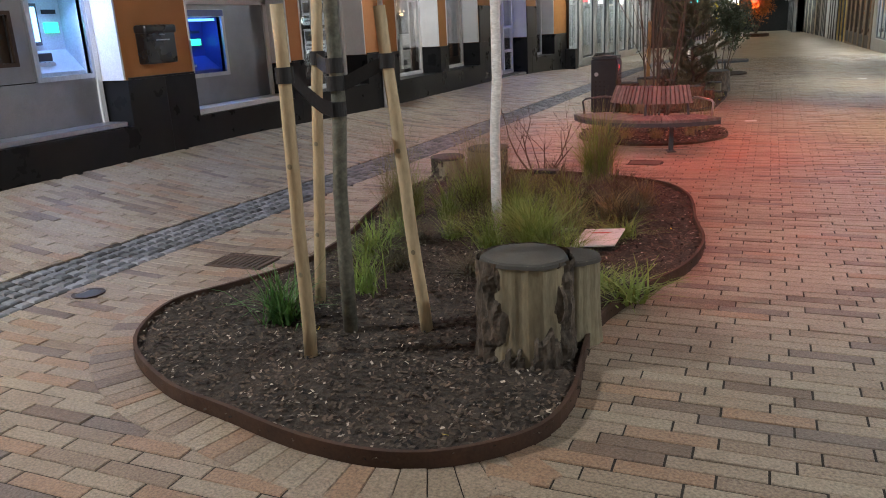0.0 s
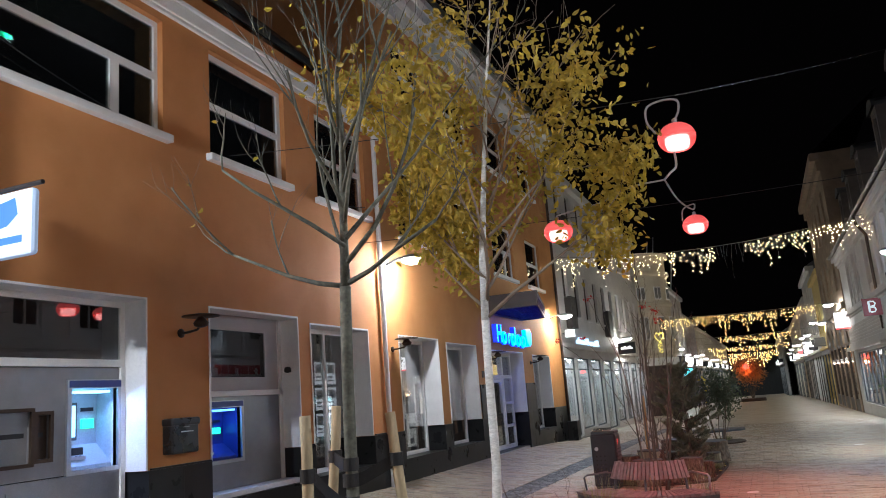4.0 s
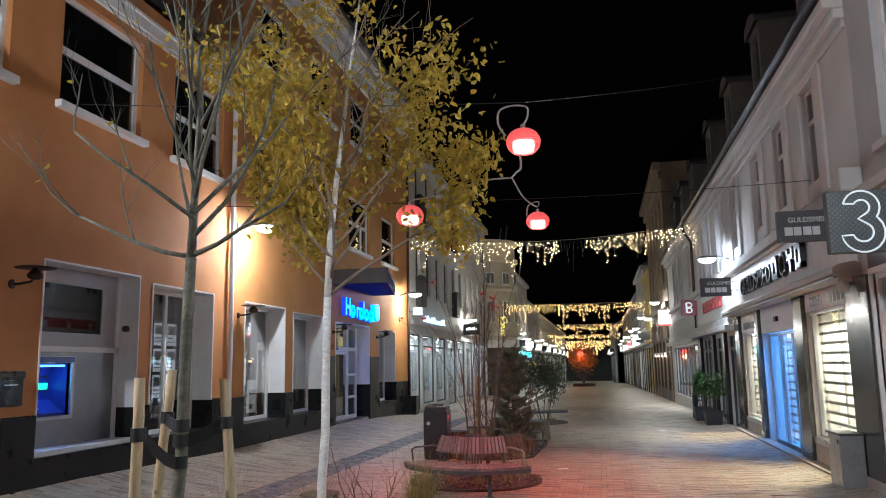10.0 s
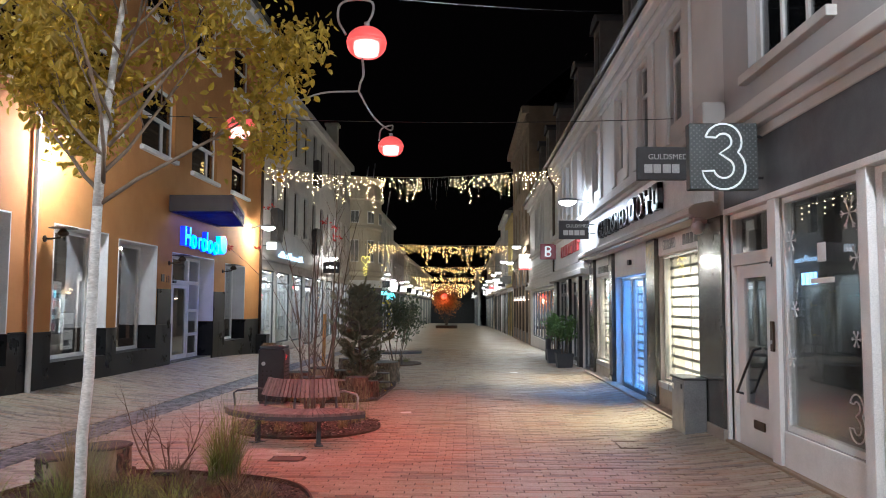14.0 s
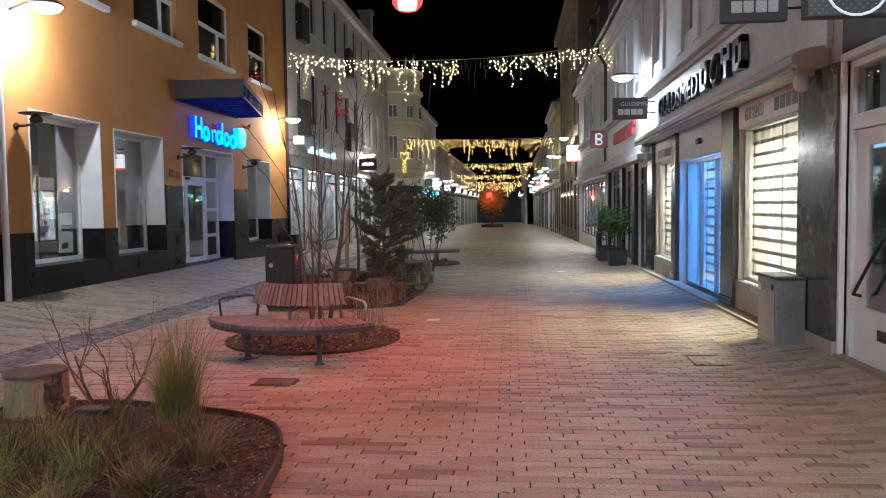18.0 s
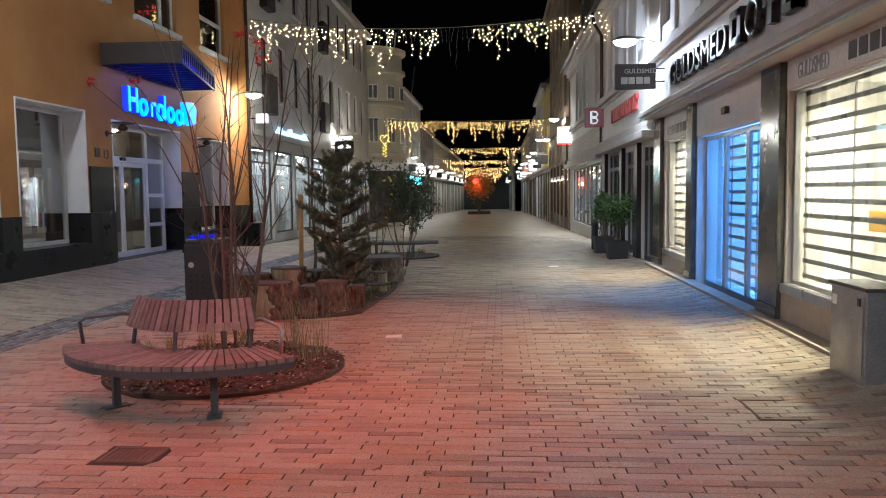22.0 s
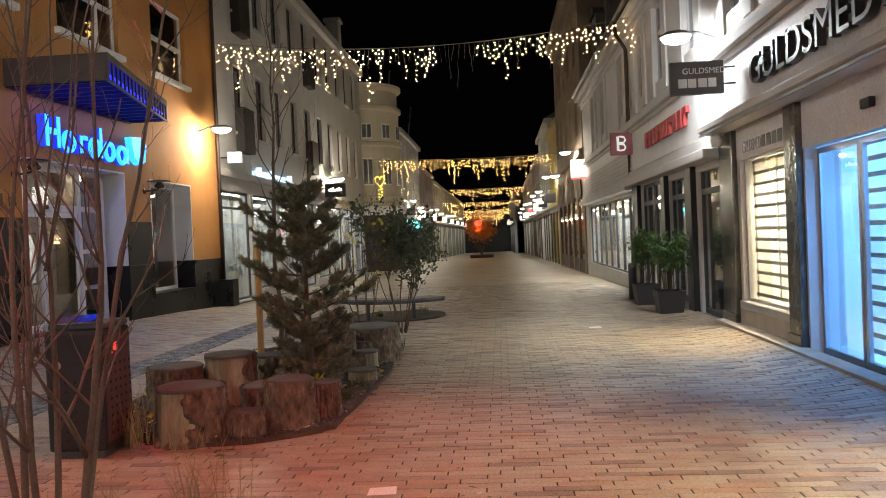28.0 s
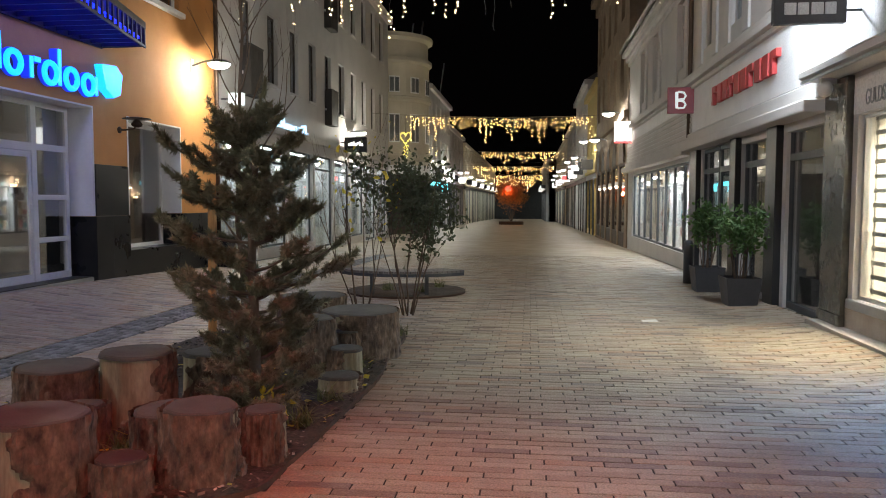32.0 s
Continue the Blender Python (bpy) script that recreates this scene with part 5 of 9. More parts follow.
# fascia with letters
M_FASCIA = mat("white_fascia", (0.7, 0.69, 0.68), (0.62, 0.61, 0.6), 0.6, fine=40)
lone("fascia_jeweller", fboxes("R", (10.35, 20.5, 3.14, 3.98, -0.06, -0.002)), M_FASCIA, "pale fascia of the jeweller's shop", "fascia", kind="structure")
lone("fascia_next", fboxes("R", (20.52, 28.2, 3.05, 3.98, -0.05, -0.002), (28.22, 39.4, 2.9, 3.98, -0.05, -0.002)), M_FASCIA, "pale fascia over the next shops", "fascia", kind="structure")
M_LETTER = mat("black_letters", (0.02, 0.02, 0.02), (0.03, 0.03, 0.03), 0.3)
fl = thing("fascia_sign", "raised black letters on the pale fascia", "sign")
me = lettering("GULDSMED", 0.56, 0.045)
me.materials.append(M_LETTER)
ob = new("letters", me)
ob.parent = fl
ob.matrix_basis = on_wall("R", 18.6, 3.37, -0.13) @ Matrix.Diagonal((1.17, 1, 1, 1))
for k, (a, b) in enumerate(((15.1, 14.65), (14.5, 14.0), (13.85, 13.4), (13.25, 12.85))):
    if k == 1:
        bm = bmesh.new()
        tube(bm, [(RX - 0.12, (a + b) / 2 + 0.22 * math.cos(t), 3.6 + 0.2 * math.sin(t)) for t in [2 * math.pi * q / 20 for q in range(21)]], 0.05, 8, False)
        part("ring", bm, M_LETTER, fl, smooth=True)
    else:
        part("block", fboxes("R", (b, b + 0.14, 3.38, 3.82, -0.17, -0.08), (b, a, 3.38, 3.48, -0.17, -0.08), (b, a, 3.72, 3.82, -0.17, -0.08), (a - 0.12, a, 3.48, 3.72, -0.17, -0.08)) if k != 2 else fboxes("R", (b + 0.15, b + 0.29, 3.38, 3.6, -0.17, -0.08), (b, a, 3.6, 3.7, -0.17, -0.08), (b, b + 0.13, 3.7, 3.82, -0.17, -0.08), (a - 0.13, a, 3.7, 3.82, -0.17, -0.08)), M_LETTER, fl)
M_REDLET = mat("red_letters", (0.45, 0.03, 0.03), (0.38, 0.025, 0.025), 0.5)
rl = thing("fascia_sign", "red raised sign bars on the pale fascia", "sign")
for k in range(10):
    u = 26.1 - 0.4 * k
    part("bar", fboxes("R", (u - 0.3, u, 3.38, 3.72, -0.12, -0.051), bevel=0.01) if k % 3 else fboxes("R", (u - 0.12, u, 3.38, 3.72, -0.12, -0.051), (u - 0.3, u - 0.12, 3.6, 3.72, -0.12, -0.051)), M_REDLET, rl)
bl = thing("blade_sign", "dark red blade sign with a white letter-like shape", "sign")
M_DARKRED = mat("dark_red_enamel", (0.3, 0.03, 0.045), (0.24, 0.025, 0.035), 0.4)
part("panel", boxes((3.74, 4.3, 28.05, 28.13, 3.45, 4.02), bevel=0.006), M_DARKRED, bl)
part("upright", boxes((3.9, 3.96, 28.035, 28.049, 3.56, 3.92)), M_TUBE, bl)
bm = bmesh.new()
for z in (3.64, 3.83):
    tube(bm, [(3.96, 28.042, z + 0.09), (4.08, 28.042, z + 0.07), (4.12, 28.042, z), (4.08, 28.042, z - 0.07), (3.96, 28.042, z - 0.08)], 0.022, 6)
part("loops", bm, M_TUBE, bl)
part("bracket", tube(bmesh.new(), [(4.3, 28.09, 3.75), (RX, 28.09, 3.75)], 0.015, 8), M_BLACK, bl)

# awning cassette and mouldings over the shop windows
aw = thing("awning_cassette", "long pale rolled awning cassette over the shop windows", "awning")
bm = bmesh.new()
prof = [(0.0, 2.96), (0.1, 2.95), (0.3, 2.96), (0.38, 3.0), (0.38, 3.07), (0.3, 3.13), (0.14, 3.16), (0.0, 3.17)]
rows = [[bm.verts.new((RX - d, u, w)) for d, w in prof] for u in (10.4, 20.45)]
for k in range(len(prof) - 1):
    bm.faces.new((rows[0][k], rows[0][k + 1], rows[1][k + 1], rows[1][k]))
bm.faces.new(rows[0]), bm.faces.new(rows[1])
bmesh.ops.recalc_face_normals(bm, faces=bm.faces)
part("cassette", bm, M_PALEWALL, aw)
part("front_bar", fboxes("R", (10.42, 20.43, 2.93, 2.965, -0.37, -0.33), bevel=0.006), M_ZINC, aw)
lone("hood_next", fboxes("R", (20.5, 28.15, 2.62, 2.78, -0.3, 0.0), (20.5, 28.15, 2.78, 3.0, -0.16, 0.0), (28.2, 39.5, 2.55, 2.72, -0.28, 0.0), (28.2, 39.5, 2.72, 2.9, -0.14, 0.0), bevel=0.02), M_PALEWALL, "pale moulded hood over the next shop fronts", "cornice", kind="structure")

# pilasters of dark marble
for a, b in ((10.06, 11.04), (13.5, 14.12), (17.35, 17.72), (19.78, 20.42)):
    p = thing("pilaster", "dark polished marble pilaster of the jeweller's front", "pilaster", kind="structure")
    part("shaft", fboxes("R", (a, b, 0.24, 2.94, -0.08, 0.2), bevel=0.006), M_MARBLE, p)
    part("base", fboxes("R", (a - 0.015, b + 0.015, 0.0, 0.24, -0.1, 0.2), bevel=0.008), M_PLINTH if a < 12 else M_MARBLE, p)
for a, b in ((22.15, 22.62), (24.34, 24.72), (27.45, 28.15)):
    p = thing("pilaster", "black stone pillar between shop doors", "pilaster", kind="structure")
    part("shaft", fboxes("R", (a, b, -0.08, 2.62, -0.1, 0.2), bevel=0.008), M_BLACK, p)
M_PLAIN = M_PLINTH
lone("plinth_jeweller", fboxes("R", (11.05, 13.49, 0.0, 0.47, -0.03, 0.1), (17.73, 19.77, 0.0, 0.4, -0.03, 0.1)), M_PLAIN, "beige stone wall under the jeweller's windows", "plinth", kind="structure")

# lit rooms behind
M_BRIGHT = mat("white_display", (0.85, 0.84, 0.82), (0.8, 0.79, 0.77), 0.6)
lone("jeweller_room", fboxes("R", (11.05, 13.5, 0.4, 2.75, 0.95, 1.0), (11.05, 13.5, 0.4, 0.47, 0.05, 0.95), (11.0, 11.05, 0.4, 2.75, 0.2, 1.0), (13.5, 13.55, 0.4, 2.75, 0.2, 1.0), (11.05, 13.5, 2.7, 2.75, 0.1, 0.95)), M_BRIGHT, "white lit display space of the jeweller", "room", kind="structure")
lone("jeweller_room", fboxes("R", (17.7, 19.7, 0.3, 2.6, 0.95, 1.0), (17.7, 19.7, 0.3, 0.4, 0.05, 0.95), (17.65, 17.7, 0.3, 2.6, 0.2, 1.0), (19.7, 19.75, 0.3, 2.6, 0.2, 1.0), (17.7, 19.7, 2.56, 2.6, 0.1, 0.95)), M_BRIGHT, "warm lit display space of the jeweller", "room", kind="structure")
lone("jeweller_lobby", fboxes("R", (14.2, 17.35, 0.0, 2.95, 2.2, 2.25), (14.15, 14.2, 0, 2.95, 0.3, 2.2), (17.35, 17.4, 0, 2.95, 0.3, 2.2), (14.2, 17.35, 2.9, 2.95, 0.3, 2.2), (14.2, 17.35, -0.1, 0.004, 0.0, 2.2)), M_BRIGHT, "white lobby washed with blue light", "room", kind="structure")

M_BAR = mat("shutter_bars", (0.3, 0.29, 0.27), (0.25, 0.24, 0.22), 0.4, 0.7)
M_GOLD = mat("ochre_display", (0.55, 0.31, 0.035), (0.5, 0.27, 0.03), 0.6)


def shop_window(hole, label, n):
    u0, u1, w0, w1 = hole
    win = window("R", hole, 0.06, [(0.025, 0.975, 0.02, 0.985)], label, frame_mat=M_STEEL, glass_mat=G_CLEAR, deep=0.06, sill=0.04, sill_mat=M_STEEL)
    sh = thing("roller_shutter", "see-through roller shutter of thin metal bars", "shutter")
    for k in range(n):
        w = w0 + 0.1 + (w1 - w0 - 0.14) * k / (n - 1)
        part("bar", fboxes("R", (u0 + 0.05, u1 - 0.05, w - 0.024, w + 0.024, 0.16, 0.175)), M_BAR, sh)
    for u in (u0 + 0.06, (u0 + u1) / 2, u1 - 0.06):
        part("guide", fboxes("R", (u - 0.012, u + 0.012, w0 + 0.05, w1 - 0.02, 0.176, 0.19)), M_BAR, sh)
    return win


shop_window(R_B[0], "bright jeweller's window behind a barred shutter", 13)
shop_window(R_B[2], "warm bright jeweller's window behind a barred shutter", 13)
lone("display_band", fboxes("R", (11.3, 13.3, 1.1, 1.32, 0.8, 0.9), bevel=0.01), M_GOLD, "ochre display shelf in the bright window", "display")
lone("display_band", fboxes("R", (17.9, 19.5, 1.0, 1.2, 0.8, 0.9), bevel=0.01), M_GOLD, "ochre display shelf in the warm window", "display")
M_POSTER = mat("blue_grey_poster", (0.16, 0.23, 0.4), (0.36, 0.4, 0.46), 0.5, scale=5)
lone("display_poster", fboxes("R", (11.35, 12.0, 1.45, 2.35, 0.84, 0.86)), M_POSTER, "blue-grey poster standing in the bright window", "poster")
lone("display_stand", fboxes("R", (11.2, 11.9, 0.48, 0.95, 0.5, 0.8), bevel=0.02), M_POSTER, "pale blue display block in the bright window", "display")
# name panels over the two windows
for u0, u1, w0, w1 in ((11.06, 13.48, 2.64, 2.93), (17.74, 19.76, 2.5, 2.9)):
    a = thing("name_panel", "white panel with grey lettering over the shop window", "sign")
    part("panel", fboxes("R", (u0, u1, w0, w1, -0.01, 0.06)), M_FASCIA, a)
    text_part("word", "GULDSMED", 0.24, M_ZINC, a, on_wall("R", u1 - 0.3, w0 + 0.07, -0.014) @ Matrix.Diagonal((0.62, 1, 1, 1)))
    for k in range(4):
        q = u0 + 0.95 - 0.2 * k
        part("bar", fboxes("R", (q - 0.16, q, w0 + 0.07, w0 + 0.23, -0.014, -0.0105)), M_BLACK, a)
# glass door
gd = thing("door_4", "sliding glass shop door behind a barred shutter", "door", kind="structure")
part("header", fboxes("R", (14.14, 17.34, 2.4, 3.02, -0.008, 0.12)), M_FASCIA, gd)
part("sensor", fboxes("R", (15.6, 15.8, 2.6, 2.7, -0.07, -0.009), bevel=0.015), M_BLACK, gd)
for a, b in ((14.25, 15.25), (15.27, 16.27), (16.29, 17.3)):
    lf = part("door_leaf", pierced("R", a, b, 0.03, 2.39, 0.05, [(a + 0.05, b - 0.05, 0.12, 2.33)], d0=0.14), M_STEEL, gd)
    part("pane", fboxes("R", (a + 0.046, b - 0.046, 0.116, 2.334, 0.16, 0.168)), G_CLEAR, lf)
part("track", fboxes("R", (14.2, 17.34, 0.0, 0.03, 0.02, 0.22)), M_STEEL, gd)
sh = thing("roller_shutter", "see-through barred shutter behind the glass door", "shutter")
for k in range(14):
    w = 0.2 + 2.15 * k / 13
    part("bar", fboxes("R", (14.25, 16.6, w - 0.024, w + 0.024, 0.3, 0.315)), M_BAR, sh)
for u in (14.3, 15.4, 16.55):
    part("guide", fboxes("R", (u - 0.015, u + 0.015, 0.05, 2.38, 0.316, 0.33)), M_BAR, sh)
# bank of shop doors further on
gd2 = thing("door_5", "grey glass shop door", "door", kind="structure")
part("door_frame", pierced("R", 20.45, 22.12, 0.03, 2.6, 0.08, [(20.58, 21.98, 0.12, 2.1), (20.58, 21.98, 2.2, 2.52)], d0=0.05), M_DARKGREY, gd2)
part("pane", fboxes("R", (20.576, 21.984, 0.116, 2.104, 0.08, 0.09), (20.576, 21.984, 2.196, 2.524, 0.08, 0.09)), G_PANE, gd2)
for i, (a, b) in enumerate(((22.64, 24.32), (24.74, 26.05), (26.1, 27.43))):
    window("R", (a, b, 0.1, 2.6), 0.06, [(0.05, 0.95, 0.05, 0.8), (0.05, 0.95, 0.84, 0.97)], "dark-framed shop window with grey glass", frame_mat=M_DARKGREY, glass_mat=G_PANE)
for i in range(8):
    a = 28.25 + 1.27 * i
    window("R", (a, a + 1.24, 0.3, 2.45), 0.05, [(0.04, 0.96, 0.03, 0.97)], "lit shop window with slim dark frame", frame_mat=M_DARKGREY, glass_mat=G_CLEAR)
M_SHOP = mat("lit_shop_wall", (0.6, 0.58, 0.55), (0.3, 0.28, 0.27), 0.8, scale=2.5, fine=8)
lone("shop_rooms", fboxes("R", (20.4, 39.5, 0, 2.9, 2.0, 2.1), (20.4, 39.5, 2.85, 2.9, 0.4, 2.0), (28.15, 28.2, 0, 2.85, 0.4, 2.0), (20.4, 39.5, -0.1, 0.004, 0.1, 2.0)), M_SHOP, "dim shop rooms behind the glass", "room", kind="structure")
lamp("shop_light", "AREA", (RX + 0.7, 33.5, 2.75), 800, (0.95, 0.97, 1.0), (RX + 0.8, 33.5, 0), rect=(9.0, 0.5))
# domed cameras under the cassette
for u in (10.62, 20.1):
    a = thing("security_camera", "white dome camera under the awning cassette", "camera")
    part("dome", lathe([(0.02, -0.12), (0.06, -0.1), (0.085, -0.04), (0.085, 0.0), (0.05, 0.06)], 16, (RX - 0.2, u, 2.86)), M_WHITE, a, smooth=True)
    part("foot", boxes((RX - 0.26, RX - 0.08, u - 0.04, u + 0.04, 2.89, 2.96), bevel=0.01), M_WHITE, a)
# utility cabinet
ub = thing("utility_cabinet", "grey metal utility cabinet against the black pilaster", "cabinet")
part("body", boxes((3.96, 4.26, 10.72, 11.34, 0.04, 0.78), bevel=0.008), M_ZINC, ub)
part("lid", boxes((3.94, 4.265, 10.7, 11.36, 0.78, 0.81), bevel=0.006), M_DARKGREY, ub)
part("door", boxes((3.952, 3.959, 10.76, 11.3, 0.13, 0.74)), M_ZINC, ub)
part("lock", boxes((3.942, 3.952, 10.8, 10.84, 0.66, 0.72)), M_BLACK, ub)
part("sticker", boxes((3.946, 3.952, 11.2, 11.28, 0.62, 0.7)), M_PAPER, ub)
# stone strip along the shop fronts
lone("front_strip", boxes((RX - 0.24, RX - 0.02, 11.4, 20.4, -0.02, 0.115), bevel=0.006), M_PLINTH, "low worn stone step along the jeweller's front", "step", kind="structure")

# mansard roofs and dormers
lone("roof_jeweller", quads([(RX - 0.25, 10.06, 6.9), (RX - 0.25, 39.6, 6.9), (RX + 1.3, 39.6, 9.5), (RX + 1.3, 10.06, 9.5), (RX + 6, 10.06, 11.0), (RX + 6, 39.6, 11.0)], [(0, 1, 2, 3), (3, 2, 5, 4)]), M_ROOF, "dark brown tiled mansard roof", "roof", kind="structure")
lone("roof_grey", quads([(RX + 0.05, -6, 8.22), (RX + 0.05, 10.06, 8.22), (RX + 3.5, 10.06, 11.4), (RX + 3.5, -6, 11.4)], [(0, 1, 2, 3)]), M_SLATE, "dark roof of the grey house", "roof", kind="structure")
lone("fire_wall", boxes((RX + 0.02, RX + 6, 9.96, 10.16, 6.9, 11.2)), M_GREYWALL, "rendered party wall between two roofs", "wall", kind="structure")


M_DORMER = mat("dark_dormer_zinc", (0.13, 0.115, 0.105), (0.09, 0.08, 0.073), 0.7)


def dormer(u, w=7.9, x=RX + 0.15, wide=1.0, tall=1.5):
    a = thing("dormer", "grey roof dormer with a small dark window", "dormer", group="dormers on the mansard roof")
    part("cheek_wall", pierced("R", u - wide / 2, u + wide / 2, w, w + tall, 1.2, [(u - wide / 2 + 0.18, u + wide / 2 - 0.18, w + 0.2, w + tall - 0.2)], x0=x), M_DORMER, a)
    part("pane", boxes((x + 0.08, x + 0.1, u - wide / 2 + 0.18, u + wide / 2 - 0.18, w + 0.2, w + tall - 0.2)), G_DARK, a)
    bm = bmesh.new()
    rows = [[bm.verts.new((xx, u + (wide / 2 + 0.12) * math.cos(t), w + tall - 0.05 + 0.35 * math.sin(t))) for t in [math.pi * k / 8 for k in range(9)]] for xx in (x - 0.1, x + 1.3)]
    for k in range(8):
        bm.faces.new((rows[0][k], rows[0][k + 1], rows[1][k + 1], rows[1][k]))
    bm.faces.new(rows[0]), bm.faces.new(rows[1][::-1])
    bmesh.ops.recalc_face_normals(bm, faces=bm.faces)
    part("hood", bm, M_SLATE, a)
    return a


for u in (12.8, 16.9, 20.8, 24.8, 29.8, 33.5, 36.8):
    dormer(u, x=RX + 0.25)
# wires from wall to wall are in the street section

# fluted boards over the next shop and goods behind its glass
for k in range(6):
    lone("hood_board", fboxes("R", (28.2, 39.5, 2.93 + 0.12 * k, 3.03 + 0.12 * k, -0.085 + 0.005 * k, -0.051), bevel=0.012), M_PALEWALL, "pale moulded board over the shop front", "trim", kind="structure")
rs_ = random.Random(44)
GOODS = [mat("goods_" + n, c, None, 0.6) for n, c in (("white", (0.75, 0.74, 0.72)), ("rose", (0.5, 0.12, 0.14)), ("teal", (0.08, 0.35, 0.38)), ("tan", (0.5, 0.36, 0.2)), ("dark", (0.05, 0.05, 0.06)))]
for k in range(9):
    u = 28.5 + 1.24 * k
    g = thing("display_shelf", "lit display shelf with goods behind the shop glass", "shelf", group="display shelves in the shop")
    part("upright", fboxes("R", (u, u + 0.05, 0.0, 2.2, 1.1, 1.4), (u + 0.9, u + 0.95, 0.0, 2.2, 1.1, 1.4)), GOODS[0], g)
    for z in (0.4, 0.95, 1.5, 2.05):
        part("board", fboxes("R", (u + 0.051, u + 0.899, z, z + 0.03, 1.1, 1.4)), GOODS[0], g)
        q = u + 0.08
        while q < u + 0.75:
            w, h = rs_.uniform(0.08, 0.2), rs_.uniform(0.12, 0.4)
            part("box", fboxes("R", (q, q + w, z + 0.031, z + 0.03 + h, 1.15, 1.33)), rs_.choice(GOODS), g)
            q += w + rs_.uniform(0.02, 0.1)

# small bulbs and pale lettering bars behind the phone shop glass
M_TINY = glow("tiny_bulbs", (1.0, 0.8, 0.5), 5.0)
fr = thing("window_lights", "short string of tiny warm bulbs in the window", "light string")
bm = bmesh.new()
for k in range(9):
    u, z = 6.9 + 0.17 * k, 2.8
    for j in range(1 + k % 3):
        bmesh.ops.create_icosphere(bm, subdivisions=1, radius=0.008, matrix=Matrix.Translation((RX + 0.16, u, z - 0.06 * j)))
tagged(part("bulb_work", bm, M_TINY, fr), kind="stuff")
part("cord", tube(bmesh.new(), [(RX + 0.165, 6.78, 2.83), (RX + 0.165, 7.6, 2.81), (RX + 0.165, 8.4, 2.83)], 0.004, 5), M_BLACK, fr)

# ---- houses further down the street ----
M_BROWNFRAME = mat("brown_frames", (0.06, 0.04, 0.03), (0.05, 0.035, 0.025), 0.6)
M_SHOPWHITE = glow("lit_shop_white", (0.85, 0.95, 1.0), 12.0)
M_SHOPWARM = glow("lit_shop_warm", (1.0, 0.8, 0.5), 3.5)
M_SHOPCYAN = glow("lit_sign_cyan", (0.12, 0.72, 0.8), 3.2)
M_SHOPRED = glow("lit_sign_red", (1.0, 0.08, 0.08), 2.5)
M_SIGNWHITE = glow("lit_sign_white", (1.0, 0.96, 0.9), 2.2)
M_SIGNBLUEW = glow("lit_sign_bluewhite", (0.5, 0.72, 1.0), 1.8)


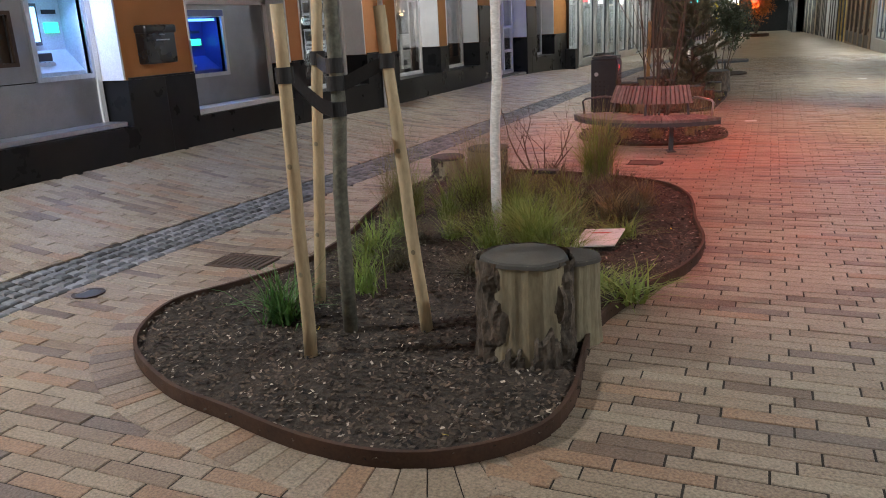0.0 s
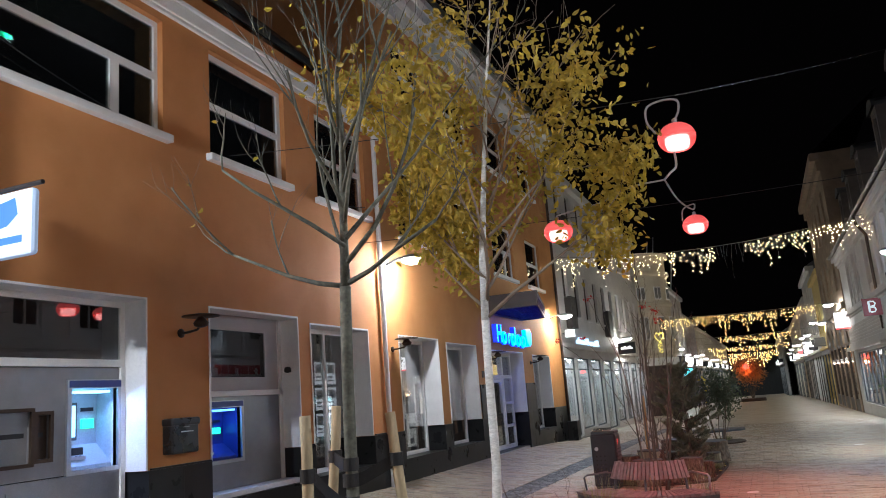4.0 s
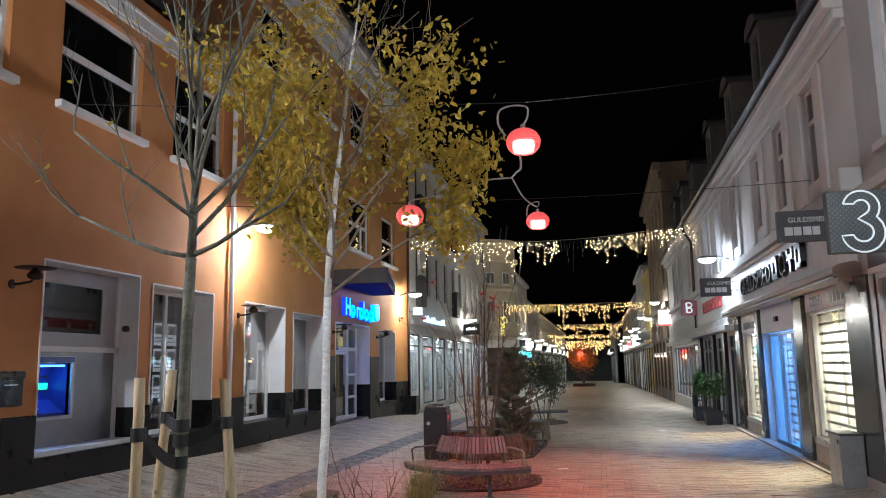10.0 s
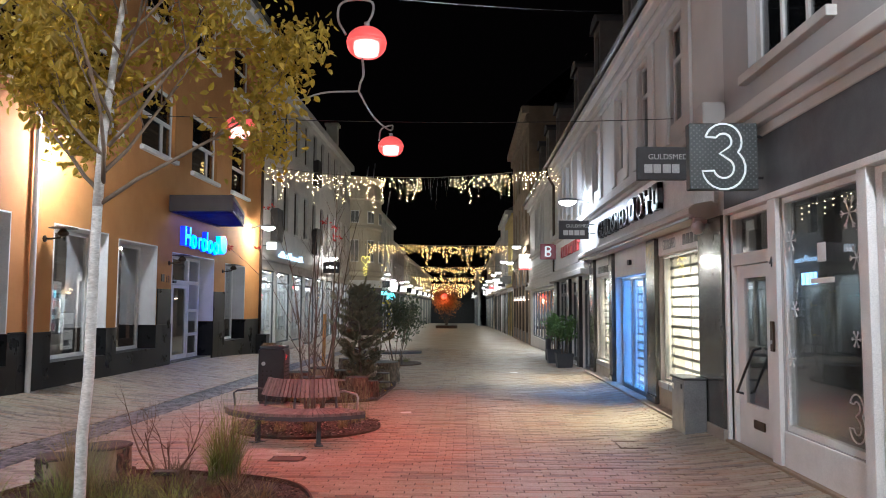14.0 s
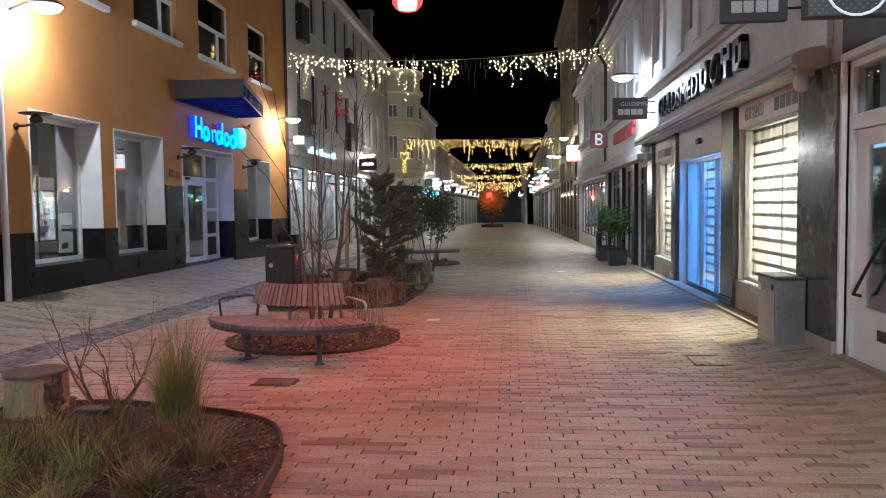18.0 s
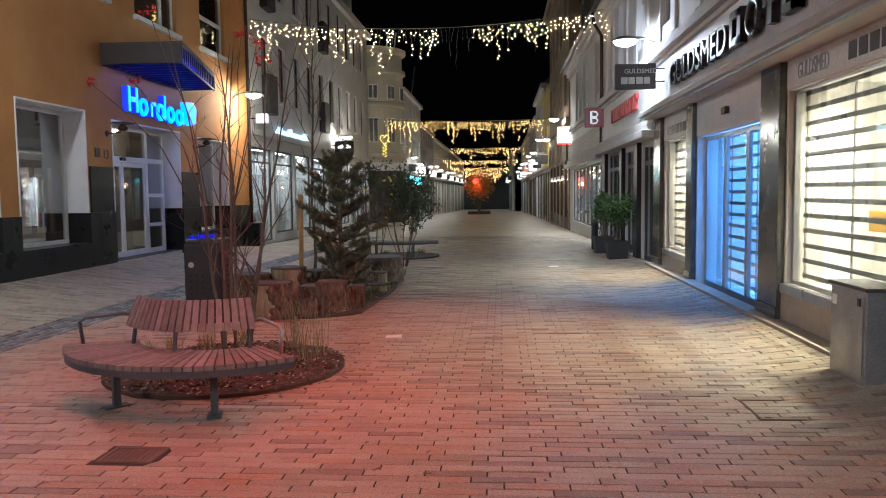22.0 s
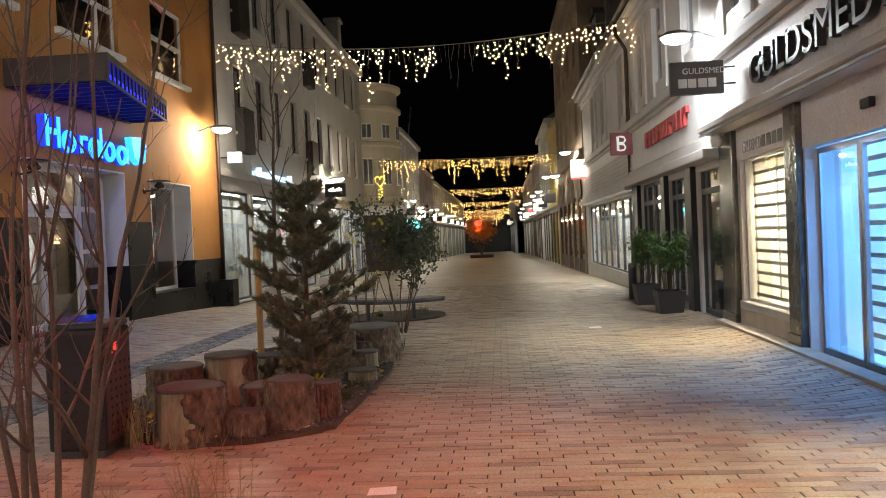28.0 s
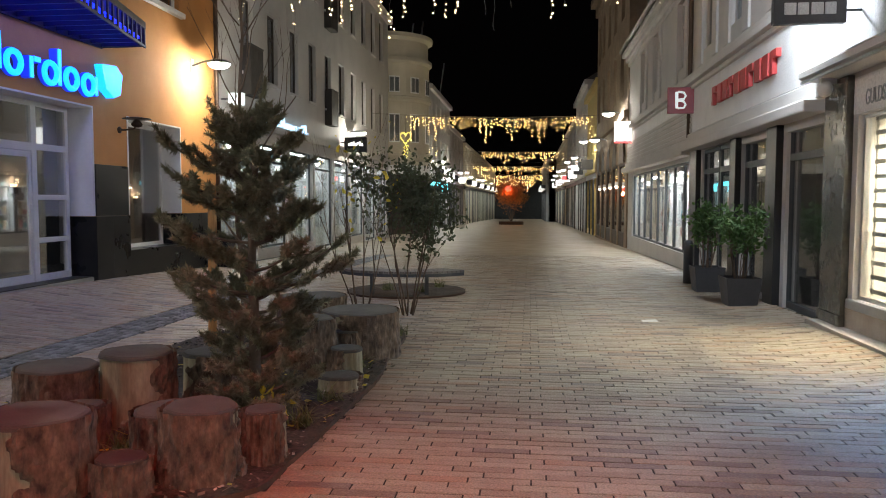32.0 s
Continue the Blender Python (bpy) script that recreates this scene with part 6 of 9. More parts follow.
def far_house(side, y0, y1, height, wall, face, label, floors, pitch, win=(0.95, 1.8), shop=M_SHOPWARM, shop_h=2.9, frame_mat=None, fascia=None, depth=8.0, roof=M_SLATE, roof_h=2.5, shop_bays=None, us=None):
    """A street house: pierced wall, windows floor by floor, shop front, cornice and roof."""
    h = thing("house", label, "house", kind="structure")
    s = -1 if side == "L" else 1
    low = -fall(y1) - 0.15
    n = max(1, int((y1 - y0 - 0.6) / pitch))
    us = us or [y0 + (y1 - y0) * (k + 0.5) / n for k in range(n)]
    holes = [(u - win[0] / 2, u + win[0] / 2, z, z + win[1]) for z in floors for u in us]
    m = shop_bays or max(1, int((y1 - y0) / 2.4))
    bays = [(y0 + 0.3 + (y1 - y0 - 0.6) * k / m + 0.12, y0 + 0.3 + (y1 - y0 - 0.6) * (k + 1) / m - 0.12, (0.3 if k % 3 else 0.05) - fall(y0 + (y1 - y0) * (k + 0.5) / m), shop_h) for k in range(m)]
    part("wall", pierced(side, y0, y1, low, height, 0.35, holes + bays, x0=face), wall, h)
    # near-black back: the unlit room's shade is put into its colour
    part("back", fboxes(side, (y0, y1, low, height, 1.8, 2.0), (y0, y1, shop_h + 0.3, shop_h + 0.35, 0.36, 1.8), (y0, y0 + 0.1, low, height, 0.35, 1.8), (y1 - 0.1, y1, low, height, 0.35, 1.8), x0=face), M_NIGHTBLACK, h)
    for a, b, c, d in holes:
        w = part("window", pierced(side, a, b, c, d, 0.06, [(a + 0.07, (a + b) / 2 - 0.03, c + 0.07, c + 0.66 * (d - c)), ((a + b) / 2 + 0.03, b - 0.07, c + 0.07, c + 0.66 * (d - c)), (a + 0.07, b - 0.07, c + 0.7 * (d - c), d - 0.07)], x0=face, d0=0.12), frame_mat or M_WHITE, h)
        part("pane", fboxes(side, (a + 0.05, b - 0.05, c + 0.05, d - 0.05, 0.14, 0.15), x0=face), G_DARK, w)
        part("sill", fboxes(side, (a - 0.06, b + 0.06, c - 0.08, c - 0.002, -0.07, 0.12), x0=face), wall, w)
    for k, (a, b, c, d) in enumerate(bays):
        w = part("shop_window", pierced(side, a, b, c, d, 0.06, [(a + 0.06, b - 0.06, c + 0.06, d - 0.5), (a + 0.06, b - 0.06, d - 0.44, d - 0.06)], x0=face, d0=0.1), M_DARKGREY, h)
        part("pane", fboxes(side, (a + 0.05, b - 0.05, c + 0.05, d - 0.05, 0.12, 0.13), x0=face), G_CLEAR, w)
        if shop:
            part("ceiling_light", fboxes(side, (a + 0.1, b - 0.1, shop_h + 0.1, shop_h + 0.13, 0.5, 1.3), x0=face), shop, h)
            part("shop_wall", fboxes(side, (a, b, low, shop_h, 1.6, 1.7), x0=face), M_SHOP, h)
            part("goods", fboxes(side, *[(a + 0.15 + 0.36 * q, a + 0.42 + 0.36 * q, low, 0.9 + 0.5 * rng.random() - fall(a), 1.0, 1.3) for q in range(max(1, int((b - a) / 0.45)))], x0=face), M_SHOP, h)
    if y0 > 50:
        tone = (M_CHARCOAL, M_DARKGREY, M_BROWNFRAME, M_CHARCOAL)[int(y0) % 4]
        for k in range(m + 1):
            u = y0 + 0.3 + (y1 - y0 - 0.6) * k / m
            part("pier_panel", fboxes(side, (max(y0, u - 0.13), min(y1, u + 0.13), low, shop_h, -0.07, -0.002), x0=face), tone if k % 4 else wall, h)
        part("shop_fascia", fboxes(side, (y0 + 0.1, y1 - 0.1, shop_h + 0.01, shop_h + 0.32, -0.09, -0.002), x0=face), tone, h)
        for k in range(1, m, 3):
            u = y0 + 0.3 + (y1 - y0 - 0.6) * k / m
            part("blade_sign", fboxes(side, (u - 0.06, u + 0.06, shop_h + 0.55, shop_h + 1.15, -0.75, -0.08), x0=face), M_BLACK if k % 2 else M_SIGNWHITE, h)
    part("cornice", fboxes(side, (y0, y1, height - 0.35, height, -0.25, 0.0), (y0, y1, shop_h + 0.35, shop_h + 0.55, -0.15, 0.0), x0=face, bevel=0.02), wall, h)
    x = face + s * -0.2
    bm = quads([(x, y0, height), (x, y1, height), (face + s * depth * 0.5, y1, height + roof_h), (face + s * depth * 0.5, y0, height + roof_h), (face + s * depth, y1, height), (face + s * depth, y0, height)], [(0, 1, 2, 3), (3, 2, 4, 5), (0, 3, 5), (1, 4, 2)])
    part("roof", bm, roof, h)
    part("gables", fboxes(side, (y0, y0 + 0.2, low, height, 0.36, depth), (y1 - 0.2, y1, low, height, 0.36, depth), x0=face), wall, h)
    if fascia:
        part("fascia", fboxes(side, (y0 + 0.2, y1 - 0.2, shop_h + 0.02, shop_h + 0.34, -0.06, -0.002), x0=face), fascia, h)
    return h


# white house next to the bank
far_house("L", 27.9, 50.0, 10.9, M_PALEWALL, LX - 0.12, "white rendered house with tall brown windows over shops", (4.85, 8.35), 2.0, (0.86, 1.95), M_SHOPWHITE, 3.1, M_BROWNFRAME, None, shop_bays=8, us=[30.2 + 2 * k for k in range(10)])
M_DARKBROWN = mat("dark_brown_wood", (0.025, 0.018, 0.014), (0.018, 0.013, 0.01), 0.6)
for u in (30.2, 38.2):
    for z in (4.25, 7.7):
        bal = thing("window_guard", "dark brown boarded guard before a tall window", "window guard", group="guards on the white house")
        part("box", fboxes("L", (u - 0.46, u + 0.46, z, z + 1.25, -0.14, 0.12), bevel=0.01), M_DARKBROWN, bal)
        for k in range(5):
            part("board", fboxes("L", (u - 0.45 + 0.182 * k, u - 0.45 + 0.172 + 0.182 * k, z + 0.03, z + 1.22, -0.152, -0.141)), M_DARKBROWN, bal)
        part("cap_rail", fboxes("L", (u - 0.48, u + 0.48, z + 1.251, z + 1.29, -0.16, 0.0)), M_DARKBROWN, bal)
sgn = thing("fascia_sign", "blue-white glowing sign strokes on the white house", "sign")
q_ = random.Random(12)
u = 31.0
while u < 35.0:
    w = q_.uniform(0.16, 0.34)
    top = 3.98 if q_.random() < 0.4 else 3.86
    part("stroke", fboxes("L", (u, u + 0.05, 3.68, top - 0.04, -0.08, 0.1), bevel=0.015), M_SIGNBLUEW, sgn)
    part("stroke", fboxes("L", (u + 0.051, u + w, 3.68, 3.72, -0.08, 0.1) if q_.random() < 0.5 else (u + 0.051, u + w, 3.78, 3.82, -0.08, 0.1), bevel=0.015), M_SIGNBLUEW, sgn)
    u += w + 0.1
ls = thing("box_sign", "small lit white box sign by the bank corner", "sign")
part("box", boxes((LX + 0.12, LX + 0.48, 28.3, 28.45, 3.8, 4.08), bevel=0.01), glow("dim_white_sign", (0.8, 0.9, 1.0), 0.9), ls)
part("bracket", tube(bmesh.new(), [(LX - 0.1, 28.4, 3.95), (LX + 0.12, 28.4, 3.95)], 0.02, 6), M_BLACK, ls)
oval = thing("blade_sign", "dark blade sign with a white lit strip", "sign")
part("panel", boxes((-6.47, -5.58, 40.0, 40.15, 3.42, 4.0), bevel=0.03), M_BLACK, oval)
for k in range(7):
    part("letter_bar", boxes((-6.3 + 0.085 * k, -6.24 + 0.085 * k, 39.985, 39.999, 3.66, 3.76 + 0.03 * (k % 3))), M_SIGNWHITE, oval)
part("bracket", tube(bmesh.new(), [(LX - 0.15, 40.08, 3.8), (-6.45, 40.08, 3.8)], 0.02, 6), M_BLACK, oval)

# round corner tower
tw = thing("corner_tower", "cream round corner tower with a flat rim", "tower", kind="structure")
TX, TY, TR = LX - 0.65, 52.6, 2.3
part("drum", lathe([(TR, -0.7), (TR, 3.6), (TR + 0.2, 3.7), (TR + 0.2, 3.95), (TR, 4.05), (TR, 6.75), (TR + 0.14, 6.85), (TR + 0.14, 7.0), (TR, 7.05), (TR, 8.75), (TR + 0.16, 8.85), (TR + 0.16, 9.05), (TR - 0.05, 9.1), (TR - 0.05, 9.95), (TR + 0.2, 10.1), (TR + 0.2, 10.3), (TR - 0.3, 10.35)], 40, (TX, TY, 0)), M_CREAM, tw, smooth=False)
part("shop_front", lathe([(TR + 0.06, -0.25), (TR + 0.06, 2.7), (TR + 0.1, 2.72), (TR + 0.1, 2.9)], 40, (TX, TY, 0)), M_BROWNFRAME, tw, "dark curved shop front")
part("shop_sign", lathe([(TR + 0.12, 2.92), (TR + 0.12, 3.4)], 40, (TX, TY, 0)), M_WHITE, tw, "pale curved shop sign band")
for zz in (4.6, 7.2):
    for a in (-70, -40, -10):
        w = part("window", boxes((TR - 0.08, TR + 0.03, -0.28, 0.28, zz, zz + (1.5 if zz < 6 else 0.85)), bevel=0.01), M_WHITE, tw)
        w.matrix_basis = pose(TX, TY, 0, 0, 0, a)
        for q in (-0.14, 0.14):
            p = part("pane", boxes((TR + 0.028, TR + 0.036, q - 0.11, q + 0.11, zz + 0.06, zz + (1.44 if zz < 6 else 0.79))), G_DARK, w)
far_house("L", 54.5, 66.0, 9.0, M_CREAM, LX - 0.3, "cream house with dormers beyond the tower", (4.6, 7.0), 2.3, (0.9, 1.5), M_SHOPWARM, 2.8)
far_house("L", 66.0, 80.0, 10.0, M_PALEWALL, LX - 0.1, "pale tall house with a cyan shop sign", (4.8, 7.4), 2.4, (0.9, 1.6), M_SHOPWHITE, 2.8)
far_house("L", 80.0, 96.0, 8.5, M_GREYWALL, LX - 0.3, "grey house far down the street", (4.6, 6.6), 2.5, (0.9, 1.4), M_SHOPWARM, 2.8)
far_house("L", 96.0, 170.0, 8.0, M_CREAM, LX - 0.2, "cream house at the far end", (4.6, 6.4), 3.0, (0.9, 1.4), M_SHOPWHITE, 2.8)
cy = thing("fascia_sign", "cyan lit shop sign on a far house", "sign")
part("band", boxes((LX - 0.1, LX + 0.0, 66.4, 73.0, 2.7, 3.0)), M_SHOPCYAN, cy)
part("blade", boxes((LX + 0.0, LX + 0.75, 73.2, 73.4, 2.3, 2.9)), M_SHOPCYAN, cy)
for u, z in ((56.0, 12.0), (60.0, 13.0), (72.0, 12.5)):
    fp = thing("flagpole", "bare pale flagpole on a far roof", "flagpole")
    part("pole", tube(bmesh.new(), [(LX - 0.4, u, 7.5), (LX + 0.3, u, z)], 0.05, 6), M_ZINC, fp)
ct = thing("roof_turret", "small white roof turret on the white house", "turret")
part("body", boxes((LX - 1.6, LX - 0.9, 49.0, 49.7, 11.0, 13.4), bevel=0.02), M_PALEWALL, ct)
part("cap", boxes((LX - 1.7, LX - 0.8, 48.9, 49.8, 13.4, 13.6), bevel=0.03), M_PALEWALL, ct)

# stone house with arches
far_h = thing("house", "brown stone house with tall arches at street level", "house", kind="structure")
holes = [(u - 0.55, u + 0.55, z, z + 2.0) for z in (5.6, 8.6) for u in (41.6, 44.2, 46.8, 49.4, 51.8)]
archs = [(40.3 + 2.55 * k, 42.4 + 2.55 * k, -0.3, 3.0) for k in range(5)]
part("wall", pierced("R", 39.6, 53.0, -0.6, 12.2, 0.5, holes + archs, x0=RX - 0.05), M_STONE, far_h)
# shade behind the stone house's windows, as a near-black back
part("back", fboxes("R", (39.6, 53.0, -0.6, 12.2, 1.8, 2.0)), M_NIGHTBLACK, far_h)
for a, b, c, d in holes:
    w = part("window", pierced("R", a, b, c, d, 0.06, [(a + 0.08, b - 0.08, c + 0.08, d - 0.6), (a + 0.08, b - 0.08, d - 0.5, d - 0.08)], x0=RX - 0.05, d0=0.2), M_BROWNFRAME, far_h)
    part("pane", fboxes("R", (a + 0.05, b - 0.05, c + 0.05, d - 0.05, 0.24, 0.25)), G_DARK, w)
for a, b, c, d in archs:
    bm, m = bmesh.new(), 14
    r = (b - a) / 2
    for xx in (RX - 0.055,):
        ring = []
        for k in range(m + 1):
            t = math.pi * k / m
            ring.append((bm.verts.new((xx, (a + b) / 2 + r * math.cos(t), 3.0 + r * 0.9 * math.sin(t))), bm.verts.new((xx - 0.08, (a + b) / 2 + (r + 0.25) * math.cos(t), 3.0 + (r * 0.9 + 0.25) * math.sin(t)))))
        for p, q in zip(ring, ring[1:]):
            bm.faces.new((p[0], q[0], q[1], p[1]))
    part("arch", bm, M_STONE, far_h)
    bm = bmesh.new()
    bm.faces.new([bm.verts.new((RX - 0.058, (a + b) / 2 + (r - 0.02) * math.cos(math.pi * k / m), 3.0 + r * 0.88 * math.sin(math.pi * k / m))) for k in range(m + 1)])
    part("fanlight", bm, M_BROWNFRAME, far_h)
    w = part("shop_window", pierced("R", a, b, c, d, 0.08, [(a + 0.1, b - 0.1, 0.3, d - 0.1)], x0=RX - 0.05, d0=0.03), M_BROWNFRAME, far_h)
    part("pane", fboxes("R", (a + 0.08, b - 0.08, 0.28, d - 0.08, 0.03, 0.04)), G_PANE, w)
part("cornice", fboxes("R", (39.5, 53.1, 11.8, 12.2, -0.45, 0.0), (39.6, 53.0, 4.6, 4.9, -0.2, 0.0), (39.6, 53.0, 11.3, 11.8, -0.2, 0.0), bevel=0.03), M_STONE, far_h)
part("roof", quads([(RX - 0.4, 39.6, 12.2), (RX - 0.4, 53.0, 12.2), (RX + 3, 53.0, 15.0), (RX + 3, 39.6, 15.0)], [(0, 1, 2, 3)]), M_SLATE, far_h)
part("gable", boxes((RX + 0.4, RX + 7, 39.6, 39.9, -0.6, 12.2)), M_STONE, far_h)
M_UPLIGHT = glow("uplight", (1.0, 0.7, 0.5), 60.0)
for k in range(4):
    u = 42.47 + 2.55 * k
    ul = thing("wall_lamp", "small warm wall lamp between the arches", "wall lamp", group="lamps on the stone house")
    part("box", boxes((RX - 0.17, RX - 0.06, u - 0.09, u + 0.09, 2.12, 2.3), bevel=0.01), M_WHITE, ul)
    part("light", boxes((RX - 0.16, RX - 0.07, u - 0.08, u + 0.08, 2.1, 2.118)), M_UPLIGHT, ul)
wb = thing("box_sign", "white lit box sign with a red edge", "sign")
part("box", boxes((3.66, 4.25, 38.0, 38.15, 3.6, 4.3), bevel=0.01), M_SIGNWHITE, wb)
part("edge", boxes((3.66, 4.25, 37.98, 37.995, 3.55, 3.62)), M_SHOPRED, wb)
part("bracket", tube(bmesh.new(), [(4.25, 38.07, 4.0), (RX, 38.07, 4.0)], 0.02, 6), M_BLACK, wb)
far_house("R", 53.0, 62.0, 8.2, M_YELLOW, RX + 0.1, "yellow rendered house beyond the arches", (4.4,), 2.2, (0.9, 1.6), None, 2.8)
far_house("R", 62.0, 75.0, 9.5, M_PALEWALL, RX + 0.1, "pale house with lit shops far down the street", (4.6, 7.0), 2.3, (0.9, 1.5), M_SHOPWHITE, 2.8)
far_house("R", 75.0, 92.0, 8.4, M_GREYWALL, RX + 0.2, "grey house far down the street", (4.6, 6.4), 2.5, (0.9, 1.4), M_SHOPWARM, 2.8)
far_house("R", 92.0, 124.0, 8.0, M_CREAM, RX + 0.1, "cream house near the far end", (4.6, 6.2), 3.0, (0.9, 1.4), M_SHOPWHITE, 2.8)
far_house("R", 124.0, 170.0, 7.6, M_GREYWALL, RX - 1.3, "grey house at the far end", (4.6, 6.2), 3.0, (0.9, 1.4), M_SHOPWHITE, 2.8)
# no such wall is known: added, coloured as the darkness down the street
lone("wall_north", boxes((LX - 6, RX + 6, 170.0, 170.5, -3.0, 6.5)), M_NIGHTBLACK, "added near-black wall standing in for the darkness at the far end", "wall", kind="structure")
for side, u, z, m in (("R", 57.0, 3.5, M_BLACK), ("R", 64.0, 3.6, M_SIGNWHITE), ("L", 62.0, 3.4, M_SIGNWHITE), ("R", 80.0, 3.4, M_SHOPRED), ("L", 86.0, 3.4, M_SIGNWHITE), ("R", 68.0, 3.2, M_SIGNWHITE), ("L", 76.0, 3.1, M_SIGNWHITE), ("R", 88.0, 3.3, M_SIGNWHITE)):
    b = thing("box_sign", "small box sign on a far shop front", "sign", group="far shop signs")
    x = LX + 0.1 if side == "L" else RX - 0.8
    part("box", boxes((x, x + 0.5, u, u + 0.1, z, z + 0.36), bevel=0.01), m, b)
    part("bracket", boxes((x + (-0.4 if side == "L" else 0.5), x + (0.0 if side == "L" else 1.0), u + 0.04, u + 0.08, z + 0.16, z + 0.2)), M_BLACK, b)
# heart of lights on the left
ht = thing("light_heart", "heart outline of small yellow lights", "light figure")
M_HEART = glow("yellow_bulbs", (1.0, 0.75, 0.1), 6.0)
bm = bmesh.new()
for k in range(40):
    t = 2 * math.pi * k / 40
    x, z = 16 * math.sin(t) ** 3, 13 * math.cos(t) - 5 * math.cos(2 * t) - 2 * math.cos(3 * t) - math.cos(4 * t)
    bmesh.ops.create_icosphere(bm, subdivisions=1, radius=0.018, matrix=Matrix.Translation((-5.02 + 0.015 * x, 45.9, 4.45 + 0.019 * z)))
for k in range(26):
    bmesh.ops.create_icosphere(bm, subdivisions=1, radius=0.016, matrix=Matrix.Translation((-5.02 + 0.1 * math.sin(k * 0.9), 45.9, 4.12 - 0.024 * k)))
tagged(part("bulb_work", bm, M_HEART, ht), kind="stuff")
part("hanger", tube(bmesh.new(), [(-5.02, 45.9, 3.5), (-5.02, 45.9, 4.9), (-5.02, 45.98, 5.6)], 0.008, 4), M_BLACK, ht)
# far tree in its bed, under a red lamp
bed = lone("far_planter", lathe([(1.35, 0.0), (1.35, 0.34), (1.2, 0.36)], 32, (-1.34, 94.7, -fall(94.7))), M_CORTEN, "round planter in the middle of the street", "planter")

ch = thing("chimney", "grey metal flue pipes on the tall bank roof", "chimney")
part("base", boxes((LX - 1.6, LX - 0.7, 15.6, 16.6, 11.9, 12.5), bevel=0.02), M_ZINC, ch)
for k in range(3):
    part("flue", tube(bmesh.new(), [(LX - 1.4 + 0.28 * k, 16.1, 12.4), (LX - 1.4 + 0.28 * k, 16.1, 14.6 - 0.3 * (k % 2))], 0.11, 12), M_ZINC, ch, smooth=True)

# ---- planting, seats, lamps over the street ----
def leaf_mesh(centres, size, seed, jitter=0.0, droop=0.0):
    """Many small oval leaves as one mesh, each folded along its midrib."""
    r = np.random.RandomState(seed)
    c = np.asarray(centres, float)
    n = len(c)
    a = r.normal(size=(n, 3))
    a[:, 2] -= droop
    a /= np.linalg.norm(a, axis=1)[:, None]
    b = np.cross(a, r.normal(size=(n, 3)))
    b /= np.linalg.norm(b, axis=1)[:, None] + 1e-9
    nrm = np.cross(a, b)
    s = size * r.uniform(0.6, 1.3, (n, 1))
    c = c + r.normal(size=(n, 3)) * jitter
    side, up = b * s, nrm * s
    ring = [c, c + a * s * 0.3 + side * 0.27 + up * 0.08, c + a * s * 0.68 + side * 0.22 + up * 0.06, c + a * s - up * 0.06, c + a * s * 0.68 - side * 0.22 + up * 0.06, c + a * s * 0.3 - side * 0.27 + up * 0.08]
    v = np.stack(ring, 1).reshape(-1, 3)
    f = [(6 * i, 6 * i + 1, 6 * i + 2, 6 * i + 3) for i in range(n)] + [(6 * i, 6 * i + 3, 6 * i + 4, 6 * i + 5) for i in range(n)]
    me = bpy.data.meshes.new("leaves")
    me.from_pydata(v.tolist(), [], f)
    return me


def mesh_part(name, me, material, parent, label="", kind=""):
    me.materials.append(material)
    ob = new(name, me)
    ob.parent = parent
    return tagged(ob, label, kind=kind)


def leaf_mat(name, c1, c2, c3, rough=0.55):
    """Leaves that vary one from another and let some light through."""
    m = mat(name, c1, c2, rough, scale=4, fine=30, bump=0.1, vary=0.35, island=True)
    b = m.node_tree.nodes["Principled BSDF"]
    sock(b, "Subsurface Weight", 0.0)
    tl = m.node_tree.nodes.new("ShaderNodeBsdfTranslucent")
    sock(tl, "Color", (*c3, 1))
    mx = m.node_tree.nodes.new("ShaderNodeMixShader")
    sock(mx, "Fac", 0.3)
    nt = m.node_tree
    nt.links.new(b.outputs[0], mx.inputs[1]), nt.links.new(tl.outputs[0], mx.inputs[2])
    nt.links.new(mx.outputs[0], nt.nodes["Material Output"].inputs["Surface"])
    return m


M_YLEAF = leaf_mat("yellow_leaves", (0.62, 0.47, 0.05), (0.4, 0.36, 0.05), (0.72, 0.52, 0.05))
M_BIRCHLEAF = leaf_mat("birch_leaves", (0.56, 0.4, 0.045), (0.26, 0.2, 0.04), (0.62, 0.44, 0.045))
M_GLEAF = leaf_mat("dark_green_leaves", (0.09, 0.17, 0.05), (0.05, 0.1, 0.035), (0.09, 0.17, 0.03))
M_DARKLEAF = leaf_mat("dull_dark_leaves", (0.1, 0.11, 0.065), (0.07, 0.08, 0.05), (0.09, 0.11, 0.045))
M_NEEDLE = leaf_mat("pine_needles", (0.2, 0.205, 0.13), (0.23, 0.18, 0.115), (0.14, 0.145, 0.07))
M_GRASS = leaf_mat("green_grass", (0.15, 0.26, 0.055), (0.28, 0.33, 0.1), (0.2, 0.3, 0.05))
M_BLUEGRASS = leaf_mat("leafy_green", (0.08, 0.2, 0.06), (0.12, 0.24, 0.08), (0.1, 0.22, 0.04))
M_DEADSTEM = leaf_mat("dead_stems", (0.11, 0.1, 0.06), (0.055, 0.05, 0.032), (0.1, 0.095, 0.045))
M_DRYGRASS = leaf_mat("dry_grass", (0.27, 0.25, 0.13), (0.17, 0.16, 0.085), (0.24, 0.24, 0.09))
M_REDLEAF = leaf_mat("red_berries", (0.6, 0.03, 0.02), (0.5, 0.02, 0.02), (0.6, 0.03, 0.02))


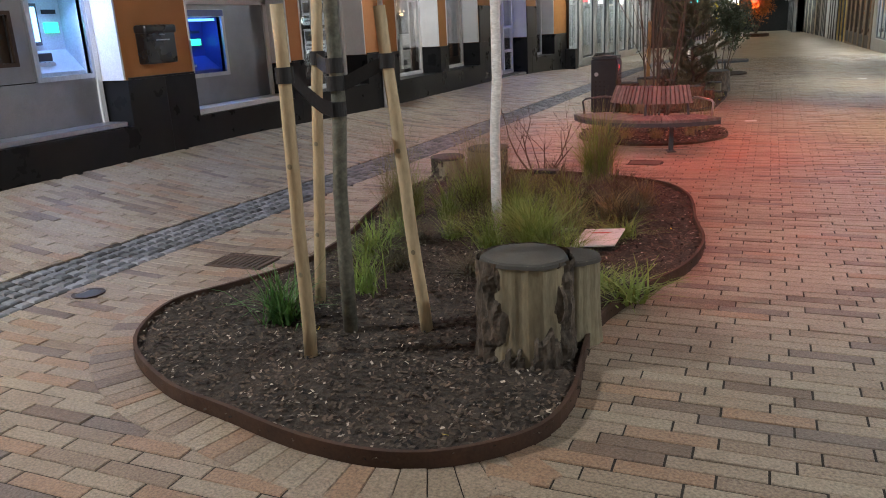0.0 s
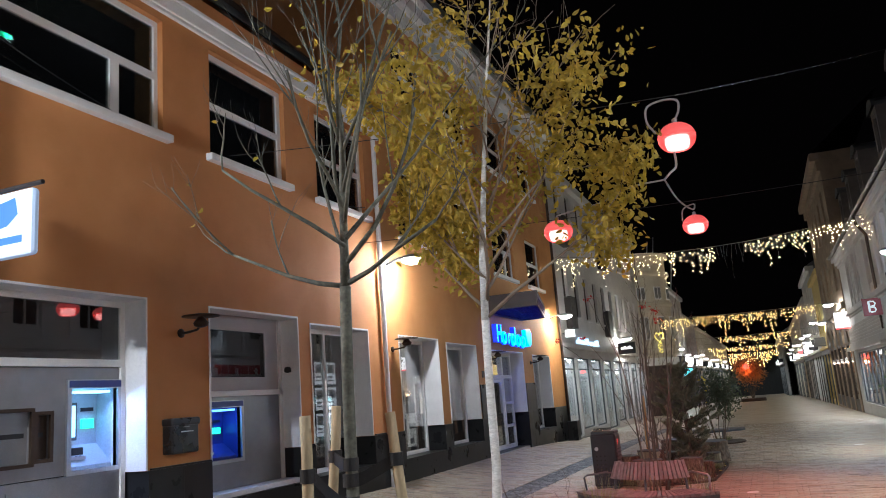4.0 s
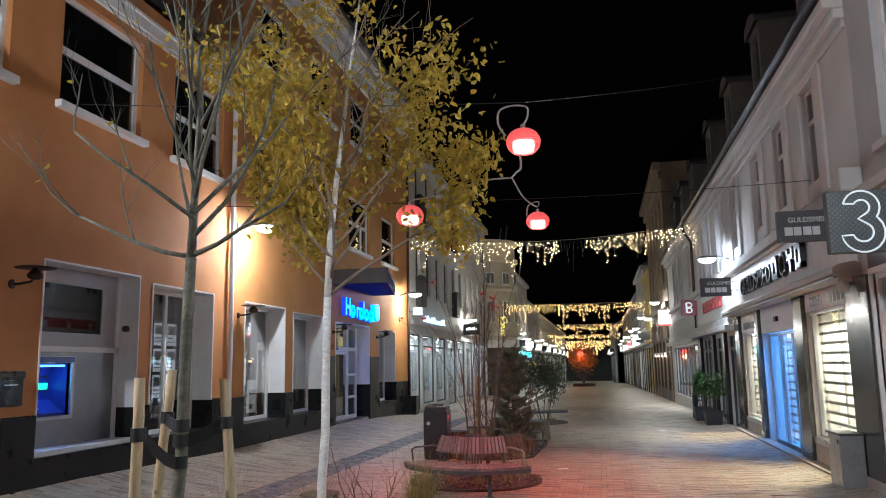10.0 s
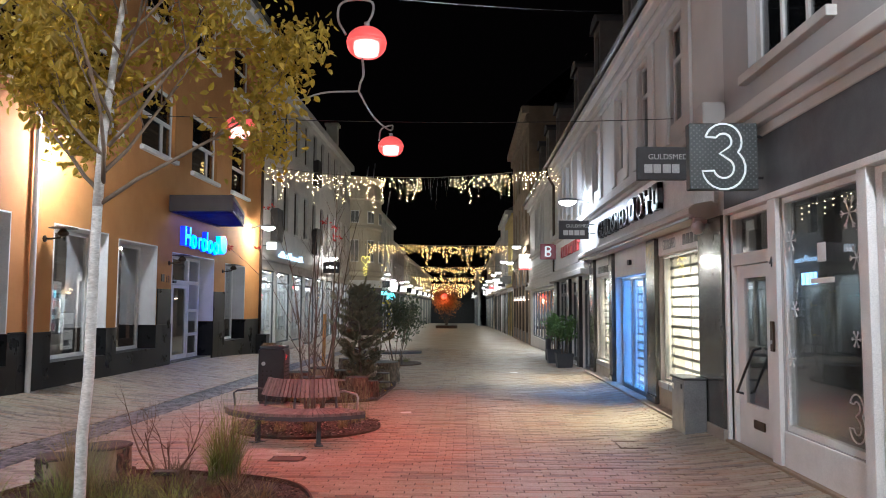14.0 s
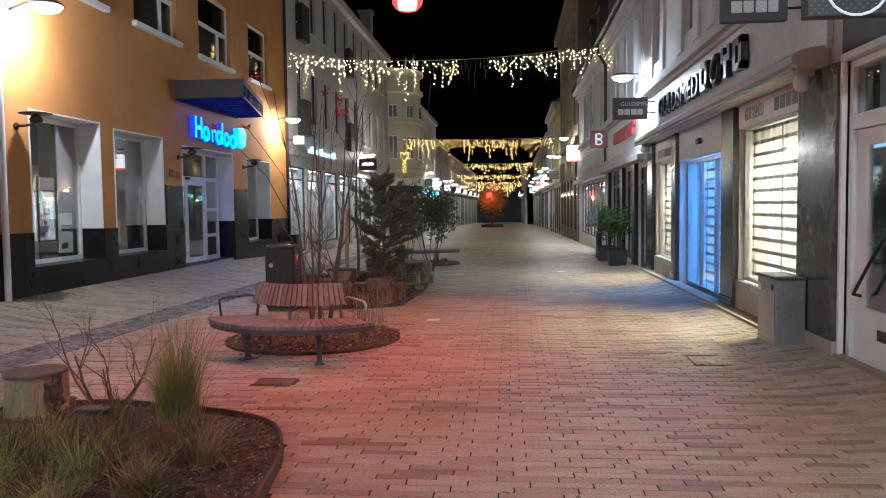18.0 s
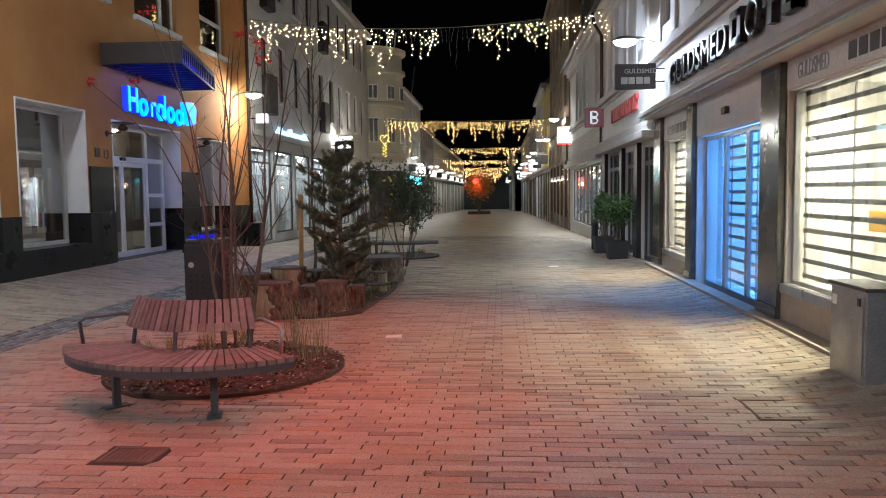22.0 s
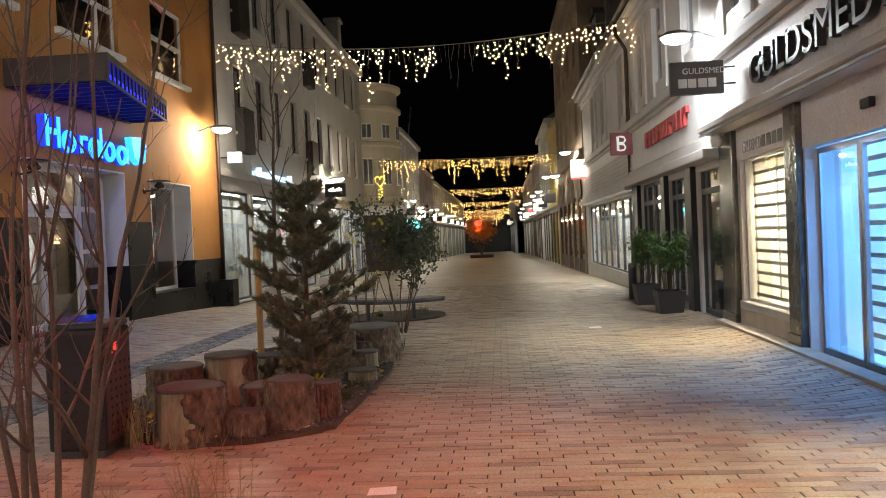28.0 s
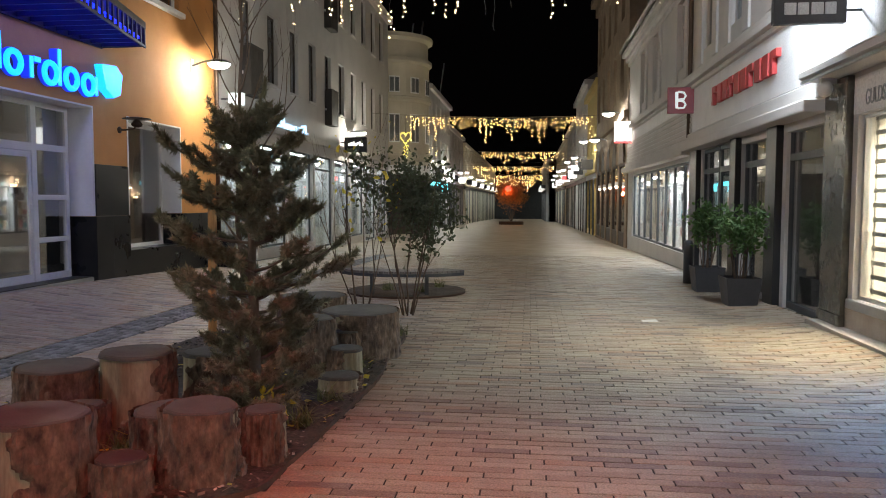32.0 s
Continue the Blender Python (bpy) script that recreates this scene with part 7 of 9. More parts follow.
def grow(bm, p, d, length, radius, depth, tips, r, spread=0.55, lift=0.18, seg=6, kids=(2, 3), shrink=0.72, steps=4, tip_at=1):
    """A branch that bends, tapers and forks; the ends go into tips."""
    pts, radii = [Vector(p)], [radius]
    d = Vector(d).normalized()
    for k in range(steps):
        d = (d + Vector((r.uniform(-1, 1), r.uniform(-1, 1), r.uniform(-0.6, 0.8))) * 0.13 + Vector((0, 0, lift * 0.25))).normalized()
        pts.append(pts[-1] + d * (length / steps))
        radii.append(radius * (1 - 0.5 * (k + 1) / steps))
        if depth <= tip_at:
            tips.append(tuple(pts[-1]))
    tube(bm, pts, radii, seg if radius > 0.012 else 4)
    if depth <= 0:
        return
    for k in range(r.randint(*kids)):
        at = pts[r.randint(max(1, steps - 2), steps)]
        side = Vector((r.uniform(-1, 1), r.uniform(-1, 1), r.uniform(-0.25, 0.5)))
        side = (side - d * side.dot(d)).normalized()
        nd = (d * (1 - spread) + side * spread + Vector((0, 0, lift))).normalized()
        grow(bm, at, nd, length * shrink * r.uniform(0.8, 1.15), radii[-1] * 0.85, depth - 1, tips, r, spread, lift, seg, kids, shrink, steps, tip_at)


def trunk_line(x, y, z0, z1, r0, r1, lean=(0, 0), n=7, wob=0.012, seed=1):
    r = random.Random(seed)
    pts, radii = [], []
    for k in range(n):
        t = k / (n - 1)
        pts.append((x + lean[0] * t + r.uniform(-wob, wob) * (0 < k < n - 1), y + lean[1] * t + r.uniform(-wob, wob) * (0 < k < n - 1), z0 + (z1 - z0) * t))
        radii.append(r0 + (r1 - r0) * t)
    return pts, radii


# staked young tree with few leaves
tr = thing("young_tree", "bare young tree with grey bark tied to three stakes", "tree")
rr = random.Random(21)
pts, radii = trunk_line(-1.835, 3.49, 0.0, 2.55, 0.042, 0.035, (0.07, 0.0), seed=4)
part("trunk", tube(bmesh.new(), pts, radii, 14), M_BARK, tr, smooth=True)
bm, tips1 = bmesh.new(), []
top = Vector(pts[-1])
tube(bm, [top - Vector((0, 0, 0.02)), top + Vector((0.0, 0.02, 0.4)), top + Vector((0.03, 0, 0.9)), top + Vector((0.0, 0.02, 1.35)), top + Vector((0.06, 0.01, 1.7)), top + Vector((0.02, 0, 2.15)), top + Vector((0.08, 0, 2.6))], [0.032, 0.026, 0.02, 0.015, 0.012, 0.008, 0.003], 8)
for z, a, L_, up in ((0.0, 175, 1.25, 0.15), (0.02, 5, 0.95, 0.25), (0.1, 140, 1.5, 0.9), (0.15, 20, 1.5, 1.0), (0.25, 200, 1.3, 0.8), (0.3, 60, 1.5, 1.2), (0.4, 320, 1.3, 1.1), (0.5, 250, 1.2, 1.0), (0.65, 110, 1.2, 1.2), (0.85, 350, 1.1, 1.3), (1.1, 160, 1.0, 1.3), (1.4, 30, 0.9, 1.4), (0.35, 170, 2.0, 3.2), (0.6, 10, 1.9, 3.6), (0.9, 200, 1.5, 3.0), (1.5, 185, 0.6, 1.2), (1.65, 350, 0.6, 1.0), (1.75, 100, 0.7, 1.2), (1.9, 215, 0.5, 1.0), (2.05, 20, 0.45, 1.0), (2.2, 165, 0.4, 1.2)):
    d = Vector((math.cos(radians(a)), math.sin(radians(a)), up))
    grow(bm, top + Vector((0.02, 0, z)), d, L_ * 0.75, 0.0175 - 0.0055 * z, 3, tips1, rr, spread=0.4, lift=0.22, kids=(2, 3), shrink=0.62)
part("branch_work", bm, M_BARK, tr, smooth=True)
few = [t for t in tips1 if rr.random() < 0.03]
mesh_part("leaves", leaf_mesh(few, 0.055, 3, 0.03, 0.6), M_YLEAF, tr, "few yellow autumn leaves", "stuff")
# stakes and straps
for (x0, y0), (x1, y1, z1), seed in (((-1.86, 3.11), (-1.83, 3.09, 1.8), 1), ((-1.41, 3.6), (-1.57, 3.6, 1.78), 2), ((-2.24, 3.82), (-2.04, 3.78, 1.84), 3)):
    s = thing("tree_stake", "peeled round pine stake beside the young tree", "stake", group="stakes round the young tree")
    n = 8
    r_ = random.Random(seed)
    pts = [(x0 + (x1 - x0) * k / n + r_.uniform(-0.004, 0.004), y0 + (y1 - y0) * k / n, z1 * k / n) for k in range(n + 1)]
    part("post", tube(bmesh.new(), pts, [0.036 - 0.005 * k / n for k in range(n + 1)], 14), M_STAKE, s, smooth=True)
    for zz in (0.5, 1.05):
        part("knot", lathe([(0.004, 0), (0.014, 0.002), (0.004, 0.004)], 10), M_LOGWOOD, s).matrix_basis = pose(x0 + (x1 - x0) * zz / z1 + 0.006, y0 + (y1 - y0) * zz / z1 - 0.034, zz, 90, 0, 0)
M_STRAP = mat("black_rubber", (0.012, 0.012, 0.013), (0.018, 0.018, 0.018), 0.55)


def strap(pts, parent, width=0.075, t=0.006):
    """A flat rubber strap between points."""
    bm, n = bmesh.new(), len(pts)
    rows = []
    for i, p in enumerate(pts):
        p = Vector(p)
        d = (Vector(pts[min(i + 1, n - 1)]) - Vector(pts[max(i - 1, 0)])).normalized()
        s = d.cross(Vector((0, 0, 1))).normalized() * t
        rows.append([bm.verts.new(q) for q in (p + s + Vector((0, 0, width / 2)), p - s + Vector((0, 0, width / 2)), p - s - Vector((0, 0, width / 2)), p + s - Vector((0, 0, width / 2)))])
    for a, b in zip(rows, rows[1:]):
        for k in range(4):
            bm.faces.new((a[k], a[(k + 1) % 4], b[(k + 1) % 4], b[k]))
    bm.faces.new(rows[0][::-1]), bm.faces.new(rows[-1])
    return part("band", bm, M_STRAP, parent)


def hoop(x, y, z, r, parent, h=0.075):
    bm = lathe([(r, -h / 2), (r + 0.007, -h / 2), (r + 0.007, h / 2), (r, h / 2)], 20, (x, y, z))
    return part("loop", bm, M_STRAP, parent)


tie = thing("tree_tie", "black rubber straps tying the tree to its stakes", "tree tie")
strap([(-1.83, 3.14, 1.47), (-1.82, 3.25, 1.38), (-1.81, 3.36, 1.31), (-1.8, 3.44, 1.28)], tie)
strap([(-1.56, 3.58, 1.5), (-1.64, 3.55, 1.46), (-1.72, 3.52, 1.42), (-1.78, 3.5, 1.4)], tie)
strap([(-2.06, 3.76, 1.52), (-1.98, 3.68, 1.5), (-1.88, 3.57, 1.49)], tie)
hoop(-1.832, 3.095, 1.48, 0.036, tie), hoop(-1.548, 3.6, 1.51, 0.036, tie), hoop(-2.07, 3.787, 1.53, 0.036, tie)
hoop(-1.797, 3.49, 1.28, 0.041, tie), hoop(-1.795, 3.49, 1.41, 0.041, tie), hoop(-1.792, 3.49, 1.5, 0.041, tie)

# birch with yellow leaves
M_BIRCHTWIG = mat("birch_twigs", (0.3, 0.23, 0.17), (0.2, 0.15, 0.11), 0.8)
bt = thing("birch_tree", "slender white birch with yellow autumn leaves", "tree")
rb = random.Random(5)
pts, radii = trunk_line(-1.72, 5.75, 0.0, 2.5, 0.043, 0.035, (0.05, 0.0), seed=8)
part("trunk", tube(bmesh.new(), pts, radii, 12), M_BIRCH, bt, smooth=True)
bm, tips2 = bmesh.new(), []
top = Vector(pts[-1])
part("leader", tube(bmesh.new(), [top - Vector((0, 0, 0.02)), top + Vector((0.02, 0, 0.5)), top + Vector((0.1, 0.02, 1.3)), top + Vector((0.22, 0, 2.2)), top + Vector((0.33, 0, 3.0))], [0.038, 0.033, 0.024, 0.015, 0.006], 8), M_BIRCH, bt, smooth=True)
for k in range(26):
    z = 0.0 + 2.5 * (k / 25) ** 1.1
    a = radians(137.5 * k + 20)
    L_ = (1.5 + 0.25 * math.cos(a)) * (1 - 0.17 * z) * rb.uniform(0.8, 1.15)
    d = Vector((math.cos(a), math.sin(a), 0.75 + 0.25 * z))
    grow(bm, top + Vector((0.02 + 0.1 * z, 0, z)), d, L_ * 0.72, max(0.006, 0.018 - 0.005 * z), 2, tips2, rb, spread=0.45, lift=0.1, kids=(2, 3), shrink=0.66)
part("branch_work", bm, M_BIRCHTWIG, bt, smooth=True)
cl = []
for t in tips2:
    dens = 2 if noise.noise((t[0] * 1.1, t[1] * 1.1, t[2] * 1.1 + 4)) > -0.15 else 0
    if t[0] > -0.95 and 3.0 < t[2] < 4.5:
        dens += 2
    if t[2] > 4.55:
        dens = min(dens, 1) if noise.noise((t[0] * 2, t[1] * 2, t[2] * 2)) > (0.05 if -1.9 < t[0] < -0.7 else -0.1) else 0
    if -2.45 < t[0] < -1.9 and 2.7 < t[2] < 4.3:
        dens += 3
    if t[0] < -2.5 or (t[0] > -1.1 and t[2] > 4.9) or t[2] > 5.35:
        dens = 0
    cl += [t] * (9 * dens)
mesh_part("leaves", leaf_mesh(cl, 0.07, 11, 0.095, 0.7), M_BIRCHLEAF, bt, "yellow and olive autumn leaves", "stuff")


# log stumps
M_REDBARK = mat("reddish_bark", (0.18, 0.125, 0.082), (0.03, 0.018, 0.013), 0.85, bump=1.0, fine=38, scale=16, stretch=(1, 1, 0.5), grain=0.4)
def stump(x, y, r, h, seed, bare=0.3, label="sawn log stump with dark bark", turn=None):
    a = thing("log_stump", label, "log stump", group="sawn log seats")
    q = random.Random(seed)
    n, m = 72, 26
    ph = [q.uniform(0, 6.28) for _ in range(4)]
    rad = lambda t: r * (1 + 0.05 * math.sin(2 * t + ph[0]) + 0.035 * math.sin(3 * t + ph[1]) + 0.02 * math.sin(7 * t + ph[2]))  # noqa: E731
    bare0 = q.uniform(0, 6.28) if turn is None else turn

    def cover(t, v):
        """How far the bark stands proud of the wood; below zero it has come off."""
        mid = bare0 + bare * 3.1416
        off = abs((t - mid + math.pi) % (2 * math.pi) - math.pi) - bare * 3.1416
        off += 0.4 * noise.noise((math.cos(t) * 2 + seed, math.sin(t) * 2, v * 4)) + 0.25 * noise.noise((math.cos(t) * 7, math.sin(t) * 7 + seed, v * 9))
        low = 0.9 * (noise.noise((math.cos(t) * 2.5 + seed * 3, math.sin(t) * 2.5, 7)) + 0.3 * noise.noise((math.cos(t) * 9, math.sin(t) * 9, v * 9)) - 2.2 * (v - 0.22))
        return max(-0.012, min(0.024, 0.08 * max(off, low if low > 0.25 and off > -0.8 else off)))

    def shell(f):
        made = bmesh.new()
        rows_ = [[made.verts.new((x + f(2 * math.pi * k / n, j / m) * math.cos(2 * math.pi * k / n), y + f(2 * math.pi * k / n, j / m) * math.sin(2 * math.pi * k / n), h * j / m)) for k in range(n)] for j in range(m + 1)]
        for u, w in zip(rows_, rows_[1:]):
            for k in range(n):
                made.faces.new((u[k], u[(k + 1) % n], w[(k + 1) % n], w[k]))
        return made

    craggy = lambda t, v: 0.03 * abs(noise.noise((math.cos(t) * 10 + x, math.sin(t) * 10 + y, v * h * 6 + seed))) + 0.009 * noise.noise((math.cos(t) * 24, math.sin(t) * 24, v * h * 20))  # noqa: E731
    bw = shell(lambda t, v: rad(t) + 0.003 * math.sin(17 * t + ph[3]) + 0.02 * (1 - v) ** 3)
    bm, bt_ = (bmesh.new() if bare >= 0.95 else shell(lambda t, v: rad(t) + cover(t, v) + (craggy(t, v) if cover(t, v) > 0 else 0) + 0.02 * (1 - v) ** 3)), bmesh.new()
    rings = [[bt_.verts.new((x + s * rad(2 * math.pi * k / n) * math.cos(2 * math.pi * k / n), y + s * rad(2 * math.pi * k / n) * math.sin(2 * math.pi * k / n), h + dz)) for k in range(n)] for s, dz in ((1.05, -0.02), (1.03, -0.003), (0.97, 0.006), (0.7, 0.007), (0.35, 0.006))]
    for p0, p1 in zip(rings, rings[1:]):
        for k in range(n):
            bt_.faces.new((p0[k], p0[(k + 1) % n], p1[(k + 1) % n], p1[k]))
    bt_.faces.new(rings[-1])
    if bare < 0.95:
        part("bark", bm, M_LOGBARK if y < 9 else M_REDBARK, a)
    else:
        bm.free()
    if bare <= 0:
        bw.free()
    else:
        part("bare_wood", bw, M_LOGWOOD, a, "bare wood where the bark has come off")
    part("top", bt_, M_LOGTOP, a)
    return a


for k, (x, y, r, h, bare) in enumerate(((-0.8, 3.5, 0.2, 0.55, 0.24), (-0.64, 3.8, 0.14, 0.47, 1.0), (-2.98, 7.78, 0.19, 0.28, 0.9), (-2.56, 7.95, 0.225, 0.36, 0.9),
                                       (-1.74, 14.3, 0.25, 0.45, 0.25), (-1.3, 14.36, 0.12, 0.22, 0.1), (-1.0, 14.66, 0.19, 0.42, 0.4), (-1.28, 14.85, 0.19, 0.34, 0.3), (-1.85, 15.55, 0.23, 0.52, 0.4),
                                       (-2.32, 15.4, 0.25, 0.44, 0.2), (-1.92, 15.0, 0.13, 0.3, 0.3), (-1.55, 16.1, 0.2, 0.42, 0.4), (-0.76, 14.98, 0.11, 0.32, 0.2), (-1.22, 17.4, 0.22, 0.48, 0.2),
                                       (-0.75, 16.95, 0.13, 0.3, 0.5), (-0.74, 16.65, 0.15, 0.14, 0.5), (-0.9, 18.15, 0.38, 0.45, 0.3), (-1.7, 19.2, 0.36, 0.45, 0.1), (-0.95, 17.75, 0.12, 0.3, 0.4))):
    stump(x, y, r, h, k + 3, bare, "grey weathered log stump in the bed" if y < 9 else "reddish sawn log stump used as a seat", -1.95 if k == 0 else None)


# grasses
def tuft(x, y, z, n, h, spread, seed, width=0.006, bend=0.5):
    r = np.random.RandomState(seed)
    ang, out, hh = r.uniform(0, 6.283, n), r.uniform(0.15, 1.0, n) * spread, h * r.uniform(0.4, 1.15, n)
    sway, droop = r.normal(0, 0.16, n), r.uniform(0.2, 1.3, n)
    bx, by = x + r.normal(0, 0.035, n) * (1 + spread), y + r.normal(0, 0.035, n) * (1 + spread)
    verts, faces = [], []
    for i in range(n):
        ca, sa = math.cos(ang[i]), math.sin(ang[i])
        for k in range(4):
            t = k / 3
            o = out[i] * t ** 1.4
            curl = sway[i] * t * t * hh[i]
            zz = z + hh[i] * (t - bend * droop[i] * t ** 3 * (out[i] / max(spread, 1e-6)))
            w = width * (1 - t * 0.9)
            verts += [(bx[i] + o * ca - (w + curl) * sa, by[i] + o * sa + (w + curl) * ca, zz), (bx[i] + o * ca + (w - curl) * sa, by[i] + o * sa - (w - curl) * ca, zz)]
        b = 8 * i
        faces += [(b + 2 * k, b + 2 * k + 1, b + 2 * k + 3, b + 2 * k + 2) for k in range(3)]
    me = bpy.data.meshes.new("grass_tuft")
    me.from_pydata(verts, [], faces)
    return me


def plant_tuft(x, y, n, h, spread, seed, material, label, z=0.04, width=0.006, name="grass_tuft"):
    me = tuft(x, y, z, n, h, spread, seed, width)
    me.materials.append(material)
    return tagged(new(name, me), label, "grass")


# bed A: tufts as seen, near to far
plant_tuft(-2.3, 3.5, 120, 0.34, 0.34, 1, M_BLUEGRASS, "bright green leafy tuft in the mulch", width=0.009)
plant_tuft(-2.05, 4.1, 90, 0.35, 0.25, 2, M_GRASS, "green grass tuft behind the stakes")
plant_tuft(-2.0, 6.4, 220, 1.0, 0.5, 3, M_DRYGRASS, "tall thin dry grass with arching stems", width=0.003)
plant_tuft(-2.1, 6.2, 220, 0.55, 0.4, 4, M_GRASS, "low green grass under the dry stems", width=0.004)
plant_tuft(-2.35, 6.9, 160, 0.9, 0.45, 5, M_DRYGRASS, "tall thin dry grass near the log stumps", width=0.003)
plant_tuft(-1.27, 7.68, 170, 0.95, 0.5, 6, M_DRYGRASS, "upright tan and green grass tuft at the bed end", width=0.004)
plant_tuft(-1.3, 7.7, 340, 0.78, 0.5, 7, M_GRASS, "green blades in the upright grass tuft", width=0.005)
plant_tuft(-1.25, 5.25, 460, 0.5, 0.7, 8, M_GRASS, "lush bright green arching grass beside the birch", width=0.0042)
plant_tuft(-1.0, 5.05, 160, 0.34, 0.55, 9, M_GRASS, "green grass leaning over the small plant sign", width=0.0042)
plant_tuft(-1.6, 5.25, 160, 0.34, 0.55, 10, M_GRASS, "green grass round the birch trunk", width=0.004)
plant_tuft(-2.0, 5.45, 120, 0.2, 0.22, 11, M_GRASS, "small yellow-green grass tuft", width=0.005)
plant_tuft(-2.35, 4.75, 150, 0.3, 0.4, 12, M_GRASS, "loose green sprigs beside the stakes", width=0.008)
plant_tuft(-2.7, 5.9, 260, 1.05, 0.6, 13, M_DRYGRASS, "tall airy dry grass with arching stems", width=0.0022)
plant_tuft(-2.65, 6.05, 300, 0.55, 0.35, 14, M_GRASS, "green base of the tall airy grass", width=0.004)
plant_tuft(-1.24, 7.72, 60, 0.95, 0.35, 15, M_DRYGRASS, "upright tan grass tuft at the bed end", width=0.004)
plant_tuft(-0.4, 4.35, 60, 0.22, 0.42, 16, M_GRASS, "straggling plant hanging over the steel rim", width=0.009)
M_COVER = leaf_mat("dull_ground_cover", (0.13, 0.16, 0.06), (0.16, 0.14, 0.07), (0.14, 0.16, 0.04))
k_ = 20
rg = random.Random(77)
for (x, y, h) in [(-2.1, 6.2, 0.42), (-1.85, 6.6, 0.45), (-2.3, 6.7, 0.4), (-1.6, 6.9, 0.3), (-1.5, 7.3, 0.25), (-1.2, 6.6, 0.4), (-1.85, 5.7, 0.3), (-0.9, 6.7, 0.32), (-0.75, 6.2, 0.25), (-0.95, 7.0, 0.35), (-1.7, 7.5, 0.35), (-2.2, 5.2, 0.22), (-2.1, 4.6, 0.2), (-1.5, 4.6, 0.16), (-1.45, 6.2, 0.36)]:
    k_ += 1
    plant_tuft(x, y, 240, h, rg.uniform(0.4, 0.6), k_, M_DEADSTEM, "withered brown perennial stems in the bed", width=0.004)
for (x, y, h) in [(-0.9, 6.3, 0.34), (-1.15, 5.9, 0.36), (-0.7, 5.7, 0.2), (-1.45, 5.65, 0.3), (-0.7, 6.75, 0.3), (-2.45, 5.4, 0.25), (-0.62, 4.5, 0.16), (-1.65, 6.2, 0.42), (-2.05, 6.6, 0.46), (-1.3, 6.4, 0.4), (-1.55, 5.75, 0.42), (-2.25, 6.0, 0.4), (-1.8, 6.9, 0.36)]:
    k_ += 1
    plant_tuft(x, y, 150, h, rg.uniform(0.35, 0.5), k_, M_DRYGRASS if y > 5.8 and x > -1.2 else M_GRASS, "low olive and tan grass in the bed" if y > 5.8 and x > -1.2 else "low arching green grass in the bed", width=0.0045)
for (x, y, h) in ((-1.9, 11.3, 0.25), (-1.5, 10.8, 0.22), (-1.1, 10.75, 0.24), (-0.7, 11.1, 0.3), (-0.55, 11.9, 0.75), (-0.85, 12.2, 0.8), (-0.6, 11.6, 0.7), (-1.7, 12.1, 0.34), (-1.95, 11.9, 0.36), (-2.05, 11.6, 0.3), (-1.4, 12.3, 0.36), (-2.03, 14.02, 0.62), (-2.15, 14.1, 0.5)):
    k_ += 1
    plant_tuft(x, y, 26 if h > 0.5 else 60, h, 0.2 if h > 0.5 else 0.25, k_, M_DRYGRASS, "dry upright grass stems in the round bed" if h > 0.5 else "low tan grass in the round bed", width=0.004)
for (x, y) in ((-0.72, 15.6), (-0.7, 16.2), (-1.6, 14.9), (-0.75, 17.3), (-0.7, 19.0), (-1.3, 18.6), (-1.0, 23.0), (-1.6, 23.3), (-0.8, 23.8)):
    k_ += 1
    plant_tuft(x, y, 60, 0.16, 0.22, k_, M_COVER, "low dull green ground cover between the logs", width=0.008)


# bare small shrub
M_SHRUBTWIG = mat("brown_shrub_stems", (0.13, 0.1, 0.075), (0.075, 0.055, 0.04), 0.75, grain=0.35)
def stems(name, x, y, n, h, spread, seed, label, depth=2, r0=0.012, material=None, z=0.03, kids=(1, 2), category="shrub", fork=0.28):
    r = random.Random(seed)
    a = thing(name, label, category)
    bm, tips = bmesh.new(), []
    for k in range(n):
        t = 6.283 * k / n + r.uniform(-0.3, 0.3)
        d = Vector((spread * math.cos(t), spread * math.sin(t), 1.0))
        grow(bm, (x + 0.07 * math.cos(t), y + 0.07 * math.sin(t), z), d, h * r.uniform(0.5, 0.7), r0 * r.uniform(0.7, 1.1), depth, tips, r, spread=fork, lift=0.2, kids=kids, shrink=0.6, steps=5)
    part("stem_work", bm, material or M_TWIG, a, smooth=True)
    return a, tips


a, tips = stems("bare_shrub", -1.95, 7.95, 6, 0.95, 0.8, 31, "small bare shrub with knotty arching twigs", r0=0.013, depth=3, kids=(2, 3), fork=0.5)
a = thing("multi_stem_shrub", "tall bare multi-stem shrub with red berry clusters", "shrub")
bm, rs = bmesh.new(), random.Random(58)
for k in range(6):
    t = 6.283 * k / 6 + rs.uniform(-0.4, 0.4)
    p = Vector((-1.2 + 0.1 * math.cos(t), 11.5 + 0.1 * math.sin(t), 0.03))
    d = Vector((0.13 * math.cos(t), 0.13 * math.sin(t), 1.0)).normalized()
    tall, thick = rs.uniform(2.4, 3.3), rs.uniform(0.017, 0.026)
    line, widths = [p], [thick]
    for q in range(12):
        d = (d + Vector((rs.uniform(-1, 1), rs.uniform(-1, 1), 0.5)) * 0.08).normalized()
        line.append(line[-1] + d * tall / 12)
        widths.append(thick * (1 - 0.78 * (q + 1) / 12))
        if q > 1:
            for _ in range(rs.choice((0, 1, 1, 2))):
                ang = rs.uniform(0, 6.283)
                out = Vector((math.cos(ang), math.sin(ang), rs.uniform(0.9, 1.8)))
                grow(bm, line[-1], out, rs.uniform(0.25, 0.6) * (1.15 - q / 16), widths[-1] * 0.55, 2, [], rs, spread=0.45, lift=0.15, kids=(1, 3), shrink=0.6, steps=5)
    tube(bm, line, widths, 7)
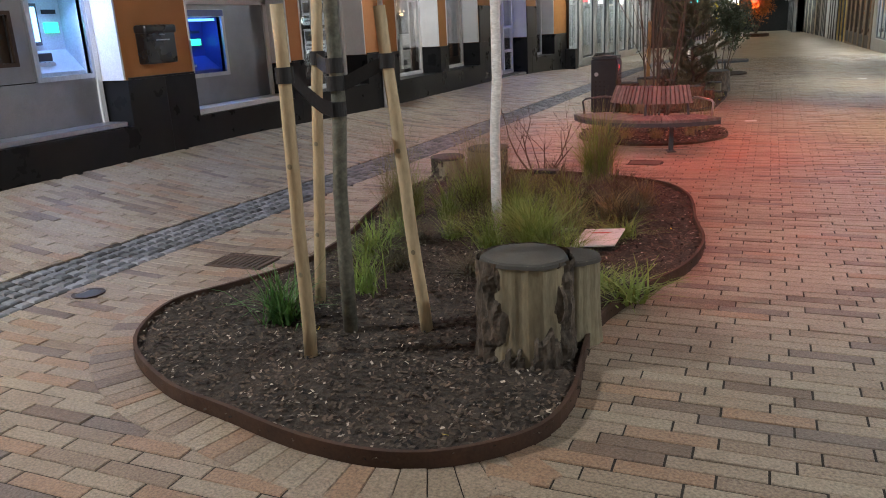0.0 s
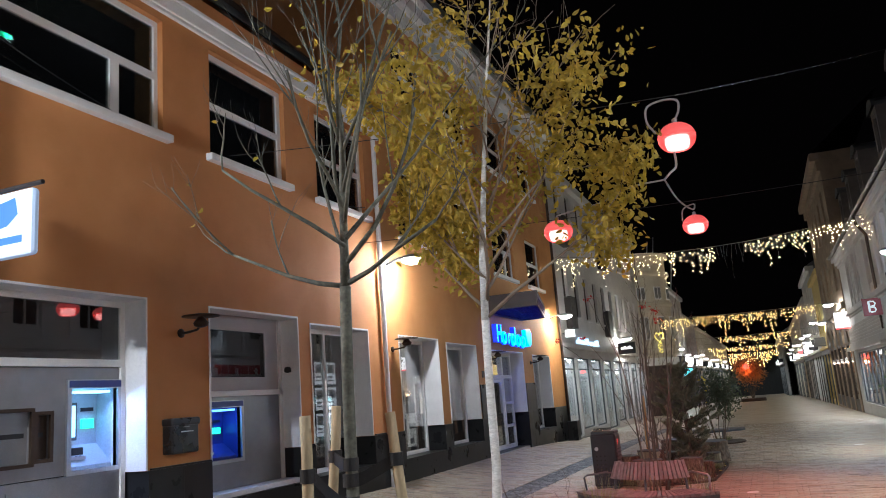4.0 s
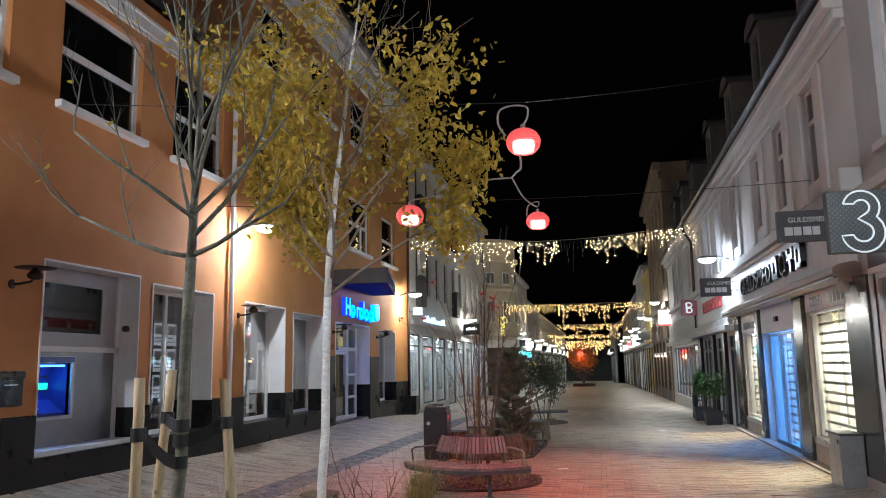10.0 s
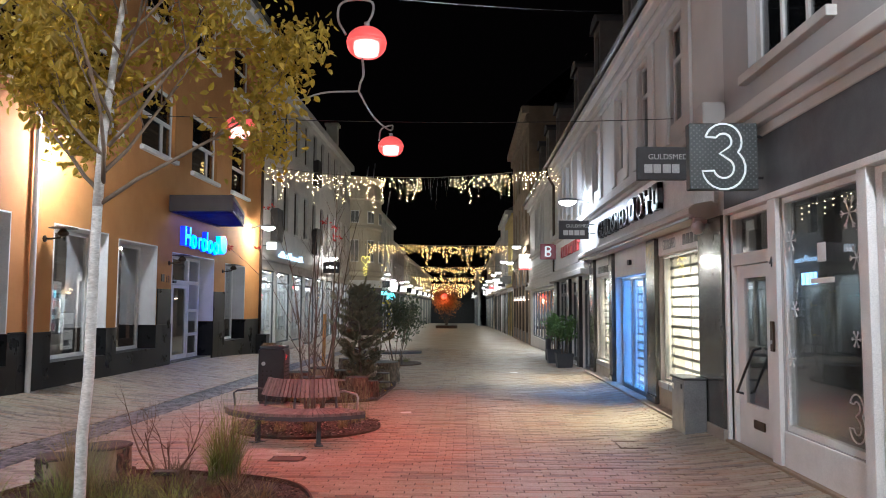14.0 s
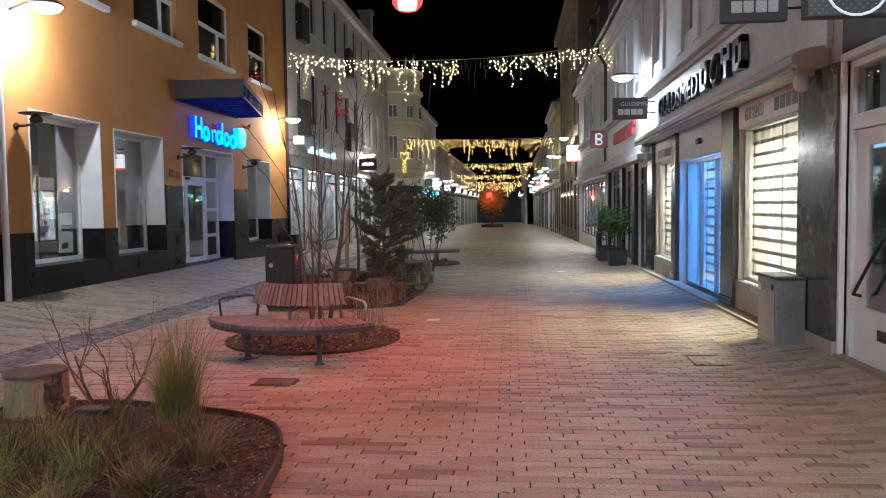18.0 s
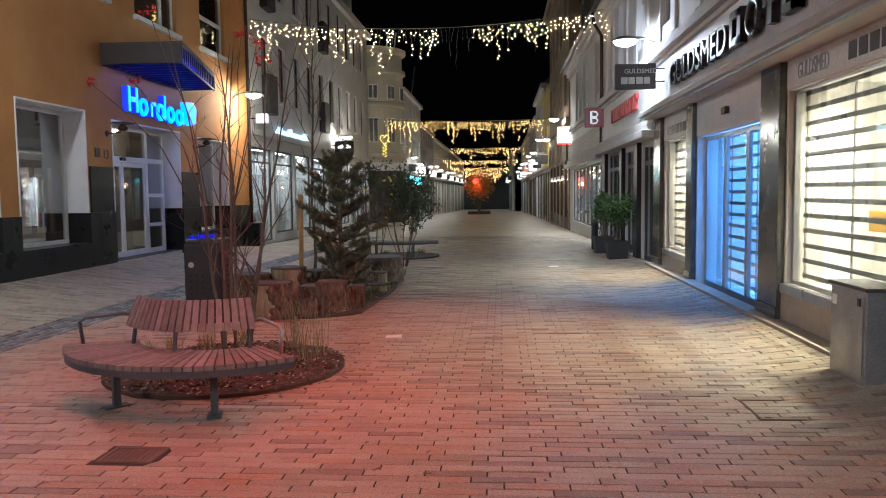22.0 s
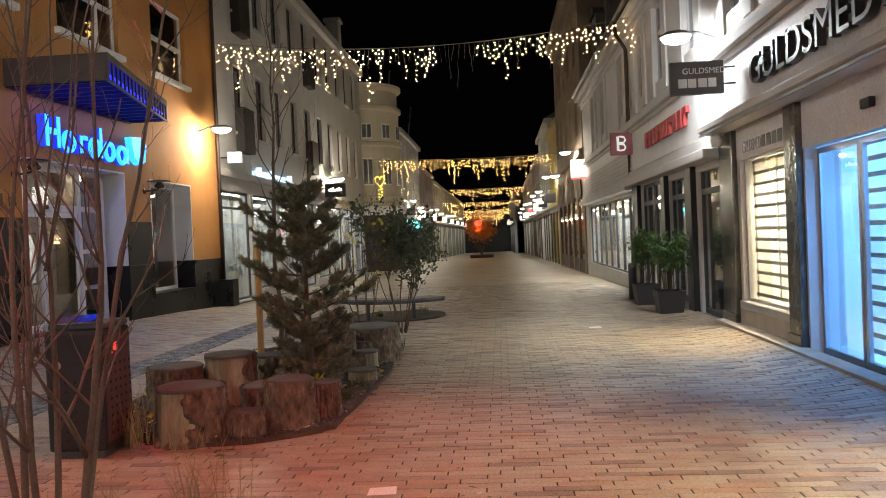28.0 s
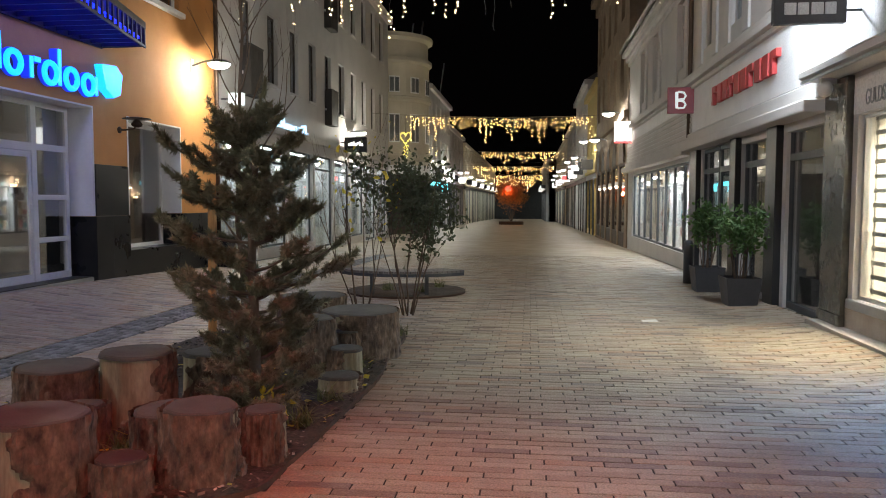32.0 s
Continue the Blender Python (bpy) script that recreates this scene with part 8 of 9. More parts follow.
part("stem_work", bm, M_SHRUBTWIG, a, smooth=True)
RED_TIPS = [(-2.51, 11.6, 2.6), (-2.11, 11.6, 2.62), (-1.94, 11.6, 3.23), (-1.09, 11.6, 3.01), (-0.95, 11.6, 2.93), (-0.93, 11.6, 2.77)]
mesh_part("berry_work", leaf_mesh([(p[0] + q, p[1], p[2]) for p in RED_TIPS for q in (-0.04, 0.0, 0.04)] * 5, 0.045, 5, 0.018), M_REDLEAF, a, "clusters of red berries", "stuff")
bm = bmesh.new()
for p in RED_TIPS:
    p = Vector(p)
    q = Vector((-1.25 + 0.25 * (p.x + 1.25), 11.52, 1.5))
    tube(bm, [q, q + (p - q) * 0.35 + Vector((0.05, 0, 0.12)), q + (p - q) * 0.7 + Vector((0, 0, 0.1)), p], [0.006, 0.005, 0.004, 0.003], 5)
part("twig_work", bm, M_SHRUBTWIG, a, smooth=True)
thin = thing("thin_tree", "thin bare young tree behind the pine", "tree")
pts, radii = trunk_line(-2.06, 17.9, 0.0, 4.9, 0.032, 0.005, (0.06, 0.0), n=12, wob=0.03, seed=36)
part("trunk", tube(bmesh.new(), pts, radii, 8), M_TWIG, thin, smooth=True)
bm, rt = bmesh.new(), random.Random(36)
for k in range(17):
    z = 1.75 + 2.6 * k / 16
    a = radians(137.5 * k)
    grow(bm, (-2.06 + 0.06 * z / 4.9, 17.9, z), (math.cos(a), math.sin(a), rt.uniform(1.1, 2.0)), rt.uniform(0.5, 0.85) * (1.15 - k / 26), 0.011 - 0.0003 * k, 2, [], rt, spread=0.35, lift=0.2, kids=(1, 3), shrink=0.65, steps=5)
part("branch_work", bm, M_TWIG, thin, smooth=True)
M_ORSTAKE = mat("orange_pine", (0.5, 0.26, 0.1), (0.4, 0.2, 0.07), 0.7, stretch=(1, 1, 0.25), fine=50)
st = thing("tree_stake", "orange-brown wooden stake behind the pine", "stake")
part("post", tube(bmesh.new(), [(-2.19, 17.55, 0), (-2.17, 17.55, 1.56)], 0.04, 12), M_ORSTAKE, st)

# dwarf pine
pn = thing("pine", "bushy dwarf pine with brownish green needles", "tree")
rp = random.Random(9)
pts, radii = trunk_line(-1.1, 15.75, 0.0, 2.1, 0.05, 0.015, (0.0, 0.0), seed=3, wob=0.02)
part("trunk", tube(bmesh.new(), pts, radii, 8), M_TWIG, pn, smooth=True)
bm, clumps = bmesh.new(), []
# how far the uneven crown reaches to either side, by height
WEST = ((0.05, 0.26), (0.3, 0.24), (0.5, 0.2), (0.73, 0.28), (0.93, 0.56), (1.1, 0.38), (1.35, 0.58), (1.6, 0.5), (1.8, 0.66), (1.95, 0.26), (2.15, 0.1))
EAST = ((0.05, 0.34), (0.37, 0.4), (0.6, 0.46), (0.83, 0.34), (1.03, 0.6), (1.15, 0.66), (1.35, 0.56), (1.5, 0.36), (1.64, 0.38), (1.9, 0.28), (2.15, 0.14))
for k in range(70):
    z = 0.06 + 2.05 * ((k + rp.random()) / 70)
    a = radians(137.5 * k + rp.uniform(-25, 25))
    c = 0.5 + 0.5 * math.cos(a)
    L_ = (rise(z, WEST) * (1 - c) + rise(z, EAST) * c) * rp.choice((0.45, 0.7, 0.85, 1.0, 1.0))
    p0 = Vector((-1.1, 15.75, max(0.05, z - 0.3 * L_)))
    d = Vector((math.cos(a), math.sin(a), rp.uniform(0.05, 0.3))).normalized()
    spine = lambda t: p0 + d * (L_ * t) + Vector((0, 0, 0.22 * L_ * t * t))  # noqa: E731
    tube(bm, [spine(t) for t in (0, 0.3, 0.6, 0.85, 1.0)], [0.014, 0.011, 0.008, 0.006, 0.004], 5)
    for t in (0.45, 0.7, 0.9):
        for sgn in (-1, 1):
            if rp.random() < 0.22:
                continue
            side = (Vector((-d.y, d.x, 0)) * sgn * rp.uniform(0.5, 1.1) + d * 0.8 + Vector((0, 0, rp.uniform(0.0, 0.7)))).normalized()
            ln = rp.uniform(0.07, 0.17)
            c0 = spine(t)
            tube(bm, [c0, c0 + side * ln], [0.006, 0.003], 4)
            clumps += [(c0 + side * ln * w, (side + Vector((0, 0, 0.4))).normalized()) for w in (0.45, 1.0)]
    clumps.append((spine(1.0), (d + Vector((0, 0, 0.6))).normalized()))
clumps += [(Vector((-1.1 + 0.03 * q, 15.75, 2.0 + 0.09 * q)), Vector((0.1, 0, 1))) for q in range(4)]
part("branch_work", bm, M_TWIG, pn)
verts, faces = [], []
for c, d in clumps:
    for _ in range(150):
        s = Vector((rp.gauss(0, 1), rp.gauss(0, 1), rp.gauss(0, 1))).normalized()
        q = c + d * rp.uniform(-0.05, 0.07)
        e = q + (d * 0.55 + s * 0.9).normalized() * rp.uniform(0.034, 0.062)
        w = d.cross(s).normalized() * 0.006
        b = len(verts)
        verts += [tuple(q - w), tuple(q + w), tuple(e)]
        faces.append((b, b + 1, b + 2))
me = bpy.data.meshes.new("needles")
me.from_pydata(verts, [], faces)
mesh_part("needles", me, M_NEEDLE, pn, "short brownish green needles", "stuff")


def leafy(name, x, y, n, h, spread, seed, label, count, size, material, low=0.3, r0=0.014):
    a, tips = stems(name, x, y, n, h, spread, seed, label, depth=2, r0=r0, kids=(2, 4))
    r = random.Random(seed)
    c = [t for t in tips if t[2] > low]
    c = [r.choice(c) for _ in range(count)]
    mesh_part("leaves", leaf_mesh(c, size, seed, 0.06), material, a, "dark glossy leaves", "stuff")
    return a


leafy("evergreen_shrub", -0.82, 20.6, 9, 1.75, 0.2, 41, "dark leaved shrub on bare stems behind the logs", 3000, 0.07, M_DARKLEAF, 0.7)
leafy("evergreen_shrub", -1.35, 20.2, 6, 2.1, 0.22, 42, "thin shrub with a few yellowing leaves", 45, 0.075, M_YLEAF, 0.5)
# two potted evergreens
M_POT = mat("dark_planter", (0.05, 0.05, 0.055), (0.04, 0.04, 0.042), 0.55)
for x, y, seed in ((3.85, 22.35, 51), (3.78, 24.15, 52)):
    p = thing("planter_pot", "square dark tapered planter beside the shop door", "planter", group="planters by the shop")
    bm = quads([(x - 0.2, y - 0.2, 0), (x + 0.2, y - 0.2, 0), (x + 0.2, y + 0.2, 0), (x - 0.2, y + 0.2, 0), (x - 0.25, y - 0.25, 0.42), (x + 0.25, y - 0.25, 0.42), (x + 0.25, y + 0.25, 0.42), (x - 0.25, y + 0.25, 0.42),
                (x - 0.24, y - 0.24, 0.42), (x + 0.24, y - 0.24, 0.42), (x + 0.24, y + 0.24, 0.42), (x - 0.24, y + 0.24, 0.42), (x - 0.24, y - 0.24, 0.36), (x + 0.24, y - 0.24, 0.36), (x + 0.24, y + 0.24, 0.36), (x - 0.24, y + 0.24, 0.36)],
               [(3, 2, 1, 0), (0, 1, 5, 4), (1, 2, 6, 5), (2, 3, 7, 6), (3, 0, 4, 7), (4, 5, 9, 8), (5, 6, 10, 9), (6, 7, 11, 10), (7, 4, 8, 11), (8, 9, 13, 12), (9, 10, 14, 13), (10, 11, 15, 14), (11, 8, 12, 15)])
    part("pot", bm, M_POT, p)
    part("soil", boxes((x - 0.235, x + 0.235, y - 0.235, y + 0.235, 0.3, 0.37)), M_SOIL, p)
    e, tips = stems("potted_evergreen", x, y, 12, 0.95, 0.13, seed, "glossy green bush growing in the planter", depth=2, r0=0.01, z=0.36, kids=(2, 3))
    r = random.Random(seed)
    mesh_part("leaves", leaf_mesh([r.choice(tips) for _ in range(900)], 0.085, seed, 0.06), M_GLEAF, e, "long glossy green leaves", "stuff")
bo = thing("bollard", "short dark bollard beyond the planters", "bollard")
part("post", lathe([(0.09, 0.0), (0.09, 0.75), (0.07, 0.8), (0.02, 0.81)], 18, (3.72, 25.4, 0)), M_DARKGREY, bo, smooth=True)


# curved slatted bench
def bench(cx, cy, r0, r1, a0, a1, seat_h, label, back=True, n=34):
    b = thing("curved_bench", label, "bench")
    P = lambda r, a, z: (cx + r * math.cos(a), cy + r * math.sin(a), z)  # noqa: E731
    step = (a1 - a0) / n
    for k in range(n):
        g = 0.06 / n
        u, v = a0 + step * k + step * 0.09, a0 + step * (k + 1) - step * 0.09
        vs = [P(r, a, z) for z in (seat_h - 0.035, seat_h) for r, a in ((r0, u), (r0, v), (r1, v), (r1, u))]
        bm = quads(vs, [(0, 1, 2, 3), (7, 6, 5, 4), (0, 4, 5, 1), (1, 5, 6, 2), (2, 6, 7, 3), (3, 7, 4, 0)])
        bmesh.ops.recalc_face_normals(bm, faces=bm.faces)
        part("seat_slat", bm, M_WOOD, b)

    def arc_rail(name, r, z0, z1, t, b0=a0, b1=a1):
        bm, m = bmesh.new(), 24
        rows = [[bm.verts.new(P(q, b0 + (b1 - b0) * k / m, z)) for q, z in ((r - t, z0), (r + t, z0), (r + t, z1), (r - t, z1))] for k in range(m + 1)]
        for c, d in zip(rows, rows[1:]):
            for k in range(4):
                bm.faces.new((c[k], c[(k + 1) % 4], d[(k + 1) % 4], d[k]))
        bm.faces.new(rows[0][::-1]), bm.faces.new(rows[-1])
        bmesh.ops.recalc_face_normals(bm, faces=bm.faces)
        part(name, bm, M_DARKGREY, b)

    arc_rail("front_rail", r1 - 0.03, seat_h - 0.085, seat_h - 0.037, 0.02)
    arc_rail("rear_rail", r0 + 0.04, seat_h - 0.085, seat_h - 0.037, 0.02)
    for a in (a0 + 0.24 * (a1 - a0), a0 + 0.75 * (a1 - a0)):
        m = pose(cx, cy, 0, 0, 0, math.degrees(a))
        bm = boxes((r1 - 0.34, r1 - 0.29, -0.026, 0.026, 0.0, seat_h - 0.04), (r1 - 0.4, r1 - 0.22, -0.05, 0.05, 0.0, 0.012), (r0 + 0.02, r1 - 0.02, -0.025, 0.025, seat_h - 0.085, seat_h - 0.04))
        bm.transform(m)
        part("leg", bm, M_DARKGREY, b)
    if back:
        rb_ = r0 + 0.07
        b0, b1 = a0 + 0.1 * (a1 - a0), a0 + 0.96 * (a1 - a0)
        m = 21
        st_ = (b1 - b0) / m
        for k in range(m):
            u, v = b0 + st_ * k + st_ * 0.12, b0 + st_ * (k + 1) - st_ * 0.12
            lean = -0.09
            vs = [P(r, a, z) for z, o in ((seat_h + 0.15, 0.0), (seat_h + 0.37, lean)) for r, a in ((rb_ + o, u), (rb_ + o, v), (rb_ + o + 0.03, v), (rb_ + o + 0.03, u))]
            bm = quads(vs, [(0, 1, 2, 3), (7, 6, 5, 4), (0, 4, 5, 1), (1, 5, 6, 2), (2, 6, 7, 3), (3, 7, 4, 0)])
            bmesh.ops.recalc_face_normals(bm, faces=bm.faces)
            part("back_slat", bm, M_WOOD, b)
        arc_rail("back_rail", rb_ - 0.06, seat_h + 0.2, seat_h + 0.24, 0.012, b0, b1)
        for a in (b0 + 0.05, (b0 + b1) / 2, b1 - 0.05):
            part("back_post", tube(bmesh.new(), [P(rb_ - 0.01, a, seat_h - 0.05), P(rb_ - 0.05, a, seat_h + 0.22)], 0.016, 8), M_DARKGREY, b)
        for a in (a0 + 0.05, a1 - 0.03):
            part("armrest", tube(bmesh.new(), [P(r1 - 0.14, a, seat_h), P(r1 - 0.12, a, seat_h + 0.17), P(r1 - 0.16, a, seat_h + 0.2), P(r0 + 0.12, a, seat_h + 0.22), P(r0 + 0.02, a, seat_h + 0.2)], 0.014, 8), M_DARKGREY if a < (a0 + a1) / 2 else M_STEEL, b, smooth=True)
    return b


bench(-1.07, 10.84, 0.63, 1.18, radians(-160), radians(-45), 0.43, "curved bench of grey-brown slats on dark legs")
bench(-1.25, 23.55, 0.8, 1.3, radians(-145), radians(-40), 0.44, "low curved slatted bench round a bed", back=False, n=28)

# litter bin
bn = thing("litter_bin", "tall dark rectangular litter bin with polished flap", "litter bin")
BX0, BX1, BY0, BY1 = -2.66, -2.2, 13.82, 14.28
part("body", boxes((BX0, BX1, BY0, BY1, 0.05, 0.98), bevel=0.03), M_BLACK, bn)
part("foot", boxes((BX0 + 0.03, BX1 - 0.03, BY0 + 0.03, BY1 - 0.03, 0.0, 0.06)), M_DARKGREY, bn)
part("lid", boxes((BX0 + 0.01, BX1 - 0.01, BY0 + 0.05, BY1 - 0.01, 0.98, 1.03), bevel=0.015), M_DARKGREY, bn)
M_GLOSS = mat("polished_lid", (0.5, 0.5, 0.52), (0.45, 0.45, 0.47), 0.14, 1.0, bump=0.0)
c_, n_ = Vector((BX0 + 0.21, BY0 + 0.12, 1.062)), Vector((-0.03, -0.2, 0.98)).normalized()
e1 = n_.cross(Vector((0, 1, 0))).normalized()
e2 = n_.cross(e1)
part("chute_flap", quads([tuple(c_ + e1 * a_ + e2 * b_ + n_ * d_) for d_ in (0.0, -0.012) for a_, b_ in ((-0.17, -0.1), (0.17, -0.1), (0.17, 0.1), (-0.17, 0.1))], [(0, 1, 2, 3), (7, 6, 5, 4), (0, 4, 5, 1), (1, 5, 6, 2), (2, 6, 7, 3), (3, 7, 4, 0)]), M_GLOSS, bn, "polished slanted chute flap")
part("side_panel", boxes((BX1 - 0.001, BX1 + 0.008, BY0 + 0.04, BY1 - 0.04, 0.12, 0.93), bevel=0.003), mat("brown_panel", (0.07, 0.045, 0.045), (0.05, 0.03, 0.03), 0.5), bn, "dark brown side panel")
part("badge", lathe([(0.035, 0.0), (0.035, 0.012), (0.03, 0.014)], 16), M_STEEL, bn, "round pale badge").matrix_basis = pose(BX0 + 0.1, BY0 + 0.004, 0.72, 90, 0, 0)
for k in range(5):
    for j in range(9):
        part("hole", lathe([(0.014, 0.0), (0.014, 0.004)], 8), M_JOINT, bn).matrix_basis = pose(BX1 + 0.006, BY0 + 0.1 + 0.075 * k, 0.18 + 0.065 * j, 90, 0, 90)
for k in range(3):
    for j in range(7):
        part("hole", lathe([(0.014, 0.0), (0.014, 0.004)], 8), M_JOINT, bn).matrix_basis = pose(BX0 + 0.09 + 0.075 * k, BY0 + 0.002, 0.14 + 0.075 * j, 90, 0, 0)
# the bin's red marks are no lamps; a glow is put into their colour
M_MARKGLOW = glow("glowing_red_mark", (0.9, 0.07, 0.06), 0.9)
for y_, z_, h_ in ((0.1, 0.83, 0.012), (0.1, 0.87, 0.012), (0.1, 0.79, 0.012), (0.16, 0.83, 0.05), (0.18, 0.86, 0.012)):
    part("mark", boxes((BX1 + 0.008, BX1 + 0.011, BY0 + y_, BY0 + y_ + 0.045, z_ - h_ / 2, z_ + h_ / 2)), M_MARKGLOW, bn, "small red mark")

# red hanging lamps, their tube and wires
M_REDSHELL = glow("red_lamp_shell", (0.9, 0.11, 0.1), 0.75)
M_REDGLOW = glow("red_lamp_glow", (1.0, 0.1, 0.09), 1.1)
nt = M_REDGLOW.node_tree
out_node = [n for n in nt.nodes if n.type == "OUTPUT_MATERIAL"][0]
em_socket = out_node.inputs["Surface"].links[0].from_socket
clear_node, mix_node = nt.nodes.new("ShaderNodeBsdfTransparent"), nt.nodes.new("ShaderNodeMixShader")
clear_node.inputs["Color"].default_value = (1.0, 0.62, 0.58, 1)
mix_node.inputs["Fac"].default_value = 0.55
nt.links.new(clear_node.outputs[0], mix_node.inputs[2])
nt.links.new(em_socket, mix_node.inputs[1])
nt.links.new(mix_node.outputs[0], out_node.inputs["Surface"])
M_CORE = glow("lamp_core", (1.0, 0.7, 0.66), 6.0)
M_TUBEW = mat("pale_tube", (0.34, 0.31, 0.3), (0.27, 0.25, 0.24), 0.45)
for (x, y, z) in RED_LAMPS:
    a = thing("red_lamp", "hanging round red lamp with glowing underside", "hanging lamp", group="red lamps over the street")
    R_ = 0.21
    prof = [(R_ * math.sin(t), R_ * 0.82 * math.cos(t)) for t in [math.pi * (0.03 + 0.45 * k / 7) for k in range(8)]]
    part("shell", lathe([(r_, z_) for r_, z_ in prof], 28, (x, y, z)), M_REDSHELL, a, smooth=True)
    prof = [(R_ * 0.99 * math.sin(t), R_ * 0.82 * math.cos(t)) for t in [math.pi * (0.49 + 0.3 * k / 7) for k in range(8)]]
    part("diffuser", lathe([(r_, z_) for r_, z_ in prof], 28, (x, y, z)), M_REDGLOW, a, smooth=True)
    part("core", lathe([(0.13, 0.0), (0.135, -0.06), (0.12, -0.12), (0.02, -0.135)], 20, (x, y, z)), M_CORE, a)
    part("cap", lathe([(0.03, 0.165), (0.03, 0.22), (0.012, 0.23)], 12, (x, y, z)), M_TUBEW, a)
def bent(points, n=6):
    """An open Catmull-Rom curve through points."""
    pts = [Vector(p) for p in points]
    ext = [2 * pts[0] - pts[1]] + pts + [2 * pts[-1] - pts[-2]]
    out = []
    for i in range(len(pts) - 1):
        p0, p1, p2, p3 = ext[i:i + 4]
        for k in range(n):
            t = k / n
            out.append(0.5 * (2 * p1 + (p2 - p0) * t + (2 * p0 - 5 * p1 + 4 * p2 - p3) * t * t + (3 * p1 - p0 - 3 * p2 + p3) * t ** 3))
    return out + [pts[-1]]


hang = thing("lamp_tube", "pale branching tube that links the red lamps", "cable")
A, B, C = (Vector(p) for p in RED_LAMPS)
Y = Vector((-0.39, 10.08, 4.57))
part("tube", tube(bmesh.new(), bent([A + Vector((0, 0, 0.2)), A + Vector((0.06, 0, 0.32)), A + Vector((0.05, 0, 0.44)), A + Vector((-0.12, 0, 0.47)), A + Vector((-0.28, 0, 0.42)), A + Vector((-0.3, 0, 0.25)), A + Vector((-0.22, 0.02, 0.1))]), 0.0125, 8), M_TUBEW, hang, smooth=True)
part("tube", tube(bmesh.new(), bent([A + Vector((-0.05, 0.05, -0.14)), A + Vector((-0.07, 0.3, -0.24)), A + Vector((-0.2, 1.0, -0.12)), Y]), 0.0125, 8), M_TUBEW, hang, smooth=True)
part("tube", tube(bmesh.new(), bent([Y, Y + (B - Y) * 0.4 + Vector((0, 0, 0.0)), Y + (B - Y) * 0.85 + Vector((0.04, 0, 0.16)), B + Vector((0.02, 0, 0.36)), B + Vector((-0.16, 0, 0.3)), B + Vector((-0.2, 0, 0.1))]), 0.0125, 8), M_TUBEW, hang, smooth=True)
part("tube", tube(bmesh.new(), bent([Y, Y + Vector((-0.5, 0.02, -0.02)), Y + (C - Y) * 0.6 + Vector((0, 0, 0.12)), C + Vector((0.05, 0, 0.25)), C + Vector((0, 0, 0.2))]), 0.0125, 8), M_TUBEW, hang, smooth=True)


def wire(p, q, sag, label="thin dark wire stretched across the street", r=0.006, n=16):
    p, q = Vector(p), Vector(q)
    bm = tube(bmesh.new(), [p + (q - p) * (k / n) - Vector((0, 0, sag * 4 * (k / n) * (1 - k / n))) for k in range(n + 1)], r, 5)
    return lone("span_wire", bm, M_BLACK, label, "wire", group="wires across the street")


wire((LX, 8.5, 5.7), (0.02, 8.05, 5.0), 0.05)
wire((0.02, 8.05, 5.0), (RX + 0.26, 18.0, 8.75), 0.05)
wire((LX, 12.6, 5.0), (-0.22, 12.7, 4.8), 0.03)
wire((-0.22, 12.7, 4.8), (RX, 12.45, 4.78), 0.03)
wire((LX, 3.2, 6.4), (LX - 0.02, 13.4, 5.9), 0.7, "black cable slung along the orange wall", 0.008)

# icicle light strings
M_BULB = glow("warm_bulbs", (1.0, 0.6, 0.2), 9.0)
M_BULBW = glow("white_bulbs", (1.0, 0.72, 0.36), 12.0)
M_STRING = mat("pale_cord", (0.2, 0.18, 0.15), (0.14, 0.13, 0.11), 0.6)


